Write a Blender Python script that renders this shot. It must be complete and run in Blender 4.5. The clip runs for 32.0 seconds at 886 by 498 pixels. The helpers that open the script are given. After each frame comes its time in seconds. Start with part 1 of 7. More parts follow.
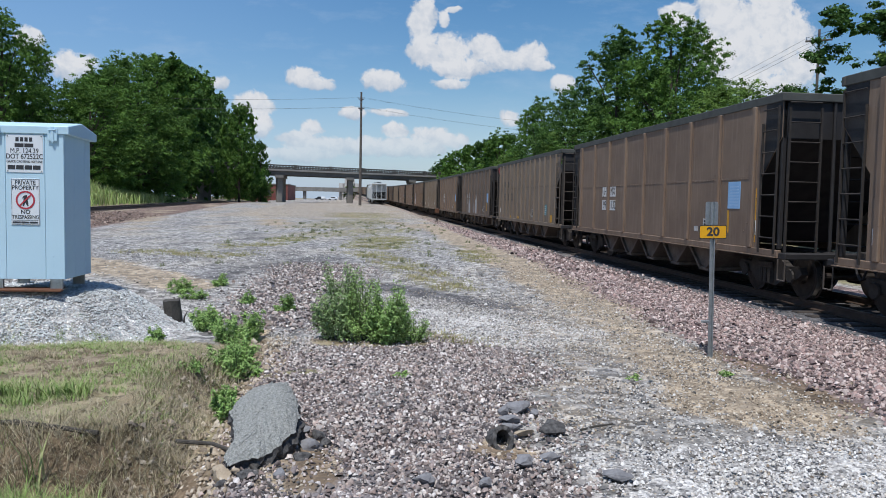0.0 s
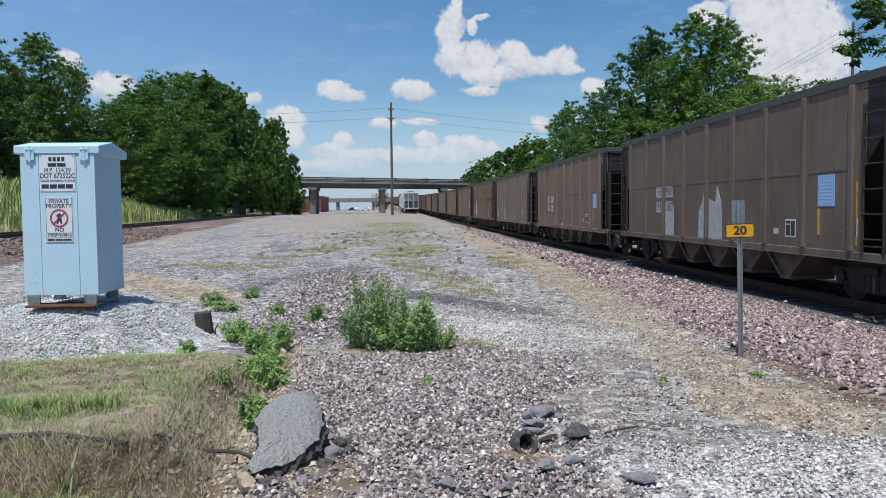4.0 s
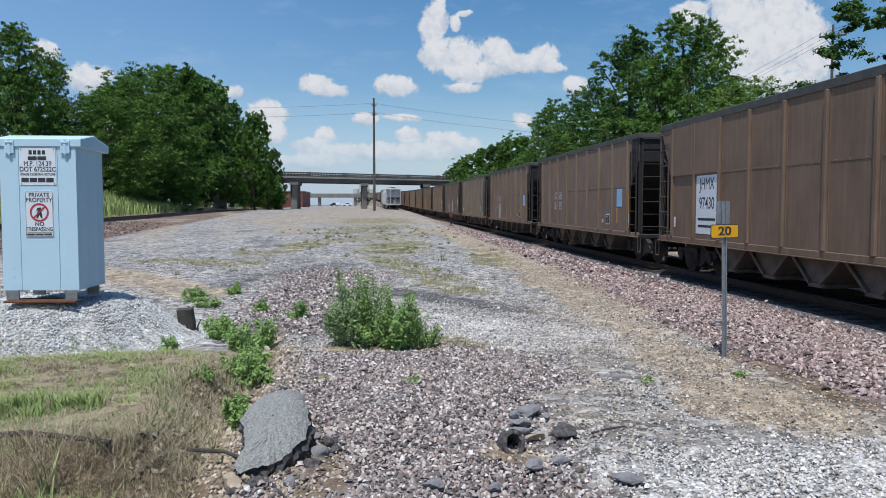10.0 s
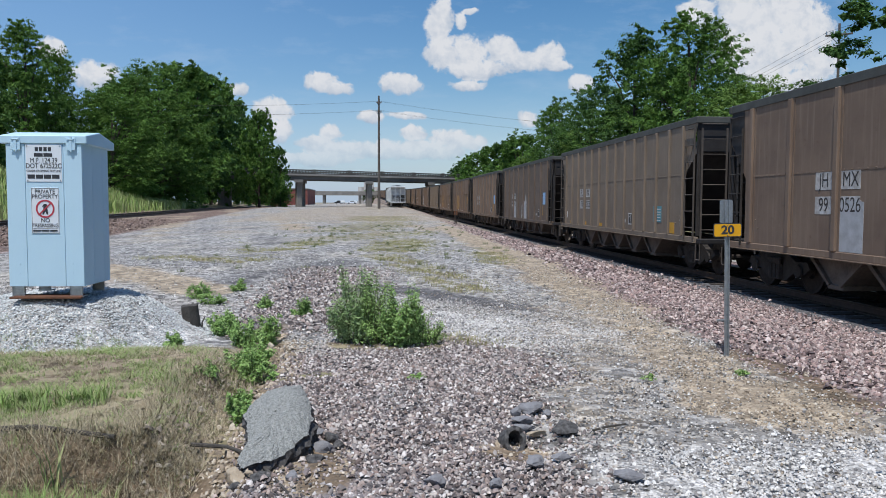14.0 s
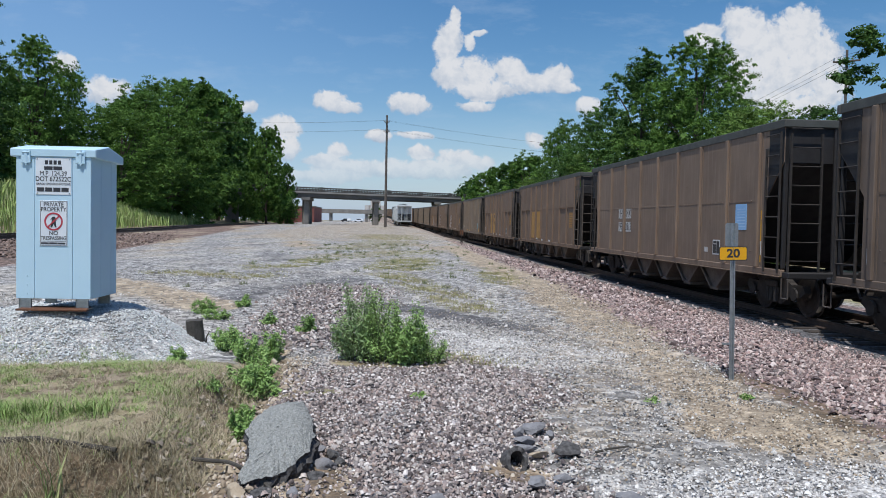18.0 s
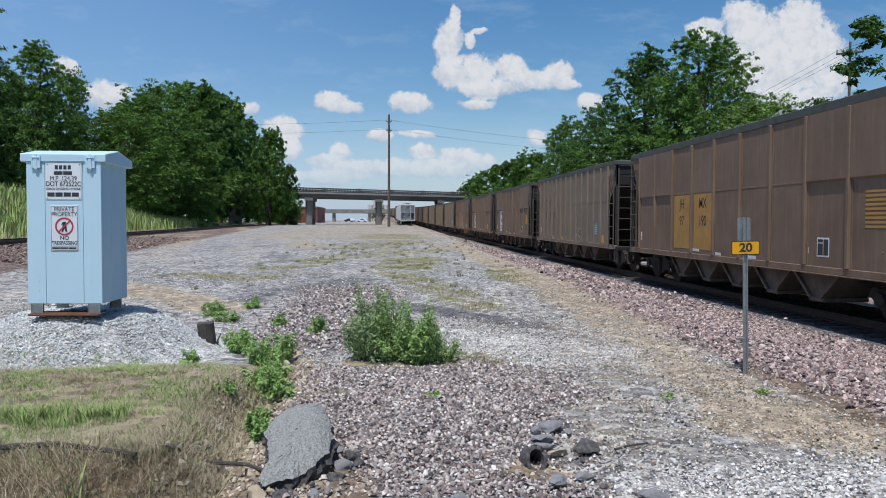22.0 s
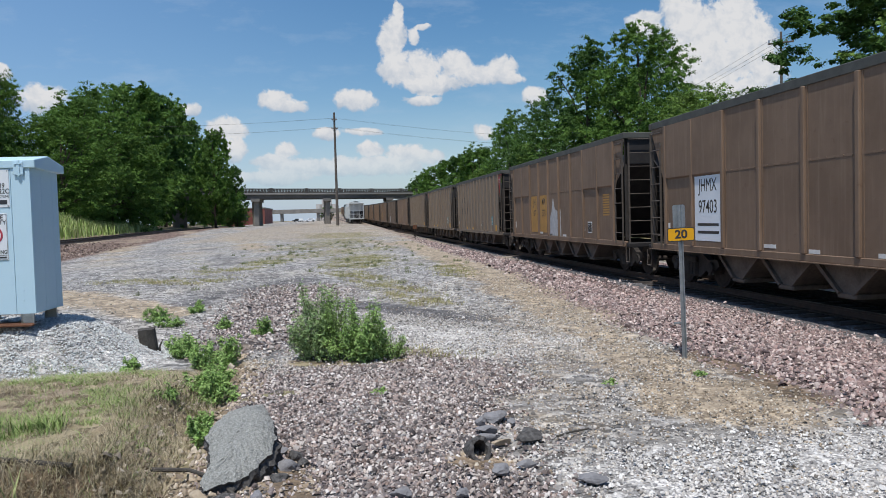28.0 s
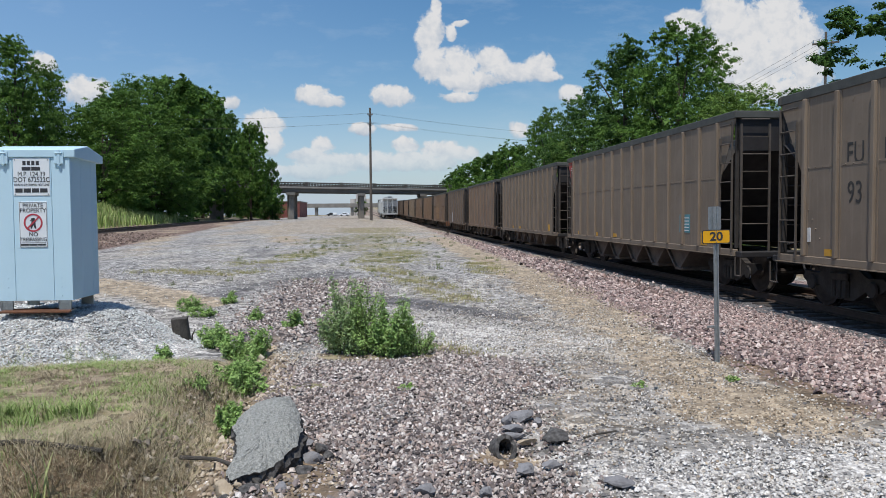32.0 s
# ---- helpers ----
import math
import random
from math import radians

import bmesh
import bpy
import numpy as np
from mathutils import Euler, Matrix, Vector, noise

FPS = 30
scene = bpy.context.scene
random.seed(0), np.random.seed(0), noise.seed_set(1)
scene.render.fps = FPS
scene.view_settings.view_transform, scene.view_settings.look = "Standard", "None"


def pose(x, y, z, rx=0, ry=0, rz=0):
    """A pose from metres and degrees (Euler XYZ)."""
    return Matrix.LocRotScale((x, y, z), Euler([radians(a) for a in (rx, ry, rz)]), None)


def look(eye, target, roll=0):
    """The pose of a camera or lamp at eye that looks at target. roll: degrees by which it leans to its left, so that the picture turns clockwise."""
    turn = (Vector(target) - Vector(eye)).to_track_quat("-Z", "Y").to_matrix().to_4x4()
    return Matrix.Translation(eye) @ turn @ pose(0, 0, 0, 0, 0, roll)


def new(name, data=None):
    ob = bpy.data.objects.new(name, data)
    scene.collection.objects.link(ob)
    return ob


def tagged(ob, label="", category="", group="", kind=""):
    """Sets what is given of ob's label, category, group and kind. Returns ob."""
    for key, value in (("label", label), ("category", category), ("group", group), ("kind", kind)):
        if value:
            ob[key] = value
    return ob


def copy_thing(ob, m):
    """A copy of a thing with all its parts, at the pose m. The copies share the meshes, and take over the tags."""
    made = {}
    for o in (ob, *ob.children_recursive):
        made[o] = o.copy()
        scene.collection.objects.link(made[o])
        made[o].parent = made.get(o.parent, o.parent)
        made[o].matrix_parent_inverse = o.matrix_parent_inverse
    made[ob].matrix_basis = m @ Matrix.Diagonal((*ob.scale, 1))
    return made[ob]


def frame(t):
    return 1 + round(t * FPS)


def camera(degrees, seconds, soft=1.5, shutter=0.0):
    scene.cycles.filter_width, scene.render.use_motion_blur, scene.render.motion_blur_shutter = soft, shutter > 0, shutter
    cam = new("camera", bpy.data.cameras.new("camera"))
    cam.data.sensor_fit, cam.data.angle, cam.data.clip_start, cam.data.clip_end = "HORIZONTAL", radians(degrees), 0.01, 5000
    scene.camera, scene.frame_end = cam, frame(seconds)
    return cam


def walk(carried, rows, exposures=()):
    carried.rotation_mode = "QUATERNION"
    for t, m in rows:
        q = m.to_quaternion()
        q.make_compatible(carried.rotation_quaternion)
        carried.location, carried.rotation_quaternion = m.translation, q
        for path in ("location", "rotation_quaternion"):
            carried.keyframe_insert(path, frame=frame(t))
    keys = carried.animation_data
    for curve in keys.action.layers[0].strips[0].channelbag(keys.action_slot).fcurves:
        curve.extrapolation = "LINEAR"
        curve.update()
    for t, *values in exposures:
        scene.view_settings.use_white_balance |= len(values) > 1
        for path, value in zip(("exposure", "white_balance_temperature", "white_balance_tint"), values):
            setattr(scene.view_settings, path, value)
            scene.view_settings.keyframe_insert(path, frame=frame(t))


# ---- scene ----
cam = camera(60.3, 32.0, soft=0.9)
PATH = [
    (0, (-0.045, 0.052, 1.734), (0.171, 2.036, 1.612), 1.1),
    (0.5, (-0.025, 0.038, 1.738), (0.177, 2.024, 1.614), 0.7),
    (1, (0.013, 0.011, 1.731), (0.198, 1.999, 1.611), 0.8),
    (1.5, (0.035, -0.018, 1.726), (0.227, 1.97, 1.618), 0.8),
    (2, (0.05, -0.018, 1.722), (0.246, 1.97, 1.623), 0.1),
    (2.5, (0.061, -0.015, 1.721), (0.234, 1.975, 1.62), -0.3),
    (3, (0.067, -0.002, 1.722), (0.21, 1.991, 1.62), -0.6),
    (3.5, (0.071, 0.005, 1.719), (0.197, 1.998, 1.619), -0.6),
    (5.5, (0.015, 0.046, 1.733), (0.17, 2.036, 1.604), -0.1),
    (6, (-0.003, 0.041, 1.734), (0.177, 2.028, 1.596), -0.1),
    (6.5, (-0.008, 0.036, 1.735), (0.2, 2.021, 1.599), 0.1),
    (7, (-0.01, 0.03, 1.737), (0.221, 2.012, 1.6), 0.2),
    (7.5, (-0.002, 0.032, 1.736), (0.251, 2.01, 1.584), 0.2),
    (8, (0.004, 0.028, 1.739), (0.272, 2.003, 1.577), 0.1),
    (8.5, (0.007, 0.028, 1.735), (0.259, 2.007, 1.588), 0.2),
    (9, (0.011, 0.038, 1.734), (0.217, 2.023, 1.601), 0.3),
    (9.5, (0.013, 0.044, 1.739), (0.188, 2.033, 1.618), 0.2),
    (10, (0.015, 0.048, 1.739), (0.191, 2.037, 1.627), 0.0),
    (10.5, (0.016, 0.047, 1.738), (0.197, 2.035, 1.622), 0.1),
    (11, (0.01, 0.051, 1.733), (0.184, 2.039, 1.603), 0.2),
    (11.5, (0.006, 0.042, 1.736), (0.171, 2.03, 1.591), 0.1),
    (12, (0.007, 0.039, 1.734), (0.171, 2.026, 1.585), 0.3),
    (12.5, (0.004, 0.035, 1.736), (0.169, 2.023, 1.592), 0.5),
    (13, (0.005, 0.036, 1.735), (0.17, 2.024, 1.593), 0.1),
    (13.5, (0.015, 0.038, 1.735), (0.182, 2.026, 1.596), -0.2),
    (14, (0.028, 0.018, 1.737), (0.192, 2.007, 1.62), 0.2),
    (14.5, (0.035, 0.004, 1.728), (0.184, 1.996, 1.637), 0.8),
    (15, (0.041, -0.005, 1.727), (0.173, 1.989, 1.641), 0.4),
    (15.5, (0.041, -0.011, 1.724), (0.153, 1.983, 1.628), -0.0),
    (17.5, (0.038, -0.008, 1.726), (0.175, 1.986, 1.655), 1.3),
    (18, (0.032, 0.002, 1.729), (0.181, 1.996, 1.663), 1.1),
    (18.5, (0.011, 0.017, 1.736), (0.168, 2.01, 1.669), 0.9),
    (19, (-0.027, 0.039, 1.736), (0.134, 2.031, 1.657), 0.5),
    (19.5, (-0.048, 0.051, 1.73), (0.115, 2.042, 1.635), 0.3),
    (20, (-0.057, 0.048, 1.73), (0.099, 2.04, 1.638), 0.5),
    (20.5, (-0.057, 0.038, 1.731), (0.087, 2.031, 1.646), 0.4),
    (21, (-0.055, 0.039, 1.73), (0.082, 2.033, 1.65), 0.2),
    (21.5, (-0.051, 0.03, 1.732), (0.086, 2.024, 1.659), 0.1),
    (22, (-0.056, 0.024, 1.732), (0.084, 2.018, 1.662), 0.2),
    (22.5, (-0.058, 0.031, 1.734), (0.085, 2.025, 1.663), 0.1),
    (23, (-0.056, 0.032, 1.728), (0.093, 2.025, 1.655), 0.2),
    (23.5, (-0.056, 0.033, 1.729), (0.1, 2.025, 1.652), 0.3),
    (24, (-0.056, 0.025, 1.732), (0.11, 2.017, 1.663), 0.4),
    (24.5, (-0.057, 0.021, 1.731), (0.124, 2.012, 1.668), 0.4),
    (25, (-0.053, 0.016, 1.733), (0.149, 2.004, 1.663), -0.1),
    (25.5, (-0.035, -0.001, 1.736), (0.177, 1.986, 1.658), -0.4),
    (27.5, (0.031, -0.008, 1.723), (0.299, 1.972, 1.641), -1.3),
    (28, (0.036, -0.009, 1.722), (0.304, 1.971, 1.641), -1.6),
    (28.5, (0.037, -0.008, 1.718), (0.298, 1.973, 1.635), -1.7),
    (29, (0.039, -0.007, 1.72), (0.29, 1.975, 1.624), -2.0),
    (29.5, (0.043, -0.007, 1.719), (0.273, 1.976, 1.601), -2.5),
    (30, (0.048, -0.005, 1.719), (0.255, 1.979, 1.588), -2.4),
    (30.5, (0.053, -0.001, 1.72), (0.24, 1.986, 1.6), -1.7),
    (31, (0.057, 0.015, 1.72), (0.231, 2.005, 1.617), -1.0),
    (31.5, (0.057, 0.014, 1.722), (0.232, 2.004, 1.63), -0.7),
    (32, (0.061, 0.011, 1.72), (0.244, 2.001, 1.632), -0.4),
]
walk(cam, [(t, look(eye, target, roll)) for t, eye, target, roll in PATH],
     [(0.0, -0.06, 6500, 10), (26.0, -0.06, 6500, 10), (29.0, -0.06, 6850, 10), (32.0, -0.06, 6800, 10)])

# ---- light ----
SUN_DIR = Vector((-0.15, -0.34, 0.928)).normalized()
sun_data = bpy.data.lights.new("sun", "SUN")
sun_data.energy, sun_data.angle, sun_data.color = 4.2, radians(0.55), (1.0, 0.98, 0.95)
sun_ob = new("sun", sun_data)
sun_ob.matrix_basis = look(SUN_DIR * 50, (0, 0, 0))
scene.view_settings.exposure = 0.0


class Nodes:
    """Short hand for node trees."""

    def __init__(self, tree):
        self.t = tree
        tree.nodes.clear()

    def add(self, kind, ins=None, **props):
        n = self.t.nodes.new(kind)
        for k, v in props.items():
            setattr(n, k, v)
        for k, v in (ins or {}).items():
            if isinstance(v, bpy.types.NodeSocket):
                self.t.links.new(v, n.inputs[k])
            else:
                n.inputs[k].default_value = v
        return n

    def math(self, op, a, b=0.0, c=0.0, clamp=False):
        return self.add("ShaderNodeMath", {0: a, 1: b, 2: c}, operation=op, use_clamp=clamp).outputs[0]

    def noise(self, vec, scale, detail=4.0, rough=0.55):
        return self.add("ShaderNodeTexNoise", {"Vector": vec, "Scale": scale, "Detail": detail, "Roughness": rough}).outputs[0]

    def span(self, v, a, b, lo=0.0, hi=1.0):
        return self.add("ShaderNodeMapRange", {0: v, 1: a, 2: b, 3: lo, 4: hi}).outputs[0]

    def mix(self, f, a, b):
        return self.add("ShaderNodeMix", {0: f, 6: a, 7: b}, data_type="RGBA").outputs[2]


def rgb(r, g, b):
    return (r, g, b, 1.0)


# clouds as (u, v, half width, half height): tangents to the side of and above the track's heading
CLOUD_TOWER = [
    (0.084, 0.271, 0.009, 0.014), (0.081, 0.246, 0.019, 0.022), (0.073, 0.227, 0.019, 0.019), (0.117, 0.251, 0.012, 0.006), (0.106, 0.240, 0.008, 0.013),
    (0.082, 0.198, 0.026, 0.024), (0.116, 0.194, 0.034, 0.027), (0.160, 0.201, 0.026, 0.021), (0.127, 0.178, 0.053, 0.015), (0.191, 0.188, 0.036, 0.017),
    (0.221, 0.195, 0.027, 0.020), (0.235, 0.181, 0.019, 0.010), (0.111, 0.156, 0.027, 0.009),
]
CLOUD_PUFFS = [
    (-0.075, 0.159, 0.024, 0.014), (-0.055, 0.150, 0.022, 0.010), (0.011, 0.156, 0.015, 0.012), (0.031, 0.154, 0.029, 0.014), (-0.012, 0.111, 0.019, 0.011),
    (0.036, 0.116, 0.031, 0.006), (-0.136, 0.121, 0.031, 0.014), (-0.128, 0.094, 0.020, 0.020), (-0.179, 0.147, 0.014, 0.010), (-0.409, 0.189, 0.022, 0.017),
    (-0.356, 0.161, 0.034, 0.020), (0.192, 0.114, 0.016, 0.012), (0.261, 0.158, 0.020, 0.014),
]
CLOUD_LOW = [
    (-0.065, 0.092, 0.017, 0.014), (-0.079, 0.078, 0.031, 0.012), (-0.048, 0.069, 0.053, 0.014), (0.003, 0.070, 0.051, 0.014), (0.043, 0.093, 0.022, 0.012),
    (0.086, 0.089, 0.027, 0.013), (0.113, 0.079, 0.027, 0.012), (0.059, 0.071, 0.077, 0.015), (-0.091, 0.056, 0.068, 0.009),
]
CLOUD_BANK = [
    (0.422, 0.255, 0.031, 0.024), (0.475, 0.270, 0.037, 0.032), (0.497, 0.239, 0.061, 0.038), (0.558, 0.275, 0.032, 0.034), (0.540, 0.250, 0.053, 0.043),
    (0.584, 0.236, 0.034, 0.039), (0.526, 0.210, 0.081, 0.043), (0.594, 0.195, 0.039, 0.029), (0.483, 0.195, 0.053, 0.034), (0.543, 0.167, 0.072, 0.021),
]
CLOUDS = CLOUD_TOWER + CLOUD_PUFFS + CLOUD_LOW + CLOUD_BANK + [(-0.90, 0.30, 0.15, 0.06), (1.2, 0.35, 0.2, 0.08)]


def make_world():
    w = bpy.data.worlds.new("sky")
    scene.world = w
    w.use_nodes = True
    n = Nodes(w.node_tree)
    sky = n.add("ShaderNodeTexSky", sky_type="NISHITA", sun_disc=False, sun_elevation=math.asin(SUN_DIR.z),
                sun_rotation=math.atan2(SUN_DIR.x, SUN_DIR.y), altitude=200.0, air_density=1.0, dust_density=1.0, ozone_density=1.4)
    co = n.add("ShaderNodeTexCoord").outputs["Generated"]
    xyz = n.add("ShaderNodeSeparateXYZ", {0: co})
    x, y, z = xyz.outputs[0], xyz.outputs[1], xyz.outputs[2]
    ahead = n.math("MAXIMUM", y, 0.02)
    u, v = n.math("DIVIDE", x, ahead), n.math("DIVIDE", z, ahead)
    uv = n.add("ShaderNodeCombineXYZ", {0: u, 1: v, 2: 0.0}).outputs[0]
    big = n.add("ShaderNodeTexNoise", {"Vector": uv, "Scale": 22.0, "Detail": 3.0}).outputs[1]
    warp = n.add("ShaderNodeVectorMath", {0: big, 1: (0.5, 0.5, 0.5)}, operation="SUBTRACT").outputs[0]
    warp = n.add("ShaderNodeVectorMath", {0: warp, "Scale": 0.020}, operation="SCALE").outputs[0]
    uvw = n.add("ShaderNodeVectorMath", {0: uv, 1: warp}, operation="ADD").outputs[0]
    s2 = n.add("ShaderNodeSeparateXYZ", {0: uvw})
    field = None
    low = None
    for (cu, cv, a, b) in CLOUDS:
        dx = n.math("MULTIPLY", n.math("SUBTRACT", s2.outputs[0], cu), 1.0 / a)
        dy = n.math("MULTIPLY", n.math("SUBTRACT", s2.outputs[1], cv), 1.0 / b)
        d = n.math("SUBTRACT", 1.0, n.math("ADD", n.math("MULTIPLY", dx, dx), n.math("MULTIPLY", dy, dy)))
        field = d if field is None else n.math("SMOOTH_MAX", field, d, 0.35)
        lit = n.math("ADD", d, n.math("MULTIPLY", dy, 0.9))
        low = lit if low is None else n.math("MAXIMUM", low, lit)
    fine = n.math("ADD", n.math("MULTIPLY", n.noise(uvw, 34.0, 8.0, 0.66), 0.62), n.math("MULTIPLY", n.noise(uvw, 95.0, 6.0, 0.62), 0.38))
    dens = n.math("ADD", field, n.math("MULTIPLY", n.math("SUBTRACT", fine, 0.5), 3.4))
    alpha = n.add("ShaderNodeMapRange", {0: dens, 1: -0.08, 2: 0.55, 3: 0.0, 4: 1.0}, interpolation_type="SMOOTHSTEP").outputs[0]
    alpha = n.math("MULTIPLY", alpha, n.span(y, 0.05, 0.15))
    puff = n.noise(uvw, 70.0, 5.0, 0.6)
    shade = n.span(n.math("ADD", low, n.math("MULTIPLY", n.math("SUBTRACT", puff, 0.5), 3.2)), -0.8, 1.2)
    cloud = n.mix(shade, rgb(4.0, 4.9, 6.2), rgb(7.5, 7.7, 8.1))
    # thin haze towards the horizon
    haze = n.math("MULTIPLY", n.span(z, 0.0, 0.15, 1.0, 0.0), 0.6)
    blue = n.add("ShaderNodeHueSaturation", {"Saturation": 1.36, "Value": 1.18, "Color": sky.outputs[0]}).outputs[0]
    base = n.mix(haze, blue, rgb(4.7, 6.3, 8.8))
    veil = n.math("MULTIPLY", n.add("ShaderNodeMapRange", {0: x, 1: 0.25, 2: -0.55, 3: 0.0, 4: 1.0}, interpolation_type="SMOOTHSTEP").outputs[0], 0.38)
    base = n.mix(veil, base, rgb(3.1, 5.2, 8.9))
    wisp = n.math("MULTIPLY", n.span(n.noise(n.add("ShaderNodeVectorMath", {0: uv, 1: (3.0, 9.0, 1.0)}, operation="MULTIPLY").outputs[0], 2.2, 6.0, 0.65), 0.52, 0.75), 0.25)
    base = n.mix(wisp, base, rgb(5.2, 6.4, 8.0))
    low_thin = n.span(v, 0.045, 0.10, 0.35, 0.98)
    col = n.mix(n.math("MULTIPLY", alpha, low_thin), base, cloud)
    bg = n.add("ShaderNodeBackground", {0: col, 1: 0.1})
    out = n.add("ShaderNodeOutputWorld")
    n.t.links.new(bg.outputs[0], out.inputs[0])


make_world()


# ---- materials ----
def material(name, rough=0.7, metal=0.0):
    m = bpy.data.materials.new(name)
    m.use_nodes = True
    n = Nodes(m.node_tree)
    bsdf = n.add("ShaderNodeBsdfPrincipled", {"Roughness": rough, "Metallic": metal})
    out = n.add("ShaderNodeOutputMaterial")
    n.t.links.new(bsdf.outputs[0], out.inputs[0])
    return m, n, bsdf


def link(n, a, node, key):
    n.t.links.new(a, node.inputs[key])


def bump(n, bsdf, height, dist=0.01, strength=0.6):
    b = n.add("ShaderNodeBump", {"Height": height, "Distance": dist, "Strength": strength})
    link(n, b.outputs[0], bsdf, "Normal")


def plain(name, a, b, scale=8.0, rough=0.7, metal=0.0, relief=0.0, fine=60.0):
    """Two-tone surface with coarse blotches and fine grain."""
    m, n, bsdf = material(name, rough, metal)
    co = n.add("ShaderNodeTexCoord").outputs["Object"]
    f = n.math("ADD", n.math("MULTIPLY", n.noise(co, scale), 0.7), n.math("MULTIPLY", n.noise(co, fine, 3.0), 0.3))
    link(n, n.mix(n.span(f, 0.35, 0.65), rgb(*a), rgb(*b)), bsdf, "Base Color")
    link(n, n.span(f, 0.3, 0.7, rough - 0.08, min(1.0, rough + 0.1)), bsdf, "Roughness")
    if relief:
        bump(n, bsdf, n.noise(co, fine, 4.0), relief)
    return m


def island(name, tones, rough=0.85, grain=40.0):
    """Pieces joined in one mesh, each with a tone of its own."""
    m, n, bsdf = material(name, rough)
    rnd = n.add("ShaderNodeNewGeometry").outputs["Random Per Island"]
    ramp = n.add("ShaderNodeValToRGB", {0: rnd})
    e = ramp.color_ramp.elements
    while len(e) < len(tones):
        e.new(0.5)
    for i, c in enumerate(tones):
        e[i].position, e[i].color = i / (len(tones) - 1), rgb(*c)
    co = n.add("ShaderNodeTexCoord").outputs["Object"]
    g = n.span(n.noise(co, grain, 4.0), 0.3, 0.7, 0.72, 1.2)
    col = n.add("ShaderNodeVectorMath", {0: ramp.outputs[0], "Scale": g}, operation="SCALE").outputs[0]
    link(n, col, bsdf, "Base Color")
    return m


def car_paint(name, a, b, dust):
    """Weathered freight-car paint: faded blotches, rain streaks down the sheets, dust towards the sill."""
    m, n, bsdf = material(name, 0.75)
    tc = n.add("ShaderNodeTexCoord").outputs["Object"]
    off = n.add("ShaderNodeObjectInfo").outputs["Random"]
    sh = n.add("ShaderNodeCombineXYZ", {0: 0.0, 1: n.math("MULTIPLY", off, 37.0), 2: 0.0}).outputs[0]
    co = n.add("ShaderNodeVectorMath", {0: tc, 1: sh}, operation="ADD").outputs[0]
    streak = n.noise(n.add("ShaderNodeVectorMath", {0: co, 1: (4.0, 4.0, 0.25)}, operation="MULTIPLY").outputs[0], 2.2, 5.0, 0.6)
    blot = n.noise(co, 0.9, 5.0, 0.6)
    c1 = n.mix(n.span(blot, 0.35, 0.65), rgb(*a), rgb(*b))
    c2 = n.mix(n.math("MULTIPLY", n.span(streak, 0.5, 0.75), 0.55), c1, rgb(*dust))
    rust = n.span(n.noise(co, 6.0, 6.0, 0.7), 0.62, 0.74)
    c3 = n.mix(n.math("MULTIPLY", rust, 0.5), c2, rgb(0.10, 0.045, 0.02))
    link(n, c3, bsdf, "Base Color")
    bump(n, bsdf, n.noise(co, 3.0, 3.0), 0.02, 0.35)
    return m


PAINTS = [
    car_paint("car_paint_brown", (0.210, 0.147, 0.102), (0.167, 0.114, 0.080), (0.287, 0.213, 0.154)),
    car_paint("car_paint_umber", (0.198, 0.132, 0.088), (0.153, 0.100, 0.065), (0.264, 0.187, 0.133)),
    car_paint("car_paint_grey", (0.209, 0.163, 0.120), (0.171, 0.131, 0.095), (0.268, 0.214, 0.161)),
    car_paint("car_paint_dark", (0.157, 0.115, 0.086), (0.116, 0.086, 0.064), (0.233, 0.176, 0.130)),
]
M_CAP = plain("chord_paint", (0.080, 0.082, 0.072), (0.055, 0.057, 0.052), 3.0, 0.7)
# near-black steel; on the hopper ends it also holds their shade
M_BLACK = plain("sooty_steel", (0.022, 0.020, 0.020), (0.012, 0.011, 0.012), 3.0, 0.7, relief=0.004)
# chute brown, darkened for the shade below the sill
M_CHUTE_SHADE = plain("grimy_steel", (0.170, 0.132, 0.104), (0.080, 0.064, 0.053), 2.5, 0.8, relief=0.006, fine=25.0)
M_TRUCK = plain("truck_casting", (0.040, 0.033, 0.028), (0.020, 0.017, 0.015), 5.0, 0.75, relief=0.01, fine=30.0)
M_WHEEL = plain("wheel_steel", (0.042, 0.031, 0.025), (0.020, 0.016, 0.014), 6.0, 0.6, 0.4)
M_TREAD = plain("bright_tread", (0.40, 0.39, 0.37), (0.28, 0.27, 0.26), 9.0, 0.3, 1.0)
M_GRIP = plain("grab_iron_steel", (0.100, 0.082, 0.066), (0.060, 0.050, 0.042), 6.0, 0.7)
M_WHITE = plain("stencil_white", (0.72, 0.72, 0.70), (0.55, 0.54, 0.52), 4.0, 0.6)
M_STENCIL = plain("worn_stencil_white", (0.62, 0.61, 0.58), (0.30, 0.27, 0.24), 5.0, 0.7, fine=22.0)
M_LETTER = plain("stencil_black", (0.030, 0.028, 0.026), (0.05, 0.045, 0.04), 6.0, 0.7)
M_YELLOW = plain("reflector_yellow", (0.62, 0.33, 0.03), (0.48, 0.25, 0.03), 4.0, 0.5)
M_ORANGE = plain("faded_orange", (0.46, 0.24, 0.055), (0.34, 0.19, 0.06), 3.0, 0.7)
M_BLUE = plain("pale_blue_panel", (0.30, 0.52, 0.78), (0.24, 0.45, 0.70), 2.0, 0.5)
M_PALEBLUE = plain("panel_line_blue", (0.48, 0.66, 0.84), (0.42, 0.60, 0.80), 3.0, 0.5)
M_TEAL = plain("teal_panel", (0.10, 0.28, 0.32), (0.07, 0.22, 0.26), 5.0, 0.6)
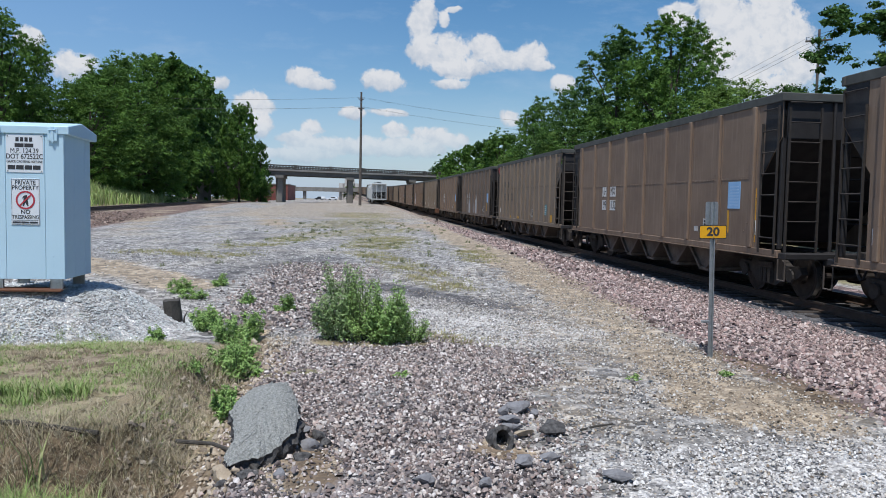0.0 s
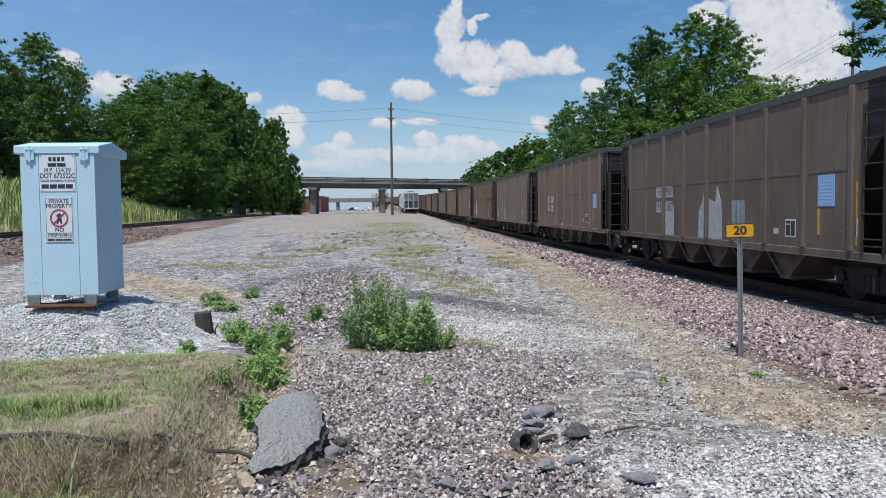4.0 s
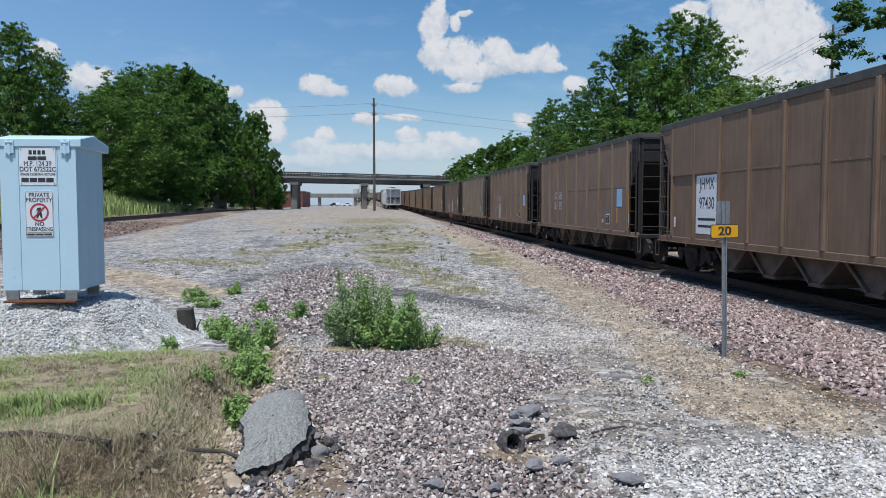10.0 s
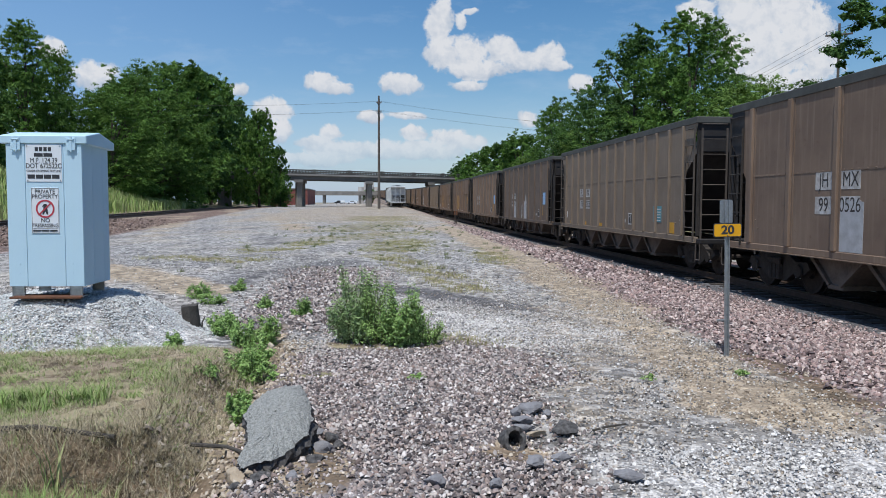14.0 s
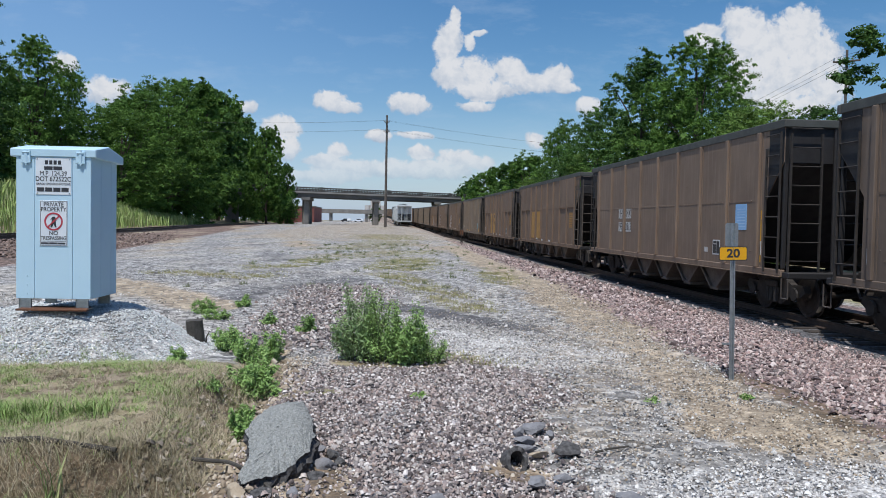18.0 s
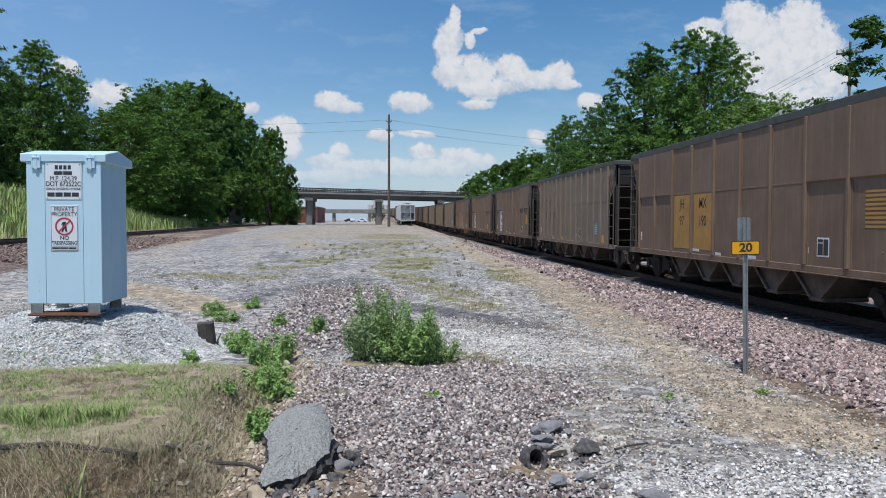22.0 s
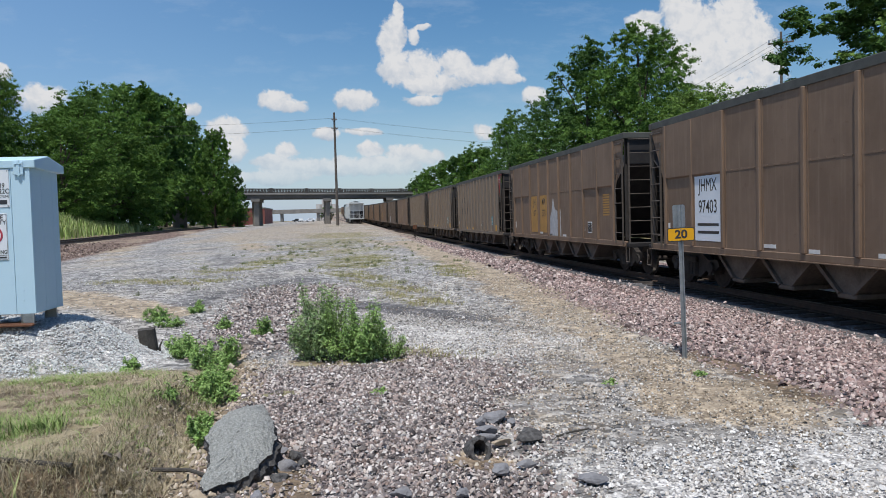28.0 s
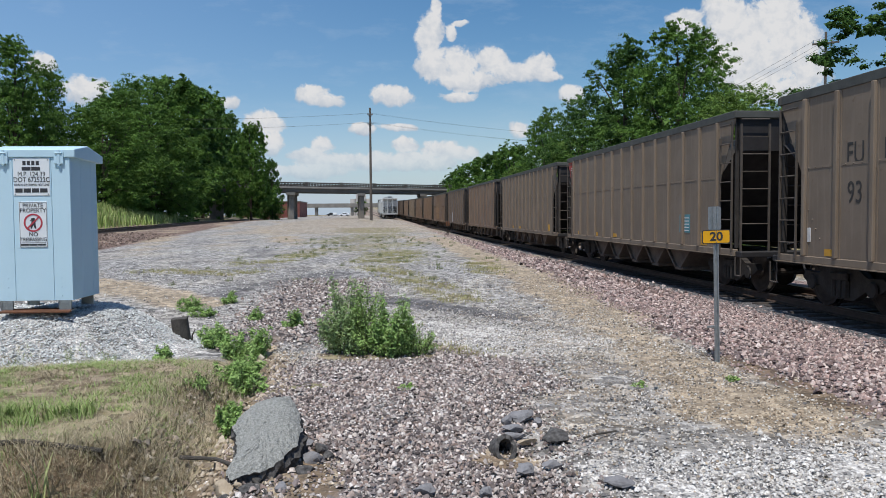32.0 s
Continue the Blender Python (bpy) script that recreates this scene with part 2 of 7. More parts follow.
M_RED = plain("panel_red", (0.42, 0.055, 0.040), (0.33, 0.045, 0.035), 3.0, 0.6)
M_GREY_SPRAY = plain("grey_overspray", (0.48, 0.49, 0.50), (0.34, 0.34, 0.34), 5.0, 0.7)
M_RAIL = plain("rail_steel", (0.085, 0.055, 0.040), (0.055, 0.038, 0.030), 6.0, 0.6, 0.3)
M_RAILTOP = plain("rail_head", (0.30, 0.27, 0.25), (0.20, 0.18, 0.165), 6.0, 0.38, 0.9)
M_TIE = plain("tie_timber", (0.060, 0.048, 0.040), (0.034, 0.028, 0.025), 3.0, 0.85, relief=0.01, fine=25.0)
M_BOX = plain("box_paint", (0.52, 0.72, 0.84), (0.48, 0.68, 0.80), 1.5, 0.45)
M_GALV = plain("galvanised_steel", (0.42, 0.46, 0.48), (0.30, 0.33, 0.35), 14.0, 0.4, 0.7)
M_SIGN = plain("sign_white", (0.76, 0.80, 0.84), (0.70, 0.75, 0.80), 3.0, 0.4)
M_INK = plain("sign_ink", (0.025, 0.028, 0.035), (0.04, 0.042, 0.05), 9.0, 0.6)
M_SIGNRED = plain("sign_red", (0.48, 0.045, 0.07), (0.42, 0.04, 0.06), 5.0, 0.5)
M_SIGNYEL = plain("sign_yellow", (0.78, 0.40, 0.012), (0.72, 0.36, 0.012), 6.0, 0.4)
M_RUST = plain("rusty_plank", (0.16, 0.065, 0.030), (0.09, 0.040, 0.022), 12.0, 0.85, relief=0.006)
M_CONC = plain("bridge_concrete", (0.26, 0.245, 0.22), (0.17, 0.16, 0.145), 0.35, 0.85, relief=0.02, fine=4.0)
M_PARAPET = plain("sooty_parapet", (0.085, 0.080, 0.072), (0.050, 0.047, 0.043), 0.6, 0.85)
M_DECK = plain("pale_deck_edge", (0.36, 0.345, 0.32), (0.25, 0.24, 0.22), 0.35, 0.85)
M_GIRDER = plain("bridge_girder", (0.15, 0.145, 0.135), (0.10, 0.096, 0.09), 0.5, 0.8)
M_POLE = plain("pole_timber", (0.14, 0.122, 0.105), (0.085, 0.073, 0.063), 2.0, 0.85)
M_WIRE = plain("wire", (0.05, 0.05, 0.055), (0.03, 0.03, 0.035), 2.0, 0.6)
M_STUMP = plain("old_timber", (0.085, 0.078, 0.068), (0.045, 0.040, 0.035), 9.0, 0.9, relief=0.01)
M_ASPHALT = plain("old_asphalt", (0.38, 0.39, 0.37), (0.155, 0.162, 0.154), 75.0, 0.9, relief=0.022, fine=120.0)
M_ASPHALT_EDGE = plain("broken_asphalt", (0.115, 0.112, 0.110), (0.035, 0.034, 0.034), 30.0, 0.9, relief=0.02, fine=40.0)
M_ROCK = plain("limestone", (0.42, 0.35, 0.26), (0.30, 0.24, 0.17), 9.0, 0.9, relief=0.01)
M_ROCKGREY = plain("grey_rock", (0.24, 0.24, 0.25), (0.15, 0.15, 0.16), 11.0, 0.9, relief=0.01)
M_HOPPER = plain("pale_hopper_paint", (0.52, 0.55, 0.56), (0.40, 0.43, 0.44), 0.8, 0.6)
M_BRICK = plain("brick_red", (0.24, 0.085, 0.070), (0.17, 0.06, 0.05), 0.4, 0.9)
M_PALEWALL = plain("pale_wall", (0.55, 0.53, 0.50), (0.45, 0.43, 0.41), 0.2, 0.9)
M_GLASSDARK = plain("dark_pane", (0.03, 0.035, 0.04), (0.05, 0.055, 0.06), 2.0, 0.15)
M_BARK = plain("bark", (0.070, 0.055, 0.042), (0.036, 0.028, 0.022), 6.0, 0.95, relief=0.03, fine=18.0)
M_STRAW = island("dry_straw", [(0.46, 0.39, 0.26), (0.30, 0.25, 0.16), (0.54, 0.48, 0.34), (0.22, 0.18, 0.125), (0.36, 0.33, 0.185)])
M_GRASS = island("green_blades", [(0.20, 0.33, 0.085), (0.31, 0.42, 0.135), (0.14, 0.255, 0.06), (0.40, 0.43, 0.20), (0.26, 0.345, 0.115)])
M_TUFT = island("tuft_blades", [(0.12, 0.16, 0.06), (0.18, 0.21, 0.09), (0.09, 0.12, 0.045)])
M_STEM = plain("weed_stem", (0.13, 0.18, 0.07), (0.10, 0.12, 0.05), 20.0, 0.8)
M_BALLAST = island("ballast_stone", [(0.38, 0.275, 0.255), (0.075, 0.050, 0.050), (0.70, 0.59, 0.55), (0.032, 0.024, 0.025), (0.46, 0.325, 0.295), (0.12, 0.090, 0.092), (0.56, 0.445, 0.41), (0.060, 0.040, 0.038)], grain=90.0)
M_PALESTONE = island("pale_crushed_stone", [(0.48, 0.465, 0.44), (0.09, 0.088, 0.090), (0.76, 0.745, 0.715), (0.045, 0.044, 0.047), (0.40, 0.365, 0.32), (0.62, 0.60, 0.565), (0.13, 0.125, 0.125)], grain=90.0)
M_GREYBALLAST = island("grey_ballast_stone", [(0.40, 0.34, 0.325), (0.070, 0.058, 0.060), (0.76, 0.71, 0.68), (0.035, 0.030, 0.032), (0.48, 0.39, 0.35), (0.12, 0.10, 0.10), (0.60, 0.535, 0.49), (0.055, 0.044, 0.044), (0.30, 0.225, 0.195)], grain=90.0)
M_WHITESTONE = island("white_crushed_stone", [(0.66, 0.65, 0.63), (0.30, 0.29, 0.285), (0.80, 0.79, 0.77), (0.14, 0.135, 0.14), (0.58, 0.545, 0.50), (0.74, 0.73, 0.71), (0.42, 0.40, 0.385)], grain=90.0)
M_REDBALLAST = island("rusty_ballast", [(0.26, 0.18, 0.145), (0.09, 0.06, 0.05), (0.36, 0.28, 0.24), (0.06, 0.042, 0.036), (0.20, 0.145, 0.12)])
M_TANSTONE = island("tan_gravel", [(0.42, 0.345, 0.255), (0.19, 0.145, 0.10), (0.60, 0.53, 0.43), (0.12, 0.095, 0.075), (0.36, 0.285, 0.205), (0.50, 0.44, 0.36)])


def leaf_material(name, tones):
    m, n, bsdf = material(name, 0.65)
    bsdf.inputs["Specular IOR Level"].default_value = 0.18
    rnd = n.add("ShaderNodeNewGeometry").outputs["Random Per Island"]
    ramp = n.add("ShaderNodeValToRGB", {0: rnd})
    e = ramp.color_ramp.elements
    e.new(0.5)
    for i, c in enumerate(tones):
        e[i].position, e[i].color = i / 2, rgb(*c)
    co = n.add("ShaderNodeTexCoord").outputs["Object"]
    f = n.span(n.noise(co, 0.45, 3.0), 0.3, 0.7, 0.75, 1.3)
    col = n.add("ShaderNodeVectorMath", {0: ramp.outputs[0], "Scale": f}, operation="SCALE").outputs[0]
    link(n, col, bsdf, "Base Color")
    tr = n.add("ShaderNodeBsdfTranslucent", {0: col})
    mixer = n.add("ShaderNodeMixShader", {0: 0.20})
    n.t.links.new(bsdf.outputs[0], mixer.inputs[1])
    n.t.links.new(tr.outputs[0], mixer.inputs[2])
    for o in n.t.nodes:
        if o.bl_idname == "ShaderNodeOutputMaterial":
            n.t.links.new(mixer.outputs[0], o.inputs[0])
    return m


M_LEAF = leaf_material("leaf_green", [(0.066, 0.142, 0.028), (0.115, 0.220, 0.040), (0.044, 0.102, 0.023)])
M_WEED = leaf_material("weed_leaf", [(0.24, 0.41, 0.12), (0.38, 0.54, 0.20), (0.17, 0.31, 0.09)])
M_WEED_GREY = leaf_material("grey_weed_leaf", [(0.25, 0.38, 0.16), (0.36, 0.48, 0.23), (0.18, 0.29, 0.12)])
M_LEAF_DARK = leaf_material("leaf_dark", [(0.044, 0.102, 0.025), (0.074, 0.152, 0.033), (0.030, 0.076, 0.020)])
M_LEAF_LIGHT = leaf_material("leaf_light", [(0.110, 0.195, 0.040), (0.165, 0.265, 0.060), (0.080, 0.150, 0.034)])


# ---- mesh helpers ----
def part(name, bm, mat, parent=None, label=""):
    me = bpy.data.meshes.new(name)
    bm.to_mesh(me)
    bm.free()
    return part_of(name, me, mat, parent, label)


def part_of(name, me, mat, parent=None, label=""):
    if mat is not None and not me.materials:
        me.materials.append(mat)
    ob = new(name, me)
    ob.parent = parent
    if label:
        tagged(ob, label)
    return ob


def put_box(bm, x0, y0, z0, x1, y1, z1, bevel=0.0):
    r = bmesh.ops.create_cube(bm, size=1.0, matrix=Matrix.LocRotScale(((x0 + x1) / 2, (y0 + y1) / 2, (z0 + z1) / 2), None, (abs(x1 - x0), abs(y1 - y0), abs(z1 - z0))))
    if bevel:
        es = list({e for v in r["verts"] for e in v.link_edges})
        bmesh.ops.bevel(bm, geom=es, offset=bevel, segments=1, affect="EDGES", profile=0.5)


def box(name, x0, y0, z0, x1, y1, z1, mat, parent=None, label="", bevel=0.0):
    bm = bmesh.new()
    put_box(bm, x0, y0, z0, x1, y1, z1, bevel)
    return part(name, bm, mat, parent, label)


def put_tube(bm, a, b, r0, r1=None, seg=8):
    a, b = Vector(a), Vector(b)
    d = b - a
    m = Matrix.Translation((a + b) / 2) @ d.to_track_quat("Z", "Y").to_matrix().to_4x4()
    bmesh.ops.create_cone(bm, cap_ends=True, segments=seg, radius1=r0, radius2=r0 if r1 is None else r1, depth=d.length, matrix=m)


def put_prism(bm, outline, axis, lo, hi):
    """Extrude a 2D outline: axis 0 takes (y, z), axis 1 takes (x, z), axis 2 takes (x, y)."""
    def at(p, h):
        return {0: (h, p[0], p[1]), 1: (p[0], h, p[1]), 2: (p[0], p[1], h)}[axis]
    a = [bm.verts.new(at(p, lo)) for p in outline]
    b = [bm.verts.new(at(p, hi)) for p in outline]
    k = len(outline)
    fs = [bm.faces.new(a), bm.faces.new(b[::-1])]
    for i in range(k):
        fs.append(bm.faces.new((a[(i + 1) % k], a[i], b[i], b[(i + 1) % k])))
    bmesh.ops.recalc_face_normals(bm, faces=fs)


def fast_mesh(name, verts, faces):
    """A mesh from numpy arrays: verts (n, 3), faces (m, 3 or 4)."""
    me = bpy.data.meshes.new(name)
    k = faces.shape[1]
    me.vertices.add(len(verts))
    me.vertices.foreach_set("co", np.ascontiguousarray(verts, dtype=np.float32).ravel())
    me.loops.add(faces.size)
    me.loops.foreach_set("vertex_index", np.ascontiguousarray(faces, dtype=np.int32).ravel())
    me.polygons.add(len(faces))
    me.polygons.foreach_set("loop_start", np.arange(0, faces.size, k, dtype=np.int32))
    me.update(calc_edges=True)
    return me


def letters(name, text, size, mat, parent, m, label="", wide=1.0, bold=0.012):
    """Lettering in the built-in font, made into a thin mesh; m places it, its face along +z of m."""
    cu = bpy.data.curves.new(name, "FONT")
    cu.body, cu.size, cu.align_x, cu.align_y, cu.extrude = text, size, "CENTER", "CENTER", 0.001
    cu.space_line = 1.0
    cu.offset = size * bold
    tmp = bpy.data.objects.new(name, cu)
    scene.collection.objects.link(tmp)
    bpy.context.view_layer.update()
    me = bpy.data.meshes.new_from_object(tmp.evaluated_get(bpy.context.evaluated_depsgraph_get()))
    bpy.data.objects.remove(tmp)
    me.transform(m @ Matrix.Diagonal((wide, 1, 1, 1)))
    return part_of(name, me, mat, parent, label)


# ---- the lie of the land ----
def sm(a, b, x):
    t = np.clip((x - a) / (b - a), 0, 1)
    return t * t * (3 - 2 * t)


def track_z(y):
    """Height of the main line's rail tops: level at the crossing, then gently climbing."""
    return -0.06 + 1.15 * (max(0.0, y - 15) / 155) ** 2 if y < 200 else -0.06 + 1.15 * (185 / 155) ** 2 + 0.016 * (y - 200)


def track_x(y):
    return 9.6 - 1.6 * (max(0.0, y - 40) / 130) ** 2 if y < 200 else 9.6 - 1.6 * (160 / 130) ** 2 - 0.0303 * (y - 200)


def siding_x(y):
    """The second line, which runs off beyond the gravel yard."""
    return -14.9 - 0.08 * y if y < 200 else -30.9 - 0.04 * (y - 200)


SIDING_Z = 0.85


def siding_z(y):
    return SIDING_Z + 0.25 * float(sm(40, 130, y))


def land(x, y):
    """Ground height, for arrays."""
    x, y = np.asarray(x, float), np.asarray(y, float)
    tz, tx = np.vectorize(track_z)(y), np.vectorize(track_x)(y)
    sx = np.vectorize(siding_x)(y)
    z = 0.02 + 0.26 * sm(8, 21, y) + 0.75 * sm(21, 125, y) + 0.9 * sm(130, 420, y)
    # main line ballast
    z = z * (1 - sm(4.6, 2.7, np.abs(x - tx))) + (tz - 0.2) * sm(4.6, 2.7, np.abs(x - tx))
    z = np.where(x > tx, np.where(np.abs(x - tx) > 2.7, (tz - 0.2) - 0.5 * sm(2.7, 5.0, x - tx) + 1.3 * sm(9, 22, x - tx), z), z)
    # second line's bed and the grassy rise behind it
    sz = SIDING_Z + 0.25 * sm(40, 130, y)
    w = sm(5.0, 1.9, np.abs(x - sx))
    z = z * (1 - w) + (sz - 0.2) * w
    back = sm(2.6, 9.0, sx - x)
    z = z + back * (sz + 0.5 + 2.1 * sm(112, 66, y) - z) * (x < sx)
    # mound under the instrument box
    d = np.hypot((x + 3.95) / 1.48, (y - 10.05) / 1.30)
    z = z + 0.53 * sm(1.22, 0.46, d)
    # grassy bank, its broken edge, and the runnel beside it
    bank = sm(-1.25, -1.75, x + 0.12 * np.sin(y * 3.1)) * sm(4.75, 5.35, y + 0.10 * np.sin(x * 5.0)) * sm(9.6, 7.8, y)
    z = z + 0.16 * bank
    cut = sm(5.3, 4.7, y + 0.1 * np.sin(x * 5.0)) * sm(-0.7, -1.3, x)
    z = z - 0.20 * cut
    z = z - 0.12 * sm(0.42, 0.0, np.abs(x + 1.25 + 0.10 * (y - 7.0) * (y > 7) * 0.5)) * sm(4.2, 5.2, y) * sm(11.0, 9.0, y)
    z = z - 0.07 * sm(0.5, 0.1, np.hypot(x - 1.12, y - 5.35))
    return z


def height(x, y):
    return float(land(np.array([x]), np.array([y]))[0])


def bumps(x, y, s, seed=0.0):
    """Smooth pseudo-noise about 0, -1 to 1."""
    return (np.sin(x * 1.7 * s + 1.3 + seed) * np.sin(y * 1.3 * s + 0.7 + seed) + 0.6 * np.sin(x * 3.9 * s + y * 2.1 * s + seed * 2)
            + 0.4 * np.sin(y * 5.7 * s - x * 3.3 * s + 2.0 + seed)) / 2.0


def strip(x, y, a, b, r, soft=0.35):
    """Share of a strip from a to b, r to each side, with a soft edge."""
    dx, dy = b[0] - a[0], b[1] - a[1]
    f = np.clip(((x - a[0]) * dx + (y - a[1]) * dy) / (dx * dx + dy * dy), 0, 1)
    return sm(1.0 + soft, 1.0 - soft, np.hypot(x - a[0] - f * dx, y - a[1] - f * dy) / r)


def growth(x, y):
    """Where thin weeds have taken hold in the yard."""
    k = np.zeros_like(x)
    for a, b, r in (((0.1, 21.5), (1.75, 14.2), 0.55), ((0.62, 9.9), (1.5, 9.15), 0.30), ((-5.7, 21.0), (-3.4, 19.9), 0.75), ((3.0, 19.0), (3.2, 22.5), 0.5), ((0.4, 24.0), (1.2, 31.0), 1.0),
                    ((-1.5, 40.0), (0.5, 52.0), 2.2), ((-2.6, 27.0), (-2.5, 29.0), 0.7), ((-0.9, 7.55), (-0.1, 7.75), 0.12), ((-1.5, 32.0), (1.5, 38.0), 1.6), ((-3.8, 24.2), (-2.9, 24.8), 0.7), ((0.0, 58.0), (0.0, 68.0), 2.6), ((-0.6, 104.0), (-0.2, 124.0), 2.0)):
        k = np.maximum(k, strip(x, y, a, b, r, 0.5))
    k = k * (0.35 + 0.65 * (bumps(x, y, 2.4, 3.0) > -0.05))
    stray = 0.55 * sm(0.25, 0.7, bumps(x, y * 0.5, 0.62, 7.0)) * (bumps(x, y, 2.1, 5.0) > 0.2) * sm(15, 22, y) * sm(-9.5, -7.5, x) * sm(5.0, 4.0, x)
    return np.maximum(k, stray)


def zones(x, y):
    """Shares of tan dirt, grassy soil, dark grit and pink ballast."""
    tx = np.vectorize(track_x)(y)
    sx = np.vectorize(siding_x)(y)
    j = 0.35 * bumps(x, y, 1.3)
    dirt = sm(1.3, 0.35, np.hypot((x - 3.42 - 0.4 * j) / 0.95, (y - 6.45 + 0.4 * j) / 1.25))
    dirt = np.maximum(dirt, 0.72 * strip(x + 0.6 * j, y, (3.35, 7.2), (3.75, 12.0), 0.62, 0.7))
    dirt = np.maximum(dirt, 0.42 * strip(x + 0.8 * j, y, (2.0, 6.2), (2.9, 11.5), 0.8, 0.8))
    dirt = np.maximum(dirt, 0.78 * strip(x + 0.8 * j, y, (3.75, 12.0), (3.9, 46.0), 0.75, 0.6))
    dirt = np.maximum(dirt, 0.85 * strip(x + j, y, (-6.4, 18.2), (-3.3, 14.4), 0.75, 0.7))
    dirt = np.maximum(dirt, (0.28 + 0.55 * bumps(x, y * 0.35, 0.45, 4.0)) * sm(20, 40, y))
    dirt = np.maximum(dirt, 0.52 * sm(44, 60, y) * sm(-12.5, -10.0, x))
    dirt = np.maximum(dirt, 0.9 * sm(1.0, 0.4, np.hypot((x - 1.00) / 0.40, (y - 5.25) / 0.42)))
    dirt = np.maximum(dirt, 0.9 * sm(1.0, 0.4, np.hypot((x + 0.42) / 0.38, (y - 4.95) / 0.8)))
    soil = sm(-1.0, -1.35, x + j * 0.5) * sm(9.4, 8.6, y + 0.3 * j)
    soil = np.maximum(soil, sm(0.5, 0.1, np.abs(x + 1.28 + 0.05 * (y - 7))) * sm(12, 9, y))
    soil = soil * sm(1.22, 1.34, np.hypot((x + 3.95) / 1.48, (y - 10.05) / 1.30))
    soil = np.maximum(soil, sm(2.4, 4.0, sx - x))
    soil = np.maximum(soil, sm(5.0, 8.0, x - tx))
    soil = np.maximum(soil, 0.62 * growth(x, y))
    soil = np.maximum(soil, 0.8 * sm(1.0, 0.6, np.hypot((x - 0.1) / 1.0, (y - 9.25) / 0.45)))
    dark_grit = strip(x, y + 0.3 * j, (0.25, 14.4), (2.3, 12.0), 0.42, 0.6)
    dark_grit = np.maximum(dark_grit, 0.62 * strip(x, y + j, (-2.9, 15.6), (-0.9, 19.2), 0.7, 0.7))
    dark_grit = np.maximum(dark_grit, 0.55 * sm(1.0, 0.2, np.hypot((x - 2.55) / 0.75, (y - 8.2) / 1.1)))
    dark_grit = np.maximum(dark_grit, 0.55 * sm(0.1, 0.7, bumps(x, y * 0.4, 0.55, 1.5)) * sm(18, 22, y) * sm(62, 44, y) * sm(1.5, -1.0, x))
    # darker band along the main line's track bed
    dark_grit = np.maximum(dark_grit, sm(2.15, 1.75, np.abs(x - tx) + 0.15 * j))
    pink = sm(5.75, 5.15, np.abs(x - tx) + 0.25 * j - 0.012 * np.clip(y - 12, 0, 40) * -1.0)
    pink = np.maximum(pink, sm(6.6, 5.2, np.abs(x - sx) + 0.5 * j))
    pink = np.maximum(pink, 0.6 * sm(2.4, 0.6, np.abs(x + 0.15)) * sm(9.5, 7.5, y))
    return dirt, soil, dark_grit, pink


def washes(x, y):
    """Shares of white stone, wet brown earth, rusty bed and coarse dark ballast."""
    j = 0.35 * bumps(x, y, 1.3)
    sx = np.vectorize(siding_x)(y)
    white = sm(5.35, 4.75, y + 0.5 * j - 0.03 * x) * sm(0.9, 2.0, x + 0.5 * j)
    white = np.maximum(white, 0.9 * strip(x, y, (0.9, 11.2), (1.9, 9.4), 0.55, 0.6))
    white = np.maximum(white, 0.7 * strip(x, y, (1.6, 11.0), (2.9, 9.8), 0.35, 0.7))
    white = np.maximum(white, 0.35 * sm(1.0, 0.2, np.hypot((x - 0.1) / 0.6, (y - 6.7) / 0.9)))
    white = np.maximum(white, sm(1.38, 1.22, np.hypot((x + 3.95) / 1.48, (y - 10.05) / 1.30)))
    wet = strip(x + 0.2 * j, y, (4.10, 8.75), (4.22, 6.2), 0.17, 0.6)
    wet = np.maximum(wet, 0.9 * sm(1.0, 0.4, np.hypot((x - 0.98) / 0.34, (y - 5.2) / 0.34)))
    wet = np.maximum(wet, 0.8 * strip(x, y, (-0.45, 5.6), (-0.3, 4.6), 0.16, 0.6))
    wet = np.maximum(wet, strip(x, y, (-2.9, 5.05), (-1.3, 4.92), 0.28, 0.6))
    rusty = sm(6.4, 5.2, np.abs(x - sx) + 0.5 * j)
    coarse = 0.9 * sm(0.45, -0.45, x - 1.3 - 0.15 * (y - 5.0) + 1.2 * j) * sm(9.8, 8.3, y - 0.25 * x + 1.5 * j) + 0.75 * strip(x, y, (-1.2, 11.0), (-0.9, 17.0), 0.95, 0.6)
    return white, wet, rusty, np.clip(coarse, 0, 1) * (1 - white)


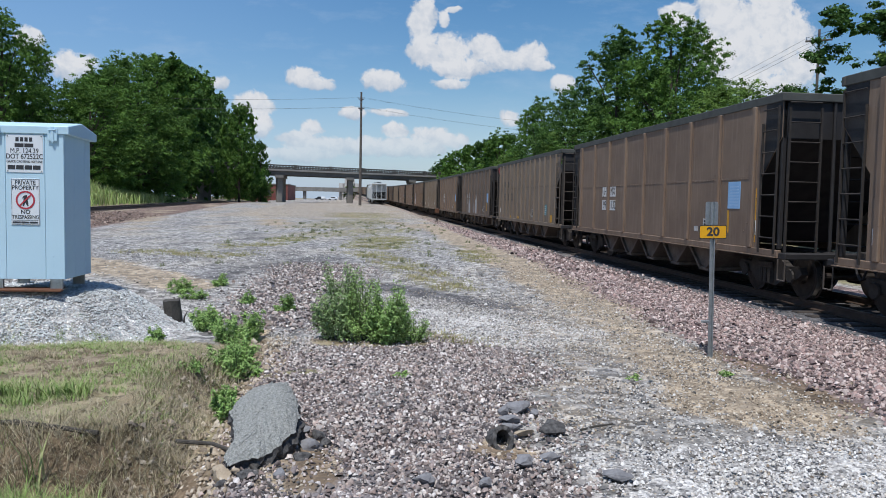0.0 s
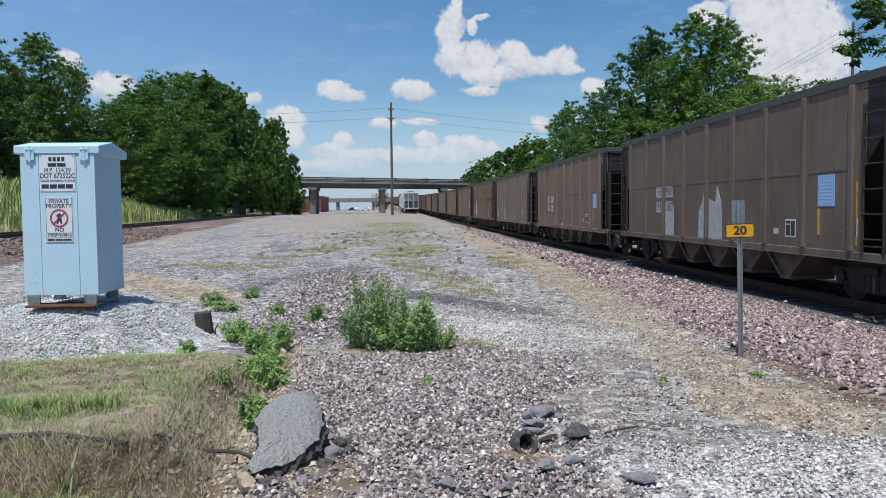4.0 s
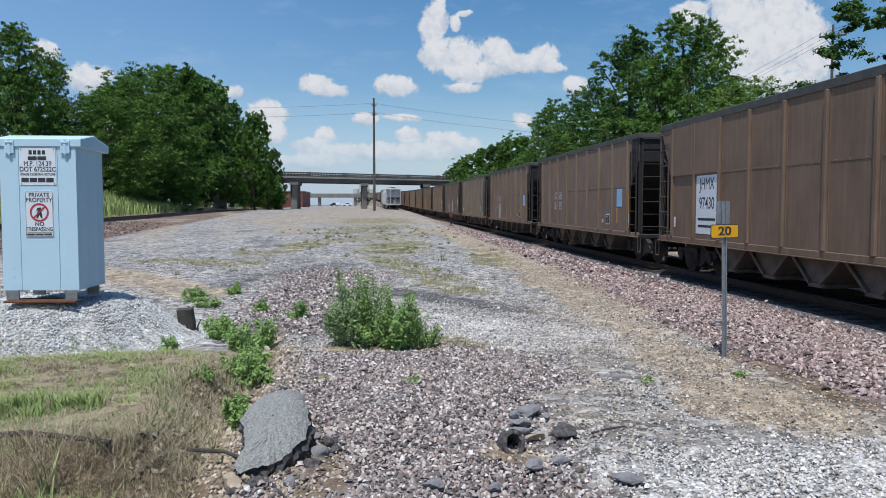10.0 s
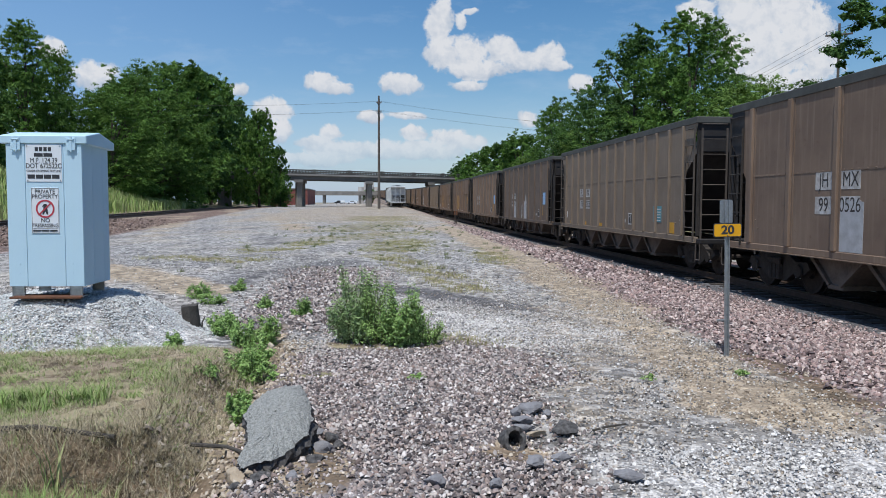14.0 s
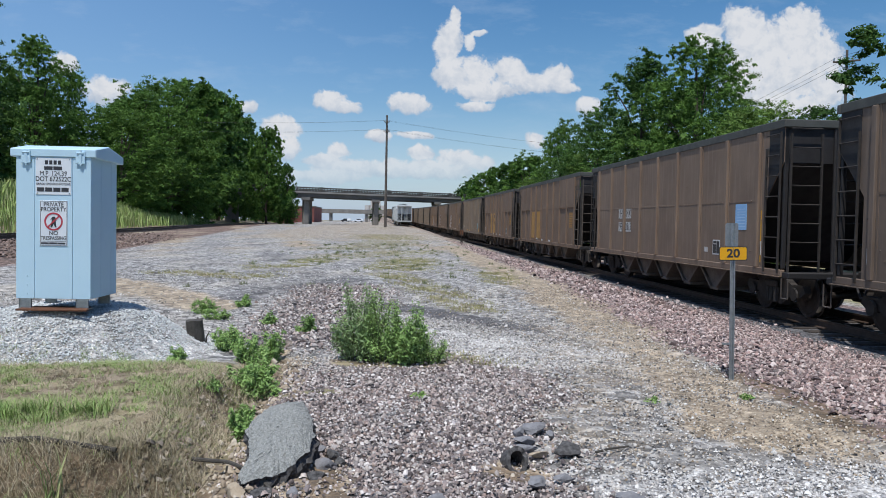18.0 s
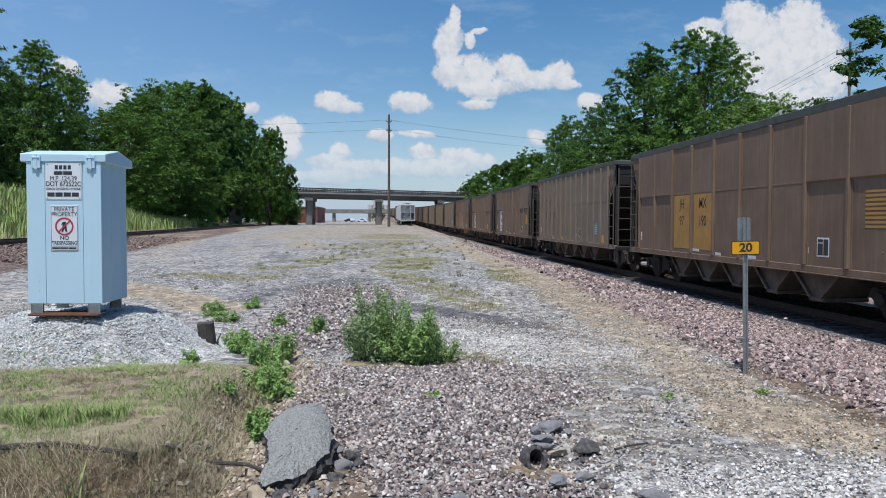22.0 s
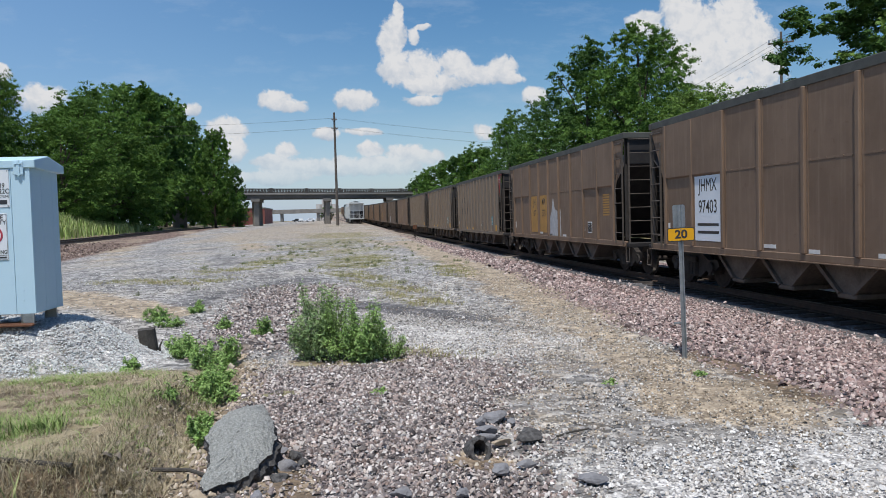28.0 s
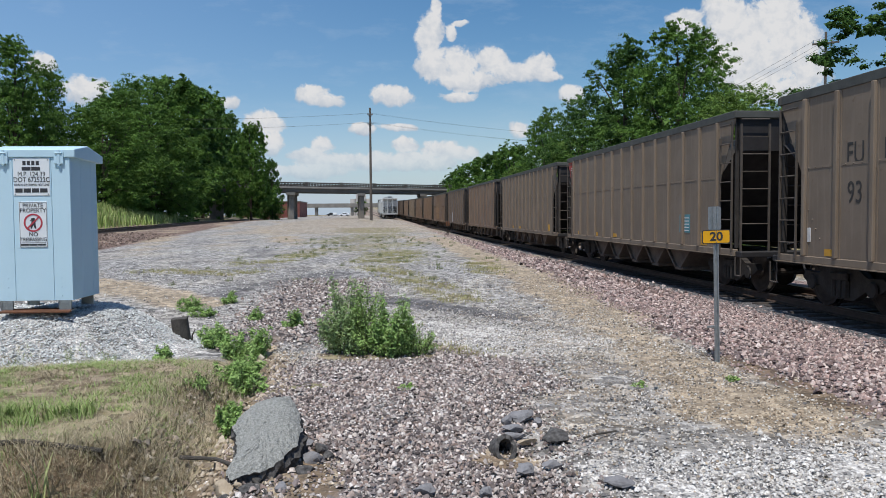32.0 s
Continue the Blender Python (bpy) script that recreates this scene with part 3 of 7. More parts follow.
def make_ground():
    def axis(parts):
        out = [np.linspace(a, b, k, endpoint=False) for a, b, k in parts]
        return np.concatenate(out + [[parts[-1][1]]])
    xs = axis([(-2500, -400, 10), (-400, -90, 16), (-90, -36, 27), (-36, -7, 58), (-7, 7.2, 140), (7.2, 14, 30), (14, 40, 26), (40, 120, 16), (120, 2500, 14)])
    ys = axis([(-2500, -300, 10), (-300, -30, 14), (-30, 2.5, 20), (2.5, 14, 130), (14, 30, 70), (30, 80, 70), (80, 240, 60), (240, 700, 20), (700, 2500, 8)])
    X, Y = np.meshgrid(xs, ys)
    Z = land(X, Y)
    near = sm(60, 20, Y)
    Z = Z + near * (0.018 * bumps(X, Y, 2.3) + 0.008 * bumps(X, Y, 9.0, 1.0)) * sm(2.2, 3.2, np.abs(X - 9.6))
    Z = Z + 4.0 * sm(500, 2400, np.hypot(X, Y))
    nx, ny = len(xs), len(ys)
    idx = np.arange(nx * ny).reshape(ny, nx)
    faces = np.stack([idx[:-1, :-1], idx[:-1, 1:], idx[1:, 1:], idx[1:, :-1]], -1).reshape(-1, 4)
    me = fast_mesh("ground", np.stack([X, Y, Z], -1).reshape(-1, 3), faces)
    me.polygons.foreach_set("use_smooth", np.ones(len(faces), dtype=bool))
    d, s, c, p = zones(X.ravel(), Y.ravel())
    at = me.attributes.new("zone", "FLOAT_COLOR", "POINT")
    at.data.foreach_set("color", np.stack([d, s, c, p], -1).astype(np.float32).ravel())
    at = me.attributes.new("wash", "FLOAT_COLOR", "POINT")
    at.data.foreach_set("color", np.stack(washes(X.ravel(), Y.ravel()), -1).astype(np.float32).ravel())
    m, n, bsdf = material("gravel_ground", 0.92)
    z = n.add("ShaderNodeAttribute", attribute_name="zone")
    sep = n.add("ShaderNodeSeparateColor", {0: z.outputs["Color"]})
    wz = n.add("ShaderNodeAttribute", attribute_name="wash")
    wash = n.add("ShaderNodeSeparateColor", {0: wz.outputs["Color"]})
    co = n.add("ShaderNodeTexCoord").outputs["Object"]
    vor = n.add("ShaderNodeTexVoronoi", {"Vector": co, "Scale": 21.0, "Randomness": 1.0})
    v2 = n.add("ShaderNodeTexVoronoi", {"Vector": co, "Scale": 46.0, "Randomness": 1.0})
    v3 = n.add("ShaderNodeTexVoronoi", {"Vector": co, "Scale": 8.5, "Randomness": 1.0})
    tone = n.add("ShaderNodeSeparateColor", {0: vor.outputs["Color"]}).outputs[0]
    tone2 = n.add("ShaderNodeSeparateColor", {0: v2.outputs["Color"]}).outputs[1]
    tone3 = n.add("ShaderNodeSeparateColor", {0: v3.outputs["Color"]}).outputs[2]
    tone = n.math("MULTIPLY_ADD", tone3, 0.48, n.math("MULTIPLY", tone, 0.52))
    big = n.noise(co, 0.22, 6.0, 0.65)
    grain = n.noise(co, 120.0, 3.0)
    mid = n.noise(co, 2.6, 5.0, 0.62)
    pale = n.mix(tone, rgb(0.05, 0.050, 0.052), rgb(0.50, 0.49, 0.475))
    pale = n.mix(n.math("MULTIPLY", n.span(big, 0.45, 0.62), 0.7), pale, n.mix(tone2, rgb(0.22, 0.20, 0.175), rgb(0.46, 0.42, 0.36)))
    streaks = n.add("ShaderNodeVectorMath", {0: co, 1: (1.0, 0.45, 1.0)}, operation="MULTIPLY").outputs[0]
    patch = n.noise(streaks, 0.75, 7.0, 0.7)
    pale = n.mix(n.math("MULTIPLY", n.span(patch, 0.48, 0.62), 0.75), pale, n.mix(tone, rgb(0.085, 0.085, 0.088), rgb(0.30, 0.295, 0.29)))
    drift = n.noise(n.add("ShaderNodeVectorMath", {0: co, 1: (0.8, 0.30, 1.0)}, operation="MULTIPLY").outputs[0], 1.5, 8.0, 0.75)
    pale = n.mix(n.math("MULTIPLY", n.span(drift, 0.52, 0.66), 0.5), pale, n.mix(tone2, rgb(0.40, 0.365, 0.30), rgb(0.62, 0.58, 0.50)))
    pale = n.mix(n.math("MULTIPLY", n.span(drift, 0.48, 0.34), 0.45), pale, n.mix(tone2, rgb(0.075, 0.075, 0.078), rgb(0.24, 0.235, 0.235)))
    pink = n.mix(tone, rgb(0.05, 0.036, 0.035), rgb(0.34, 0.25, 0.232))
    rusty = n.mix(tone, rgb(0.045, 0.030, 0.024), rgb(0.27, 0.19, 0.155))
    coarse = n.mix(tone, rgb(0.030, 0.026, 0.028), rgb(0.24, 0.215, 0.215))
    white = n.mix(tone2, rgb(0.20, 0.195, 0.19), rgb(0.64, 0.62, 0.59))
    dirt = n.mix(grain, n.mix(mid, rgb(0.24, 0.185, 0.125), rgb(0.37, 0.30, 0.215)), n.mix(tone2, rgb(0.24, 0.19, 0.135), rgb(0.50, 0.43, 0.335)))
    soil = n.mix(n.span(mid, 0.35, 0.65), rgb(0.16, 0.118, 0.076), rgb(0.27, 0.215, 0.14))
    soil = n.mix(n.math("MULTIPLY", n.span(tone3, 0.55, 0.8), 0.35), soil, rgb(0.38, 0.32, 0.24))
    soil = n.mix(n.span(big, 0.45, 0.62), soil, n.mix(grain, rgb(0.17, 0.175, 0.07), rgb(0.28, 0.27, 0.135)))
    dark_grit = n.mix(tone2, rgb(0.035, 0.034, 0.036), rgb(0.18, 0.175, 0.178))
    wet = n.mix(mid, rgb(0.10, 0.068, 0.042), rgb(0.19, 0.135, 0.085))

    def edge(v):
        return n.span(n.math("ADD", v, n.math("MULTIPLY", n.math("SUBTRACT", mid, 0.5), 0.9)), 0.3, 0.7)
    col = n.mix(edge(z.outputs["Alpha"]), pale, pink)
    col = n.mix(edge(wash.outputs[2]), col, rusty)
    col = n.mix(edge(wz.outputs["Alpha"]), col, coarse)
    col = n.mix(edge(wash.outputs[0]), col, white)
    col = n.mix(edge(sep.outputs[2]), col, dark_grit)
    col = n.mix(edge(sep.outputs[0]), col, dirt)
    col = n.mix(edge(sep.outputs[1]), col, soil)
    col = n.mix(n.math("MULTIPLY", edge(wash.outputs[1]), 0.85), col, wet)
    v4 = n.add("ShaderNodeTexVoronoi", {"Vector": co, "Scale": 4.2, "Randomness": 1.0})
    tone4 = n.add("ShaderNodeSeparateColor", {0: v4.outputs["Color"]}).outputs[1]
    grit = n.math("MULTIPLY", n.span(tone3, 0.0, 1.0, 0.62, 1.40), n.span(tone4, 0.0, 1.0, 0.82, 1.18))
    col = n.add("ShaderNodeVectorMath", {0: col, "Scale": grit}, operation="SCALE").outputs[0]
    link(n, col, bsdf, "Base Color")
    bump(n, bsdf, n.math("ADD", n.math("MULTIPLY", vor.outputs["Distance"], -1.0), n.math("MULTIPLY", grain, 0.25)), 0.03, 0.8)
    ob = part_of("ground", me, m)
    tagged(ob, "sheet of pale crushed stone, pink ballast and tan dirt", "ground", kind="structure")


make_ground()


# ---- tracks ----
def make_track(name, fx, fz, y0, y1, step, label):
    """Rails laid in short lengths along a line, on timber ties."""
    root = tagged(new(name), label, "railway track", kind="structure")
    k = int((y1 - y0) / step)
    for side in (-1, 1):
        bm = bmesh.new()
        prof = [(-0.07, -0.17), (0.07, -0.17), (0.07, -0.155), (0.012, -0.135), (0.012, -0.045), (0.036, -0.035), (0.036, -0.002), (-0.036, -0.002), (-0.036, -0.035), (-0.012, -0.045), (-0.012, -0.135), (-0.07, -0.155)]
        top = bmesh.new()
        rings, tops = [], []
        for i in range(k + 1):
            y = y0 + i * step
            x, z = fx(y) + side * 0.755, fz(y)
            rings.append([bm.verts.new((x + a, y, z + b)) for a, b in prof])
            tops.append([top.verts.new((x + a, y, z + b)) for a, b in ((-0.03, 0.0), (0.03, 0.0), (0.034, -0.0035), (-0.034, -0.0035))])
        for rs, b2 in ((rings, bm), (tops, top)):
            for a, b in zip(rs, rs[1:]):
                c = len(a)
                for i in range(c):
                    b2.faces.new((a[i], a[(i + 1) % c], b[(i + 1) % c], b[i]))
            bmesh.ops.recalc_face_normals(b2, faces=b2.faces)
        r = part("rail", bm, M_RAIL, root, "rust-brown steel rail")
        part("rail_head", top, M_RAILTOP, r, "bright worn rail head")
    return root


def add_ties(root, fx, fz, y0, y1, singles):
    """Ties as separate pieces over the stretch nearest to the crossing, the rest joined."""
    bm = bmesh.new()
    put_box(bm, -1.3, -0.11, -0.35, 1.3, 0.11, -0.172, 0.012)
    me = bpy.data.meshes.new("tie")
    bm.to_mesh(me)
    bm.free()
    me.materials.append(M_TIE)
    rest = bmesh.new()
    y = y0
    while y < y1:
        jx, jr = random.uniform(-0.05, 0.05), random.uniform(-0.02, 0.02)
        if singles[0] < y < singles[1]:
            o = part_of("tie", me, None, root)
            o.matrix_basis = pose(fx(y) + jx, y, fz(y), 0, 0, math.degrees(jr))
        else:
            put_box(rest, fx(y) - 1.3, y - 0.11, fz(y) - 0.35, fx(y) + 1.3, y + 0.11, fz(y) - 0.172)
        y += 0.52
    o = part("ties_beyond", rest, M_TIE, root)
    tagged(o, kind="stuff")


main_line = make_track("track_main", track_x, track_z, -160, 330, 2.0, "steel rails on dark timber ties in pink ballast")
side_line = make_track("track_second", siding_x, siding_z, -60, 330, 2.5, "rust-brown rails curving past a grassy rise")


# ---- the train ----
PITCH = 16.2
HALF = 7.15           # half the length of a car's top
TOP, SILL = 4.03, 0.97
W = 1.6


def make_truck(parent, y):
    t = new("truck")
    t.parent = parent
    t.matrix_basis = pose(0, y, 0)
    for s in (-1, 1):
        bm = bmesh.new()
        x0 = s * 1.02
        out = [(-1.25, 0.52), (-1.15, 0.66), (-0.72, 0.64), (-0.40, 0.80), (0.40, 0.80), (0.72, 0.64), (1.15, 0.66), (1.25, 0.52), (1.05, 0.40), (0.70, 0.42), (0.34, 0.22), (-0.34, 0.22), (-0.70, 0.42), (-1.05, 0.40)]
        put_prism(bm, out, 0, x0 - 0.07, x0 + 0.07)
        for yy in (-0.89, 0.89):
            put_tube(bm, (x0 - 0.1, yy, 0.457), (x0 + s * 0.13, yy, 0.457), 0.15, 0.13, 10)
        for yy in (-0.16, 0.0, 0.16):
            put_tube(bm, (x0 + s * 0.09, yy, 0.26), (x0 + s * 0.09, yy, 0.56), 0.075, None, 8)
        put_box(bm, x0 - 0.1, -0.26, 0.56, x0 + s * 0.16, 0.26, 0.70, 0.02)
        part("side_frame", bm, M_TRUCK, t, "dark cast side frame with coil springs")
    box("bolster", -1.0, -0.2, 0.55, 1.0, 0.2, 0.86, M_TRUCK, t, bevel=0.03)
    for yy in (-0.89, 0.89):
        bm = bmesh.new()
        put_tube(bm, (-1.1, 0, 0), (1.1, 0, 0), 0.075, None, 10)
        for s in (-1, 1):
            put_tube(bm, (s * 0.70, 0, 0), (s * 0.735, 0, 0), 0.485, None, 28)
            put_tube(bm, (s * 0.735, 0, 0), (s * 0.83, 0, 0), 0.457, 0.452, 28)
            put_tube(bm, (s * 0.828, 0, 0), (s * 0.838, 0, 0), 0.40, 0.37, 28)
            put_tube(bm, (s * 0.83, 0, 0), (s * 0.90, 0, 0), 0.16, 0.12, 12)
            for i in range(6):
                a = i * math.pi / 3
                put_tube(bm, (s * 0.83, 0.26 * math.cos(a), 0.26 * math.sin(a)), (s * 0.842, 0.26 * math.cos(a), 0.26 * math.sin(a)), 0.03, None, 6)
        for fc in bm.faces:
            c = fc.calc_center_median()
            if abs(c.x) > 0.734 and math.hypot(c.y, c.z) > 0.43:
                fc.material_index = 1
        # the wheels turn with their axle, so the pair is one mesh
        o = part("wheelset", bm, M_WHEEL, t)
        o.data.materials.append(M_TREAD)
        o.matrix_basis = pose(0, yy, 0.457)
        tagged(o, "dark steel axle with two wheels")
    return t


def post_mesh(z0, z1, wide=0.11, deep=0.062):
    bm = bmesh.new()
    put_box(bm, -W - deep, -wide / 2, z0, -W, wide / 2, z1, 0.012)
    put_box(bm, -W - 0.012, -wide * 0.95, z0, -W, wide * 0.95, z1)
    z = z0 + 0.12
    while z < z1 - 0.1:
        put_tube(bm, (-W - 0.012, wide * 0.72, z), (-W - 0.026, wide * 0.72, z), 0.016, 0.010, 4)
        z += 0.32
    me = bpy.data.meshes.new("side_post")
    bm.to_mesh(me)
    bm.free()
    me.materials.append(PAINTS[0])
    return me


def make_car(kind):
    """An open-top coal hopper. kind: 'wide' has eight wide bays, 'ribbed' thirteen narrow ones, 'ledge' short inset panels at its ends."""
    car = new("coal_hopper_car")
    end = HALF
    grip = M_TRUCK if kind == "wide" else M_GRIP
    inset = end - 0.72
    # side sheets with the cut-away lower corners
    for s in (-1, 1):
        bm = bmesh.new()
        zc0, zc1 = SILL + (TOP - SILL) * 0.46, SILL + (TOP - SILL) * 0.72
        if kind != "wide":
            zc0, zc1 = SILL + (TOP - SILL) * 0.50, TOP - 0.22
        out = [(-inset, SILL), (inset, SILL), (inset, zc0), (end, zc1), (end, TOP - 0.05), (-end, TOP - 0.05), (-end, zc1), (-inset, zc0)]
        put_prism(bm, out, 0, s * W - 0.012 if s > 0 else -W, s * W if s > 0 else -W + 0.012)
        part("side_sheet", bm, PAINTS[0], car)
        # top chord and side sill
        bm = bmesh.new()
        put_box(bm, s * (W - 0.03), -end - 0.03, TOP - 0.17, s * (W + 0.025), end + 0.03, TOP, 0.012)
        part("top_chord", bm, M_CAP, car, "weathered grey-green top chord")
        bm = bmesh.new()
        put_box(bm, s * (W - 0.06), -end - 0.05, SILL - 0.11, s * (W + 0.035), end + 0.05, SILL + 0.02, 0.01)
        put_box(bm, s * (W - 0.06), -end - 0.05, SILL - 0.125, s * (W + 0.085), end + 0.05, SILL - 0.108)
        part("side_sill", bm, PAINTS[0], car)
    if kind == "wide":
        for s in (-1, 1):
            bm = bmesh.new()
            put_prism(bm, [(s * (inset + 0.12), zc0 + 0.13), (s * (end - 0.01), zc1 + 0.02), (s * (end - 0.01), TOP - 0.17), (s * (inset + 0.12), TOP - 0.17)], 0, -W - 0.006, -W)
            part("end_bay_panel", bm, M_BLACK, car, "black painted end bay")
    # posts
    if kind == "wide":
        ys = [-6.15 + i * 1.5375 for i in range(9)]
    elif kind == "ribbed":
        ys = [-6.30 + i * 0.9692 for i in range(14)]
    else:
        ys = [-6.30 + i * 1.4 for i in range(10)]
    full = post_mesh(SILL + 0.02, TOP - 0.17, 0.13 if kind == "wide" else 0.10)
    turn = Matrix.Rotation(math.pi, 4, "Z")
    for y in ys:
        for s in (0, 1):
            o = part_of("side_post", full, None, car)
            o.matrix_basis = (turn if s else Matrix()) @ pose(0, -y if s else y, 0)
    for s in (-1, 1):
        bm = bmesh.new()
        seam = 2.42 if kind == "wide" else 2.60
        put_box(bm, s * W, ys[0], seam - 0.022, s * (W + 0.006), ys[-1], seam + 0.022)
        if s < 0:
            for i in range(58):
                y = ys[0] + (ys[-1] - ys[0]) * (i + 0.5) / 58
                put_tube(bm, (-W - 0.006, y, seam), (-W - 0.016, y, seam), 0.015, 0.010, 4)
            for sgn in (-1, 1):
                for i in range(5):
                    put_tube(bm, (-W, sgn * (inset - 0.12 - 0.12 * i), 2.0 - 0.17 * i), (-W - 0.012, sgn * (inset - 0.12 - 0.12 * i), 2.0 - 0.17 * i), 0.018, 0.012, 4)
        part("riveted_seam", bm, PAINTS[0], car)
    if kind == "ledge":
        for s in (-1, 1):
            for sgn in (-1, 1):
                a, b = sorted((sgn * (ys[-1] - 0.06), sgn * (ys[-3] + 0.06)))
                bm = bmesh.new()
                put_prism(bm, [(s * W, 2.56), (s * (W + 0.045), 2.60), (s * (W + 0.045), TOP - 0.17), (s * W, TOP - 0.17)], 1, a, b)
                part("upper_panel", bm, PAINTS[0], car)
    # sloping end sheets, floor and the coal-dusty inside; near-black stands in for deep shade
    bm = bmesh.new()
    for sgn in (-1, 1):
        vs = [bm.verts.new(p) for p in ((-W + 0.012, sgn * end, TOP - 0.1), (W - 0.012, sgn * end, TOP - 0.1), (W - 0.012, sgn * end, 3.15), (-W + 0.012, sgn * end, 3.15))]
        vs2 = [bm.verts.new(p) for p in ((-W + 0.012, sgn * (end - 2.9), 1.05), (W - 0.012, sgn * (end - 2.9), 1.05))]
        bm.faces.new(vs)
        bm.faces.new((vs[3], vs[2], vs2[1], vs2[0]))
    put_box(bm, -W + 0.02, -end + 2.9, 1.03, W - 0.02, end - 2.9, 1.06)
    part("end_sheet", bm, M_BLACK, car, "near-black sloping end sheet with shade in its colour")
    for sgn in (-1, 1):
        bm = bmesh.new()
        put_box(bm, -W - 0.05, sgn * (end - 0.02), TOP - 0.17, W + 0.05, sgn * (end + 0.07), TOP - 0.01, 0.015)
        part("end_chord", bm, M_CAP, car)
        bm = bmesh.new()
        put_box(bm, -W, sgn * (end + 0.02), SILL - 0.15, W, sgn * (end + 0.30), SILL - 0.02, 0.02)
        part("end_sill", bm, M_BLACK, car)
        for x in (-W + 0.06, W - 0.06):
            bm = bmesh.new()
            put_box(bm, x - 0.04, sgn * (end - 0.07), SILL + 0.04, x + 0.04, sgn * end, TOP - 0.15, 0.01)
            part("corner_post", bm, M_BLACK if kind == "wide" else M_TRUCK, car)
        # braces share the near-black, the open end's shade in their colour
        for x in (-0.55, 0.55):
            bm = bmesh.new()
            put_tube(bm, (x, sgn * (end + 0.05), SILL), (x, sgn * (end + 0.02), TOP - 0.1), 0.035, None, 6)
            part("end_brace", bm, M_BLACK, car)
        # ladders: on the side by the corner, and across the end
        for s in (-1, 1):
            bm = bmesh.new()
            x = s * (W + 0.05)
            for yy in (end - 0.62, end - 0.05):
                put_box(bm, x - 0.02, sgn * yy - 0.014, SILL - 0.05, x + 0.02, sgn * yy + 0.014, TOP - 0.55 if yy < end - 0.3 else TOP - 0.25)
            for i in range(7):
                z = SILL + 0.25 + i * 0.42
                put_tube(bm, (x, sgn * (end - 0.62), z), (x, sgn * (end - 0.05), z), 0.014, None, 5)
            part("side_ladder", bm, grip, car, "rusty steel ladder")
            bm = bmesh.new()
            yy = sgn * (end + 0.12)
            for x in (s * (W - 0.08), s * (W - 0.72)):
                put_box(bm, x - 0.02, yy - 0.02, SILL - 0.1, x + 0.02, yy + 0.02, TOP - 0.3)
            for i in range(8):
                z = SILL + 0.2 + i * 0.38
                put_tube(bm, (s * (W - 0.08), yy, z), (s * (W - 0.72), yy, z), 0.014, None, 5)
            part("end_ladder", bm, grip, car, "rusty steel ladder")
            bm = bmesh.new()
            x = s * (W + 0.02)
            for a in (end + 0.08, end + 0.33):
                put_tube(bm, (x, sgn * a, SILL - 0.15), (x, sgn * a, 0.42), 0.014, None, 5)
            put_tube(bm, (x, sgn * (end + 0.08), 0.42), (x, sgn * (end + 0.33), 0.42), 0.016, None, 5)
            part("stirrup", bm, M_GRIP, car)
        bm = bmesh.new()
        put_box(bm, -0.16, sgn * (end + 0.3), 0.70, 0.16, sgn * 7.70, 1.0, 0.02)
        put_box(bm, -0.12, sgn * 7.70, 0.74, 0.12, sgn * 7.97, 0.98, 0.04)
        put_box(bm, -0.17, sgn * 7.93, 0.72, 0.13, sgn * 8.09, 1.0, 0.05)
        part("coupler", bm, M_TRUCK, car, "dark cast coupler")
        bm = bmesh.new()
        pts = [Vector((-0.30, sgn * (7.60 + 0.5 * f), 0.85 - 0.38 * math.sin(math.pi * min(1.0, f * 1.1)))) for f in (0, 0.2, 0.4, 0.6, 0.8, 0.98)]
        for a, b in zip(pts, pts[1:]):
            put_tube(bm, a, b, 0.025, None, 6)
        part("air_hose", bm, M_BLACK, car)
    bm = bmesh.new()
    put_box(bm, -0.3, -end - 0.1, 0.62, 0.3, end + 0.1, 0.92, 0.03)
    part("centre_sill", bm, M_BLACK, car)
    # discharge chutes under the sill, coloured dark for the shade they hang in
    chute = bmesh.new()
    for s in (-1, 1):
        put_prism(chute, [(-0.80, SILL - 0.13), (0.80, SILL - 0.13), (0.20, 0.36), (-0.20, 0.36)], 0, s * 0.32, s * 1.30)
        put_box(chute, s * 0.40, -0.24, 0.27, s * 1.34, 0.24, 0.36, 0.015)
        for q in (-1, 1):
            put_prism(chute, [(q * 0.84, SILL - 0.12), (q * 0.80, SILL - 0.17), (q * 0.20, 0.33), (q * 0.15, 0.37), (q * 0.19, 0.40), (q * 0.74, SILL - 0.12)], 0, s * 1.30, s * 1.37)
    me = bpy.data.meshes.new("discharge_chute")
    chute.to_mesh(me)
    chute.free()
    me.materials.append(M_CHUTE_SHADE)
    for i in range(5):
        o = part_of("discharge_chute", me, None, car, "V-shaped discharge chute in a shade-darkened brown")
        o.matrix_basis = pose(0, (i - 2) * 1.72, 0)
    make_truck(car, -5.95)
    make_truck(car, 5.95)
    return car


FACE = Matrix(((0, 0, -1, 0), (-1, 0, 0, 0), (0, 1, 0, 0), (0, 0, 0, 1)))  # turns lettering to face -x


def on_side(y, z, out=0.004):
    """Pose for lettering on the near side sheet; y counts from the car's middle towards its far end."""
    return Matrix.Translation((-W - out, y, z)) @ FACE


def panel(car, name, y0, y1, z0, z1, mat, label="", out=0.006):
    box(name, -W - out, y0, z0, -W, y1, z1, mat, car, label)


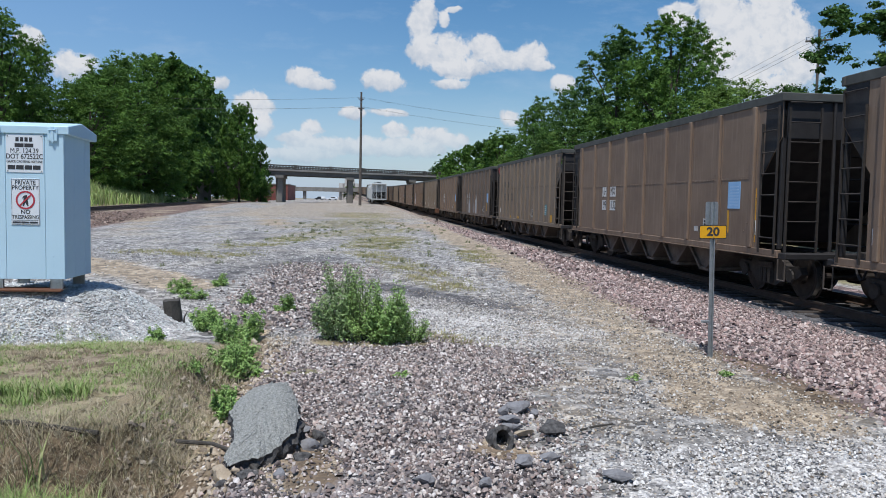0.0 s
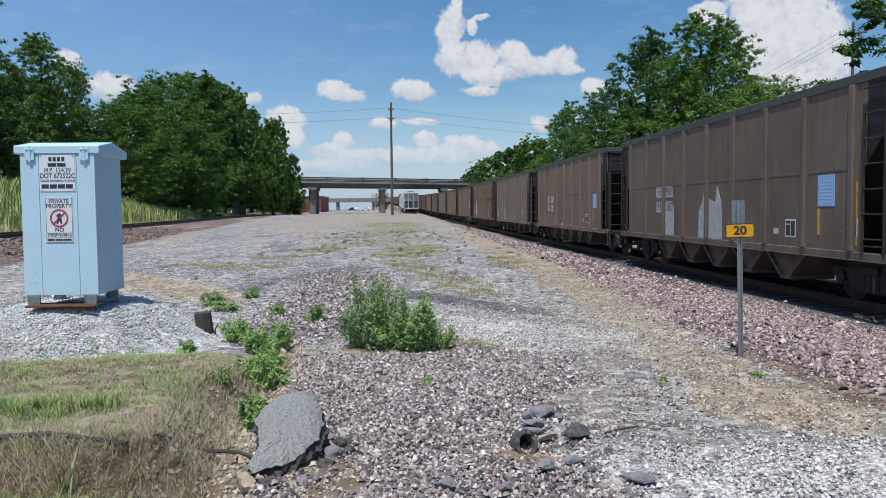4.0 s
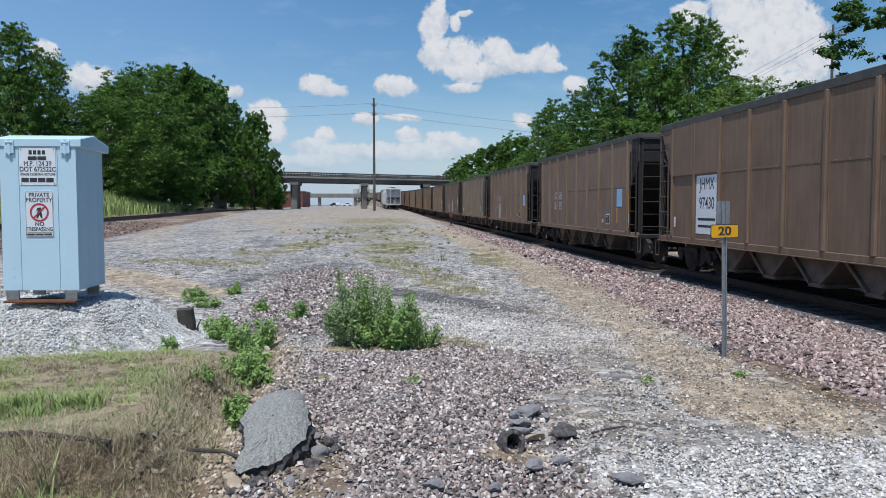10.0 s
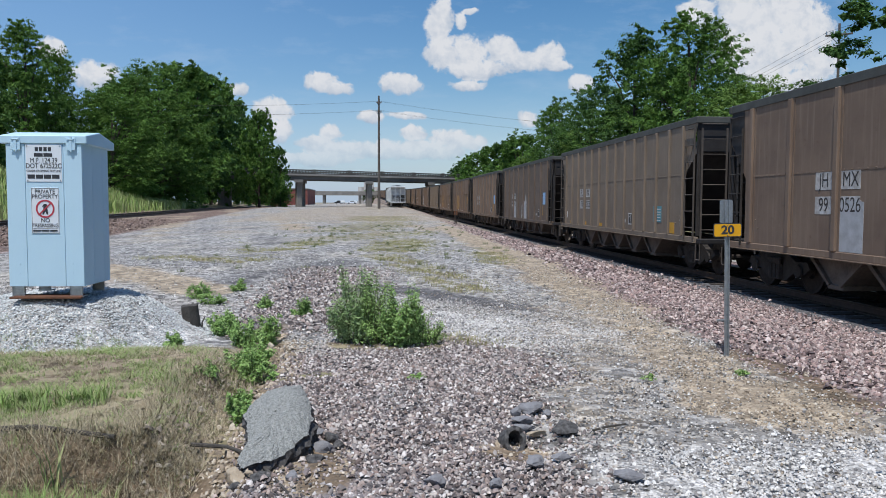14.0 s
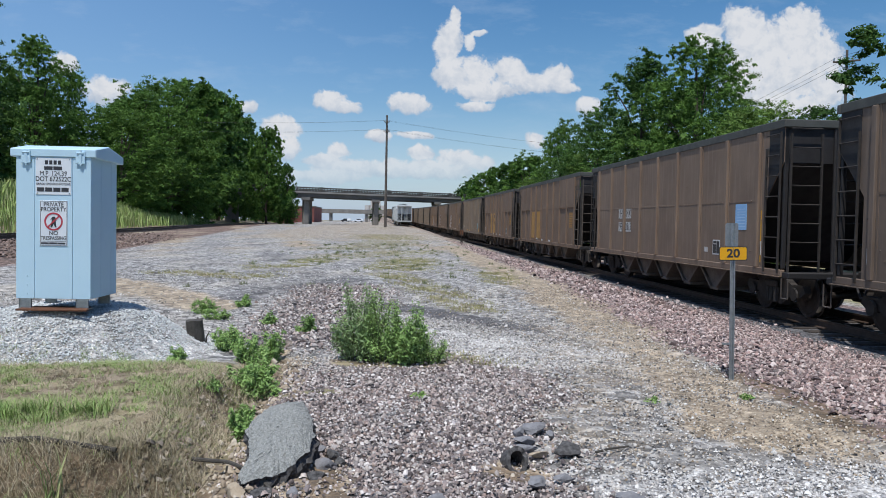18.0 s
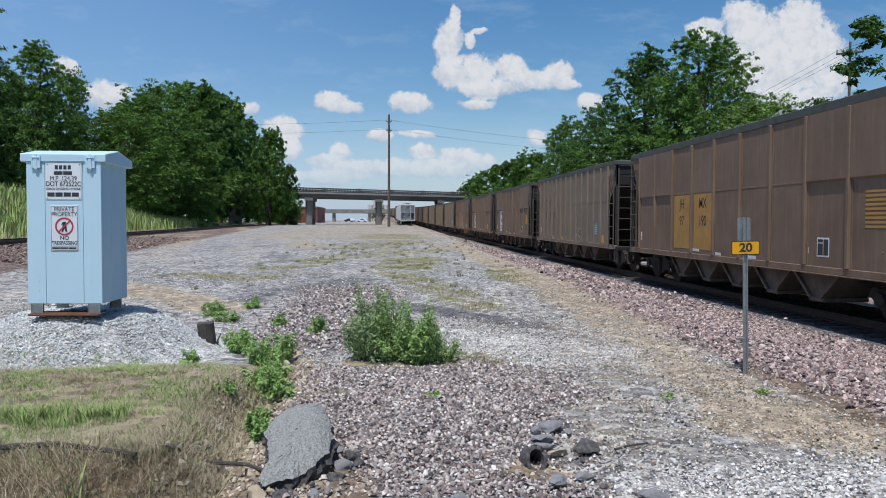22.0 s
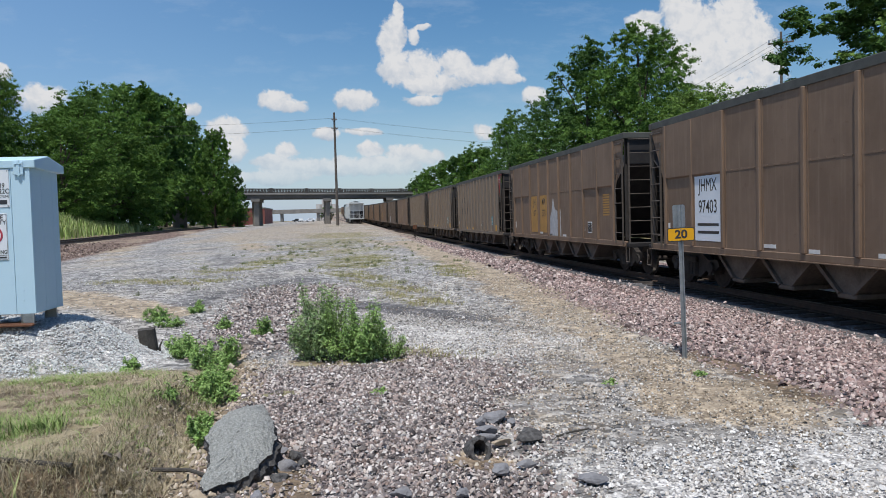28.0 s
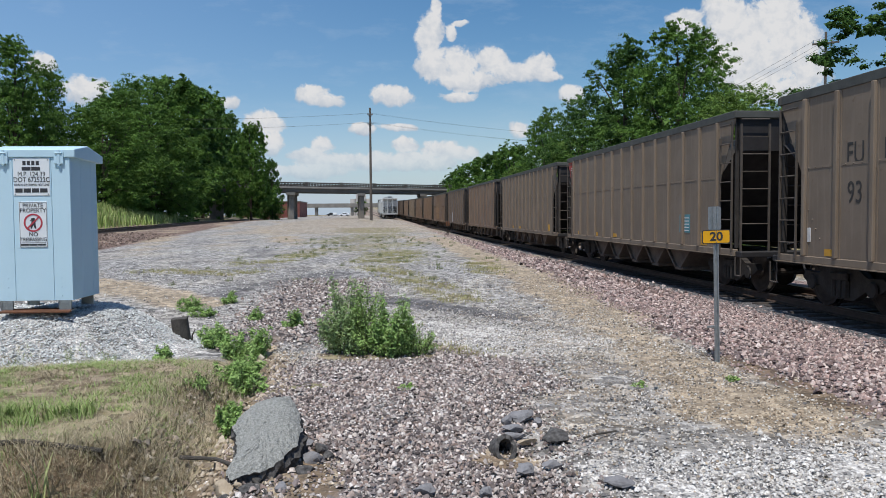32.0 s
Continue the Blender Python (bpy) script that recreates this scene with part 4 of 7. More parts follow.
def marks(car, kind, style, top, number):
    """Reporting marks and stencils on the near side; far end is +y, and the words run from there."""
    if style == "squares":
        for dz, word in ((0.0, top), (-0.44, number)):
            a, b = word[:2], word[2:6]
            for y, w in (((3.46, a), (2.68, b)) if kind == "wide" else ((3.84, a), (2.93, b))):
                panel(car, "stencil_patch", y - 0.27, y + 0.27, 2.08 + dz, 2.40 + dz, M_WHITE if number in ("991132", "991070") else M_STENCIL, "white painted patch", 0.004)
                letters("stencil_letters", w, 0.36, M_LETTER, car, on_side(y, 2.24 + dz, 0.006), "black stencilled letters", 0.85, 0.0)
    elif style == "dark":
        for y, w, z in ((4.85, top[:2], 2.75), (3.88, top[2:], 2.75), (4.85, number[:2], 2.1), (3.88, number[2:4], 2.1), (2.91, number[4:], 2.1)):
            letters("stencil_letters", w, 0.52, M_LETTER, car, on_side(y, z), "black stencilled letters", 0.8, 0.004)
    elif style == "plate":
        panel(car, "number_panel", 3.58, 4.82, 1.12, 2.55, M_SIGN, "white painted panel with black numerals", 0.005)
        letters("stencil_letters", top, 0.40, M_LETTER, car, on_side(4.20, 2.33, 0.007), wide=0.82, bold=0.0)
        letters("stencil_letters", number, 0.40, M_LETTER, car, on_side(4.20, 1.86, 0.007), wide=0.85, bold=0.004)
        for z in (1.45, 1.28):
            panel(car, "stencil_bar", 3.72, 4.68, z, z + 0.06, M_LETTER, out=0.007)
    elif style == "orange":
        for y, a, c in ((2.80, top[:2], number[:2]), (1.40, top[2:], number[2:])):
            panel(car, "number_panel", y - 0.56, y + 0.56, 1.10, 2.55, M_ORANGE, "faded orange panel with black numerals", 0.005)
            letters("stencil_letters", a, 0.38, M_LETTER, car, on_side(y, 2.30, 0.007), wide=0.85, bold=0.004)
            letters("stencil_letters", c, 0.38, M_LETTER, car, on_side(y, 1.84, 0.007), wide=0.85, bold=0.004)
    dy = 2.0 if kind == "ribbed" else 0.0
    panel(car, "data_box", -4.30 + dy, -3.90 + dy, 1.17, 1.53, M_WHITE, "small white outlined box", 0.004)
    panel(car, "data_box_field", -4.27 + dy, -4.12 + dy, 1.20, 1.50, M_LETTER, out=0.006)
    panel(car, "data_box_field", -4.10 + dy, -3.93 + dy, 1.20, 1.42, M_LETTER, out=0.006)
    panel(car, "data_box_field", -4.10 + dy, -3.93 + dy, 1.44, 1.50, M_LETTER, out=0.006)
    panel(car, "small_tag", -3.62 + dy, -3.42 + dy, 1.22, 1.34, M_STENCIL, out=0.004)
    for y, h in ((6.20, 0.26), (-6.22, 0.30)):
        panel(car, "tag", y - 0.09, y + 0.09, 1.25, 1.25 + h, M_WHITE, "small white tag", 0.01)


def extras(car, words):
    if "blue" in words:
        panel(car, "blue_panel", -5.62, -5.08, 1.78, 2.36, M_BLUE, "pale blue painted panel", 0.008)
        for i in range(7):
            panel(car, "panel_line", -5.56, -5.16, 1.85 + i * 0.065, 1.865 + i * 0.065, M_PALEBLUE, out=0.010)
        panel(car, "yellow_strip", -5.15, -5.08, 1.25, 1.74, M_YELLOW, "yellow reflective strip", 0.010)
        panel(car, "yellow_strip", -6.30, -6.22, 1.10, 2.2, M_YELLOW, "yellow reflective strip", 0.010)
    if "teal" in words:
        panel(car, "teal_panel", -4.78, -4.14, 1.30, 1.76, M_TEAL, "teal sticker with pale lines", 0.008)
        for i in range(5):
            panel(car, "panel_line", -4.73, -4.20, 1.34 + i * 0.08, 1.365 + i * 0.08, M_WHITE, out=0.010)
    if "yellowsq" in words:
        panel(car, "yellow_patch", -5.75, -5.25, 1.02, 1.32, M_YELLOW, "yellow reflective patch", 0.008)
        for y in (5.5, 3.3, 1.2):
            panel(car, "yellow_patch", y - 0.18, y + 0.18, 1.02, 1.14, M_YELLOW, "yellow reflective patch", 0.008)
    if "mesh" in words:
        for i in range(9):
            panel(car, "orange_bar", -5.9, -5.35, 1.72 + i * 0.075, 1.765 + i * 0.075, M_ORANGE, "faded orange stencilled bar", 0.006)
    if "ybox" in words:
        panel(car, "yellow_patch", -5.85, -5.40, 1.65, 2.20, M_YELLOW, "faded yellow painted patch", 0.008)
    if "orangestrips" in words:
        for y in (2.80, 1.40):
            panel(car, "orange_patch", y - 0.48, y + 0.48, 1.1, 2.5, M_ORANGE, "faded orange painted patch", 0.005)
    if "grey" in words:
        bm = bmesh.new()
        out = [(2.3, 1.0), (2.3, 1.85), (2.45, 1.9), (3.05, 1.88), (3.15, 1.5), (3.2, 1.0)]
        put_prism(bm, out, 0, -W - 0.006, -W)
        part("grey_patch", bm, M_GREY_SPRAY, car, "pale grey sprayed-over patch")
    if "drips" in words:
        bm = bmesh.new()
        out = [(-0.9, 1.0), (-0.85, 1.9), (-0.6, 2.3), (-0.5, 1.9), (-0.1, 2.0), (0.1, 2.4), (0.3, 1.9), (0.5, 1.7), (0.55, 1.0)]
        put_prism(bm, out, 0, -W - 0.006, -W)
        part("grey_patch", bm, M_GREY_SPRAY, car, "pale grey sprayed-over patch")
    if "redfar" in words or "rednear" in words:
        s = 1 if "redfar" in words else -1
        bm = bmesh.new()
        put_prism(bm, [(s * 6.40, TOP - 0.19), (s * (HALF - 0.01), TOP - 0.19), (s * (HALF - 0.01), TOP - 0.24), (s * 6.40, 2.62)], 0, -W - 0.006, -W)
        part("red_corner", bm, M_RED, car, "red painted corner")
        for i in range(3):
            panel(car, "stencil_bar", s * 6.62 - 0.12, s * 6.62 + 0.12, 3.42 + i * 0.08, 3.45 + i * 0.08, M_WHITE, out=0.009)
    if "white_spots" in words:
        for y, z in ((1.9, 1.05), (0.6, 1.0), (-1.2, 1.0)):
            panel(car, "white_spot", y - 0.3, y + 0.1, z, z + 0.07, M_WHITE, out=0.006)


# car by car, from the one just past the crossing: body kind, paint, marks, extras
CONSIST = {
    -2: ("wide", 0, ("squares", "JHMX", "991124"), "blue"), -1: ("wide", 0, ("squares", "JHMX", "991118"), "blue white_spots"),
    0: ("wide", 0, ("squares", "JHMX", "991132"), "blue"), 1: ("ribbed", 2, ("dark", "FURX", "930030"), "teal yellowsq redfar"),
    2: ("wide", 3, ("squares", "JHMX", "991080"), "blue grey drips"), 3: ("wide", 0, ("squares", "JHMX", "991070"), "blue white_spots"),
    4: ("ribbed", 2, ("squares", "FURX", "930043"), "teal grey redfar"), 5: ("ledge", 1, ("plate", "JHMX", "97430"), "mesh"),
    6: ("wide", 0, ("squares", "JHMX", "990526"), "blue"), 7: ("wide", 0, ("squares", "JHMX", "990526"), "blue grey"),
    8: ("ribbed", 2, ("squares", "FURX", "930528"), "teal yellowsq"), 9: ("wide", 3, ("squares", "JHMX", "990412"), "blue grey drips"),
    10: ("wide", 0, ("squares", "JHMX", "990315"), "blue"), 11: ("ledge", 1, ("none", "", ""), "orangestrips mesh white_spots"),
    12: ("ledge", 1, ("orange", "JHMX", "97190"), "mesh white_spots"), 13: ("ribbed", 2, ("dark", "C  X", "10 009"), "teal yellowsq redfar"),
    14: ("ledge", 1, ("plate", "JHMX", "97402"), "ybox white_spots"), 15: ("ledge", 1, ("plate", "JHMX", "97403"), "mesh white_spots"),
    16: ("ledge", 1, ("orange", "JHMX", "97373"), "drips mesh white_spots"), 17: ("ribbed", 2, ("dark", "FURX", "930195"), "teal yellowsq rednear"),
    18: ("ribbed", 2, ("none", "", ""), "teal yellowsq redfar"),
}
FAR_MIX = [("ledge", 1, ("none", "", ""), "mesh"), ("ribbed", 2, ("none", "", ""), "yellowsq"), ("wide", 0, ("none", "", ""), ""), ("wide", 3, ("none", "", ""), "grey"),
           ("ledge", 1, ("none", "", ""), "orangestrips"), ("ribbed", 1, ("none", "", ""), "white_spots")]
for k in range(19, 36):
    CONSIST[k] = FAR_MIX[k % len(FAR_MIX)]


def make_train():
    masters, cars = {}, {}
    words = {"wide": "wide side bays", "ribbed": "many narrow side ribs", "ledge": "inset lower end panels"}
    tone = ["brown", "reddish-brown", "grey-brown", "dark sooty brown"]
    for k, (kind, paint, mk, ex) in sorted(CONSIST.items()):
        if kind not in masters:
            masters[kind] = make_car(kind)
            car = masters[kind]
        else:
            src = masters[kind]
            car = copy_thing(src, pose(0, 0, 0))
        cars[k] = [car, paint, mk, ex, kind]
    for k, (car, paint, mk, ex, kind) in cars.items():
        for o in car.children:
            if o.type == "MESH" and o.data.materials and o.data.materials[0] == PAINTS[0]:
                o.material_slots[0].link = "OBJECT"
                o.material_slots[0].material = PAINTS[paint]
        if mk[0] != "none":
            marks(car, kind, *mk)
        extras(car, ex.split())
        note = {"squares": "white stencil patches", "dark": "dark stencilled lettering", "plate": "white number panel", "orange": "orange number panel", "none": "no lettering"}[mk[0]]
        tagged(car, f"{tone[paint]} hopper car, {words[kind]}, {note}", "hopper car", "coal train cars")
    return {k: v[0] for k, v in cars.items()}


TRAIN = make_train()

# how far the train has come, as seconds and metres; it runs evenly, slightly faster towards the end
FAR_END = [(0.0, 28.3), (2.0, 29.6), (6.0, 30.1), (9.0, 30.4), (12.5, 30.25), (19.0, 30.1), (23.0, 29.6), (28.5, 29.1), (32.0, 28.6)]
SPEED = 9.056


def train_shift(t):
    ts, rs = zip(*FAR_END)
    return float(np.interp(t, ts, rs)) - SPEED * t - HALF + 0.05


def car_pose(k, t):
    y = train_shift(t) + PITCH * k
    a, b = y - 5.95, y + 5.95
    yaw = math.degrees(math.atan2(-(track_x(b) - track_x(a)), 12.3))
    tilt = math.degrees(math.atan2(track_z(b) - track_z(a), 12.3))
    return pose((track_x(a) + track_x(b)) / 2, y, (track_z(a) + track_z(b)) / 2, tilt, 0, yaw)


# ---- instrument box on its mound ----
def make_instrument_box():
    root = tagged(new("instrument_box"), "pale blue steel railway instrument box on a gravel mound", "equipment box")
    w, d, h = 0.865, 0.80, 1.68
    root.matrix_basis = pose(-4.335, 9.375, 0.750, 0, 0, -1.6)
    # body of three front strips with open seams between them
    for a, b in ((0.0, 0.212), (0.216, 0.651), (0.655, w)):
        box("front_panel", a, 0.0, 0.0, b, 0.02, h, M_BOX, root, bevel=0.003)
    for a, b in ((0.022, 0.30), (0.304, 0.62), (0.624, d)):
        for x in (0.0, w - 0.02):
            box("side_panel", x, a, 0.0, x + 0.02, b, h, M_BOX, root, bevel=0.003)
    box("back_panel", 0.021, d - 0.02, 0.0, w - 0.021, d, h, M_BOX, root)
    box("inner_liner", 0.022, 0.022, 0.01, w - 0.022, d - 0.022, h - 0.01, M_BLACK, root)
    bm = bmesh.new()
    put_prism(bm, [(-0.015, h + 0.0), (-0.015, h + 0.095), (d * 0.48, h + 0.165), (d + 0.06, h + 0.075), (d + 0.06, h - 0.02)], 0, -0.065, w + 0.065)
    bmesh.ops.bevel(bm, geom=bm.edges[:], offset=0.008, segments=1, affect="EDGES")
    part("lid", bm, M_BOX, root, "pale blue pitched steel lid")
    for x in (0.12, 0.75):
        bm = bmesh.new()
        put_box(bm, x - 0.055, -0.024, h - 0.075, x + 0.055, -0.016, h + 0.075, 0.003)
        put_box(bm, x - 0.018, -0.031, h - 0.085, x + 0.018, -0.024, h + 0.09, 0.003)
        put_tube(bm, (x - 0.04, -0.029, h + 0.05), (x + 0.04, -0.029, h + 0.05), 0.008, None, 6)
        put_tube(bm, (x, -0.026, h - 0.10), (x + 0.02, -0.026, h - 0.07), 0.007, None, 6)
        part("latch", bm, M_BOX, root, "pale blue steel hasp latch")
    for x in (0.13, 0.74):
        bm = bmesh.new()
        for z in (0.06, 0.16, 0.27):
            put_tube(bm, (x, 0.0, z), (x, -0.006, z), 0.007, 0.005, 6)
        part("rivet_row", bm, M_BOX, root)
    for x, y in ((0.03, 0.0), (w - 0.17, 0.0), (0.03, d - 0.14), (w - 0.17, d - 0.14)):
        bm = bmesh.new()
        put_box(bm, x, y, -0.115, x + 0.14, y + 0.03, 0.0)
        put_box(bm, x, y, -0.115, x + 0.03, y + 0.14, 0.0)
        for i in range(3):
            for sx in (0.04, 0.085):
                put_box(bm, x + sx, y - 0.004, -0.095 + i * 0.032, x + sx + 0.035, y, -0.080 + i * 0.032)
        put_box(bm, x - 0.01, y - 0.01, -0.125, x + 0.15, y + 0.14, -0.113)
        part("foot", bm, M_GALV, root, "slotted galvanised foot")
    # white identification plate
    y = -0.006
    plate = box("identification_plate", 0.227, y, 1.235, 0.637, 0.0, 1.670, M_SIGN, root, "white plate with black lettering", bevel=0.002)

    def front(x, z, out=0.0075):
        return Matrix.Translation((x, -out, z)) @ Matrix.Rotation(math.pi / 2, 4, "X")

    def bars(parent, x0, x1, z, tall, n, mat=M_INK, gap=0.3, out=0.0085):
        pitch = (x1 - x0) / n
        for i in range(n):
            box("lettering_bar", x0 + i * pitch, -out, z - tall / 2, x0 + (i + 1 - gap) * pitch, -0.006, z + tall / 2, mat, parent)
    bars(plate, 0.335, 0.535, 1.615, 0.048, 4)
    bars(plate, 0.325, 0.540, 1.548, 0.042, 2, gap=0.08)
    letters("plate_lettering", "M.P. 124.39", 0.078, M_INK, plate, front(0.432, 1.483), wide=0.86, bold=0.0)
    letters("plate_lettering", "DOT 672522C", 0.080, M_INK, plate, front(0.432, 1.418), wide=0.84, bold=0.008)
    letters("plate_lettering", "GRADE CROSSING HOTLINE", 0.036, M_INK, plate, front(0.432, 1.360), wide=0.86, bold=0.004)
    bars(plate, 0.245, 0.620, 1.295, 0.048, 4, gap=0.12)
    for x in (0.245, 0.619):
        for z in (1.252, 1.653):
            bm = bmesh.new()
            put_tube(bm, (x, -0.006, z), (x, -0.011, z), 0.008, 0.006, 8)
            part("screw", bm, M_GALV, plate)
    # no-trespassing sign
    sign = box("warning_sign", 0.276, y, 0.628, 0.596, 0.0, 1.166, M_SIGN, root, "white private property no trespassing sign", bevel=0.002)
    for a, b, c, e in ((0.282, 0.590, 0.634, 0.637), (0.282, 0.590, 1.157, 1.160), (0.282, 0.285, 0.634, 1.160), (0.587, 0.590, 0.634, 1.160)):
        box("sign_border", a, -0.0085, c, b, -0.006, e, M_INK, sign)
    letters("sign_lettering", "PRIVATE", 0.068, M_INK, sign, front(0.436, 1.118), wide=0.92, bold=0.006)
    letters("sign_lettering", "PROPERTY", 0.068, M_INK, sign, front(0.436, 1.060), wide=0.92, bold=0.006)
    letters("sign_lettering", "NO", 0.066, M_INK, sign, front(0.436, 0.780))
    letters("sign_lettering", "TRESPASSING", 0.062, M_INK, sign, front(0.436, 0.720), wide=0.80, bold=0.006)
    box("sign_rule", 0.295, -0.0085, 0.683, 0.577, -0.006, 0.686, M_INK, sign)
    bars(sign, 0.292, 0.580, 0.660, 0.020, 3, gap=0.08)
    bm = bmesh.new()
    n = 36
    ring = []
    for i in range(n):
        a = 2 * math.pi * i / n
        ring.append([bm.verts.new((0.436 + r * math.cos(a), yy, 0.918 + r * math.sin(a))) for r, yy in ((0.088, -0.0095), (0.107, -0.0095), (0.107, -0.006), (0.088, -0.006))])
    for i in range(n):
        a, b = ring[i], ring[(i + 1) % n]
        for q in range(4):
            bm.faces.new((a[q], a[(q + 1) % 4], b[(q + 1) % 4], b[q]))
    bmesh.ops.recalc_face_normals(bm, faces=bm.faces)
    part("red_ring", bm, M_SIGNRED, sign, "red prohibition ring")
    bm = bmesh.new()
    put_box(bm, -0.095, -0.0105, -0.008, 0.095, -0.0088, 0.008)
    bm.transform(Matrix.Translation((0.436, 0, 0.918)) @ Matrix.Rotation(radians(-45), 4, "Y"))
    part("red_slash", bm, M_SIGNRED, sign)
    bm = bmesh.new()
    put_prism(bm, [(0.418, 0.850), (0.436, 0.890), (0.455, 0.850), (0.470, 0.850), (0.458, 0.940), (0.470, 0.925), (0.452, 0.975), (0.420, 0.972), (0.398, 0.935), (0.418, 0.945), (0.404, 0.850)], 1, -0.0086, -0.006)
    part("pictogram", bm, M_INK, sign, "plain black pictogram shape")
    # rusty plank that lies beneath
    pl = tagged(new("rusty_plank"), "rust-brown plank lying under the instrument box", "plank")
    pl.matrix_basis = pose(-3.90, 9.36, 0.615, 2, 0, -1.6)
    for i in range(3):
        box("board", -0.40 + 0.02 * i, -0.09 + i * 0.07, 0.0, 0.42 - 0.015 * i, -0.03 + i * 0.07, 0.022 + 0.004 * i, M_RUST, pl, bevel=0.004)


# ---- sign post ----
def make_sign_post():
    root = tagged(new("sign_post"), "galvanised post with a yellow number 20 plate in gravel", "sign")
    root.matrix_basis = Matrix.Translation((3.949, 8.3, 0.0)) @ Matrix.Rotation(radians(-1.2), 4, "Y")
    bm = bmesh.new()
    prof = [(-0.030, 0.0), (-0.018, 0.0), (-0.014, 0.022), (0.014, 0.022), (0.018, 0.0), (0.030, 0.0), (0.030, 0.004), (0.022, 0.004), (0.018, 0.027), (-0.018, 0.027), (-0.022, 0.004), (-0.030, 0.004)]
    put_prism(bm, prof, 2, -0.35, 1.80)
    part("post", bm, M_GALV, root, "grey galvanised channel post")
    plate = bmesh.new()

    def rounded(w, h, r, cz, y0, y1, bm2):
        pts = []
        for cx, cy, a0 in ((w / 2 - r, h / 2 - r, 0), (-w / 2 + r, h / 2 - r, 90), (-w / 2 + r, -h / 2 + r, 180), (w / 2 - r, -h / 2 + r, 270)):
            for k in range(4):
                a = radians(a0 + k * 30)
                pts.append((cx + r * math.cos(a), cz + cy + r * math.sin(a)))
        put_prism(bm2, pts, 1, y0, y1)
    rounded(0.330, 0.158, 0.022, 1.458, -0.008, -0.004, plate)
    p = part("number_plate", plate, M_INK, root, "yellow plate with a black border")
    face = bmesh.new()
    rounded(0.310, 0.138, 0.016, 1.458, -0.0095, -0.0078, face)
    part("yellow_face", face, M_SIGNYEL, p)
    letters("numerals", "20", 0.132, M_INK, p, Matrix.Translation((0, -0.0108, 1.458)) @ Matrix.Rotation(math.pi / 2, 4, "X"), "black numerals 20", wide=1.15, bold=0.03)
    for z in (1.515, 1.40):
        bm = bmesh.new()
        put_tube(bm, (0, -0.008, z), (0, -0.016, z), 0.007, 0.006, 6)
        part("bolt", bm, M_GALV, p)
    back = bmesh.new()
    rounded(0.150, 0.27, 0.025, 1.665, 0.030, 0.033, back)
    part("rear_plate", back, M_GALV, root, "bare aluminium back of a second plate")
    bm = bmesh.new()
    put_box(bm, -0.115, -0.004, 0.425, -0.02, 0.010, 0.452, 0.003)
    part("side_tab", bm, M_GALV, root)


# ---- stump, slab, rocks ----
def lumpy(name, loc, size, mat, seed, turn=0.0, label="", category="rock", flat=0.0, sub=3, rough=0.16):
    """A stone: a subdivided ball pressed into facets."""
    rnd = random.Random(seed)
    bm = bmesh.new()
    bmesh.ops.create_icosphere(bm, subdivisions=sub, radius=1.0)
    cuts = [Vector((rnd.uniform(-1, 1), rnd.uniform(-1, 1), rnd.uniform(-0.6, 1))).normalized() for _ in range(13)]
    lim = [rnd.uniform(0.42, 0.74) for _ in cuts]
    for v in bm.verts:
        for c, l in zip(cuts, lim):
            d = v.co.dot(c)
            if d > l:
                v.co -= c * (d - l)
        v.co *= 1 + rough * (noise.noise(v.co * 2.2 + Vector((seed, 0, 0)))) + 0.07 * noise.noise(v.co * 6.5 + Vector((0, seed, 0)))
        v.co.x *= size[0]
        v.co.y *= size[1]
        v.co.z *= size[2]
    ob = part(name, bm, mat)
    ob.matrix_basis = pose(*loc, flat, 0, turn)
    return tagged(ob, label, category) if label else ob


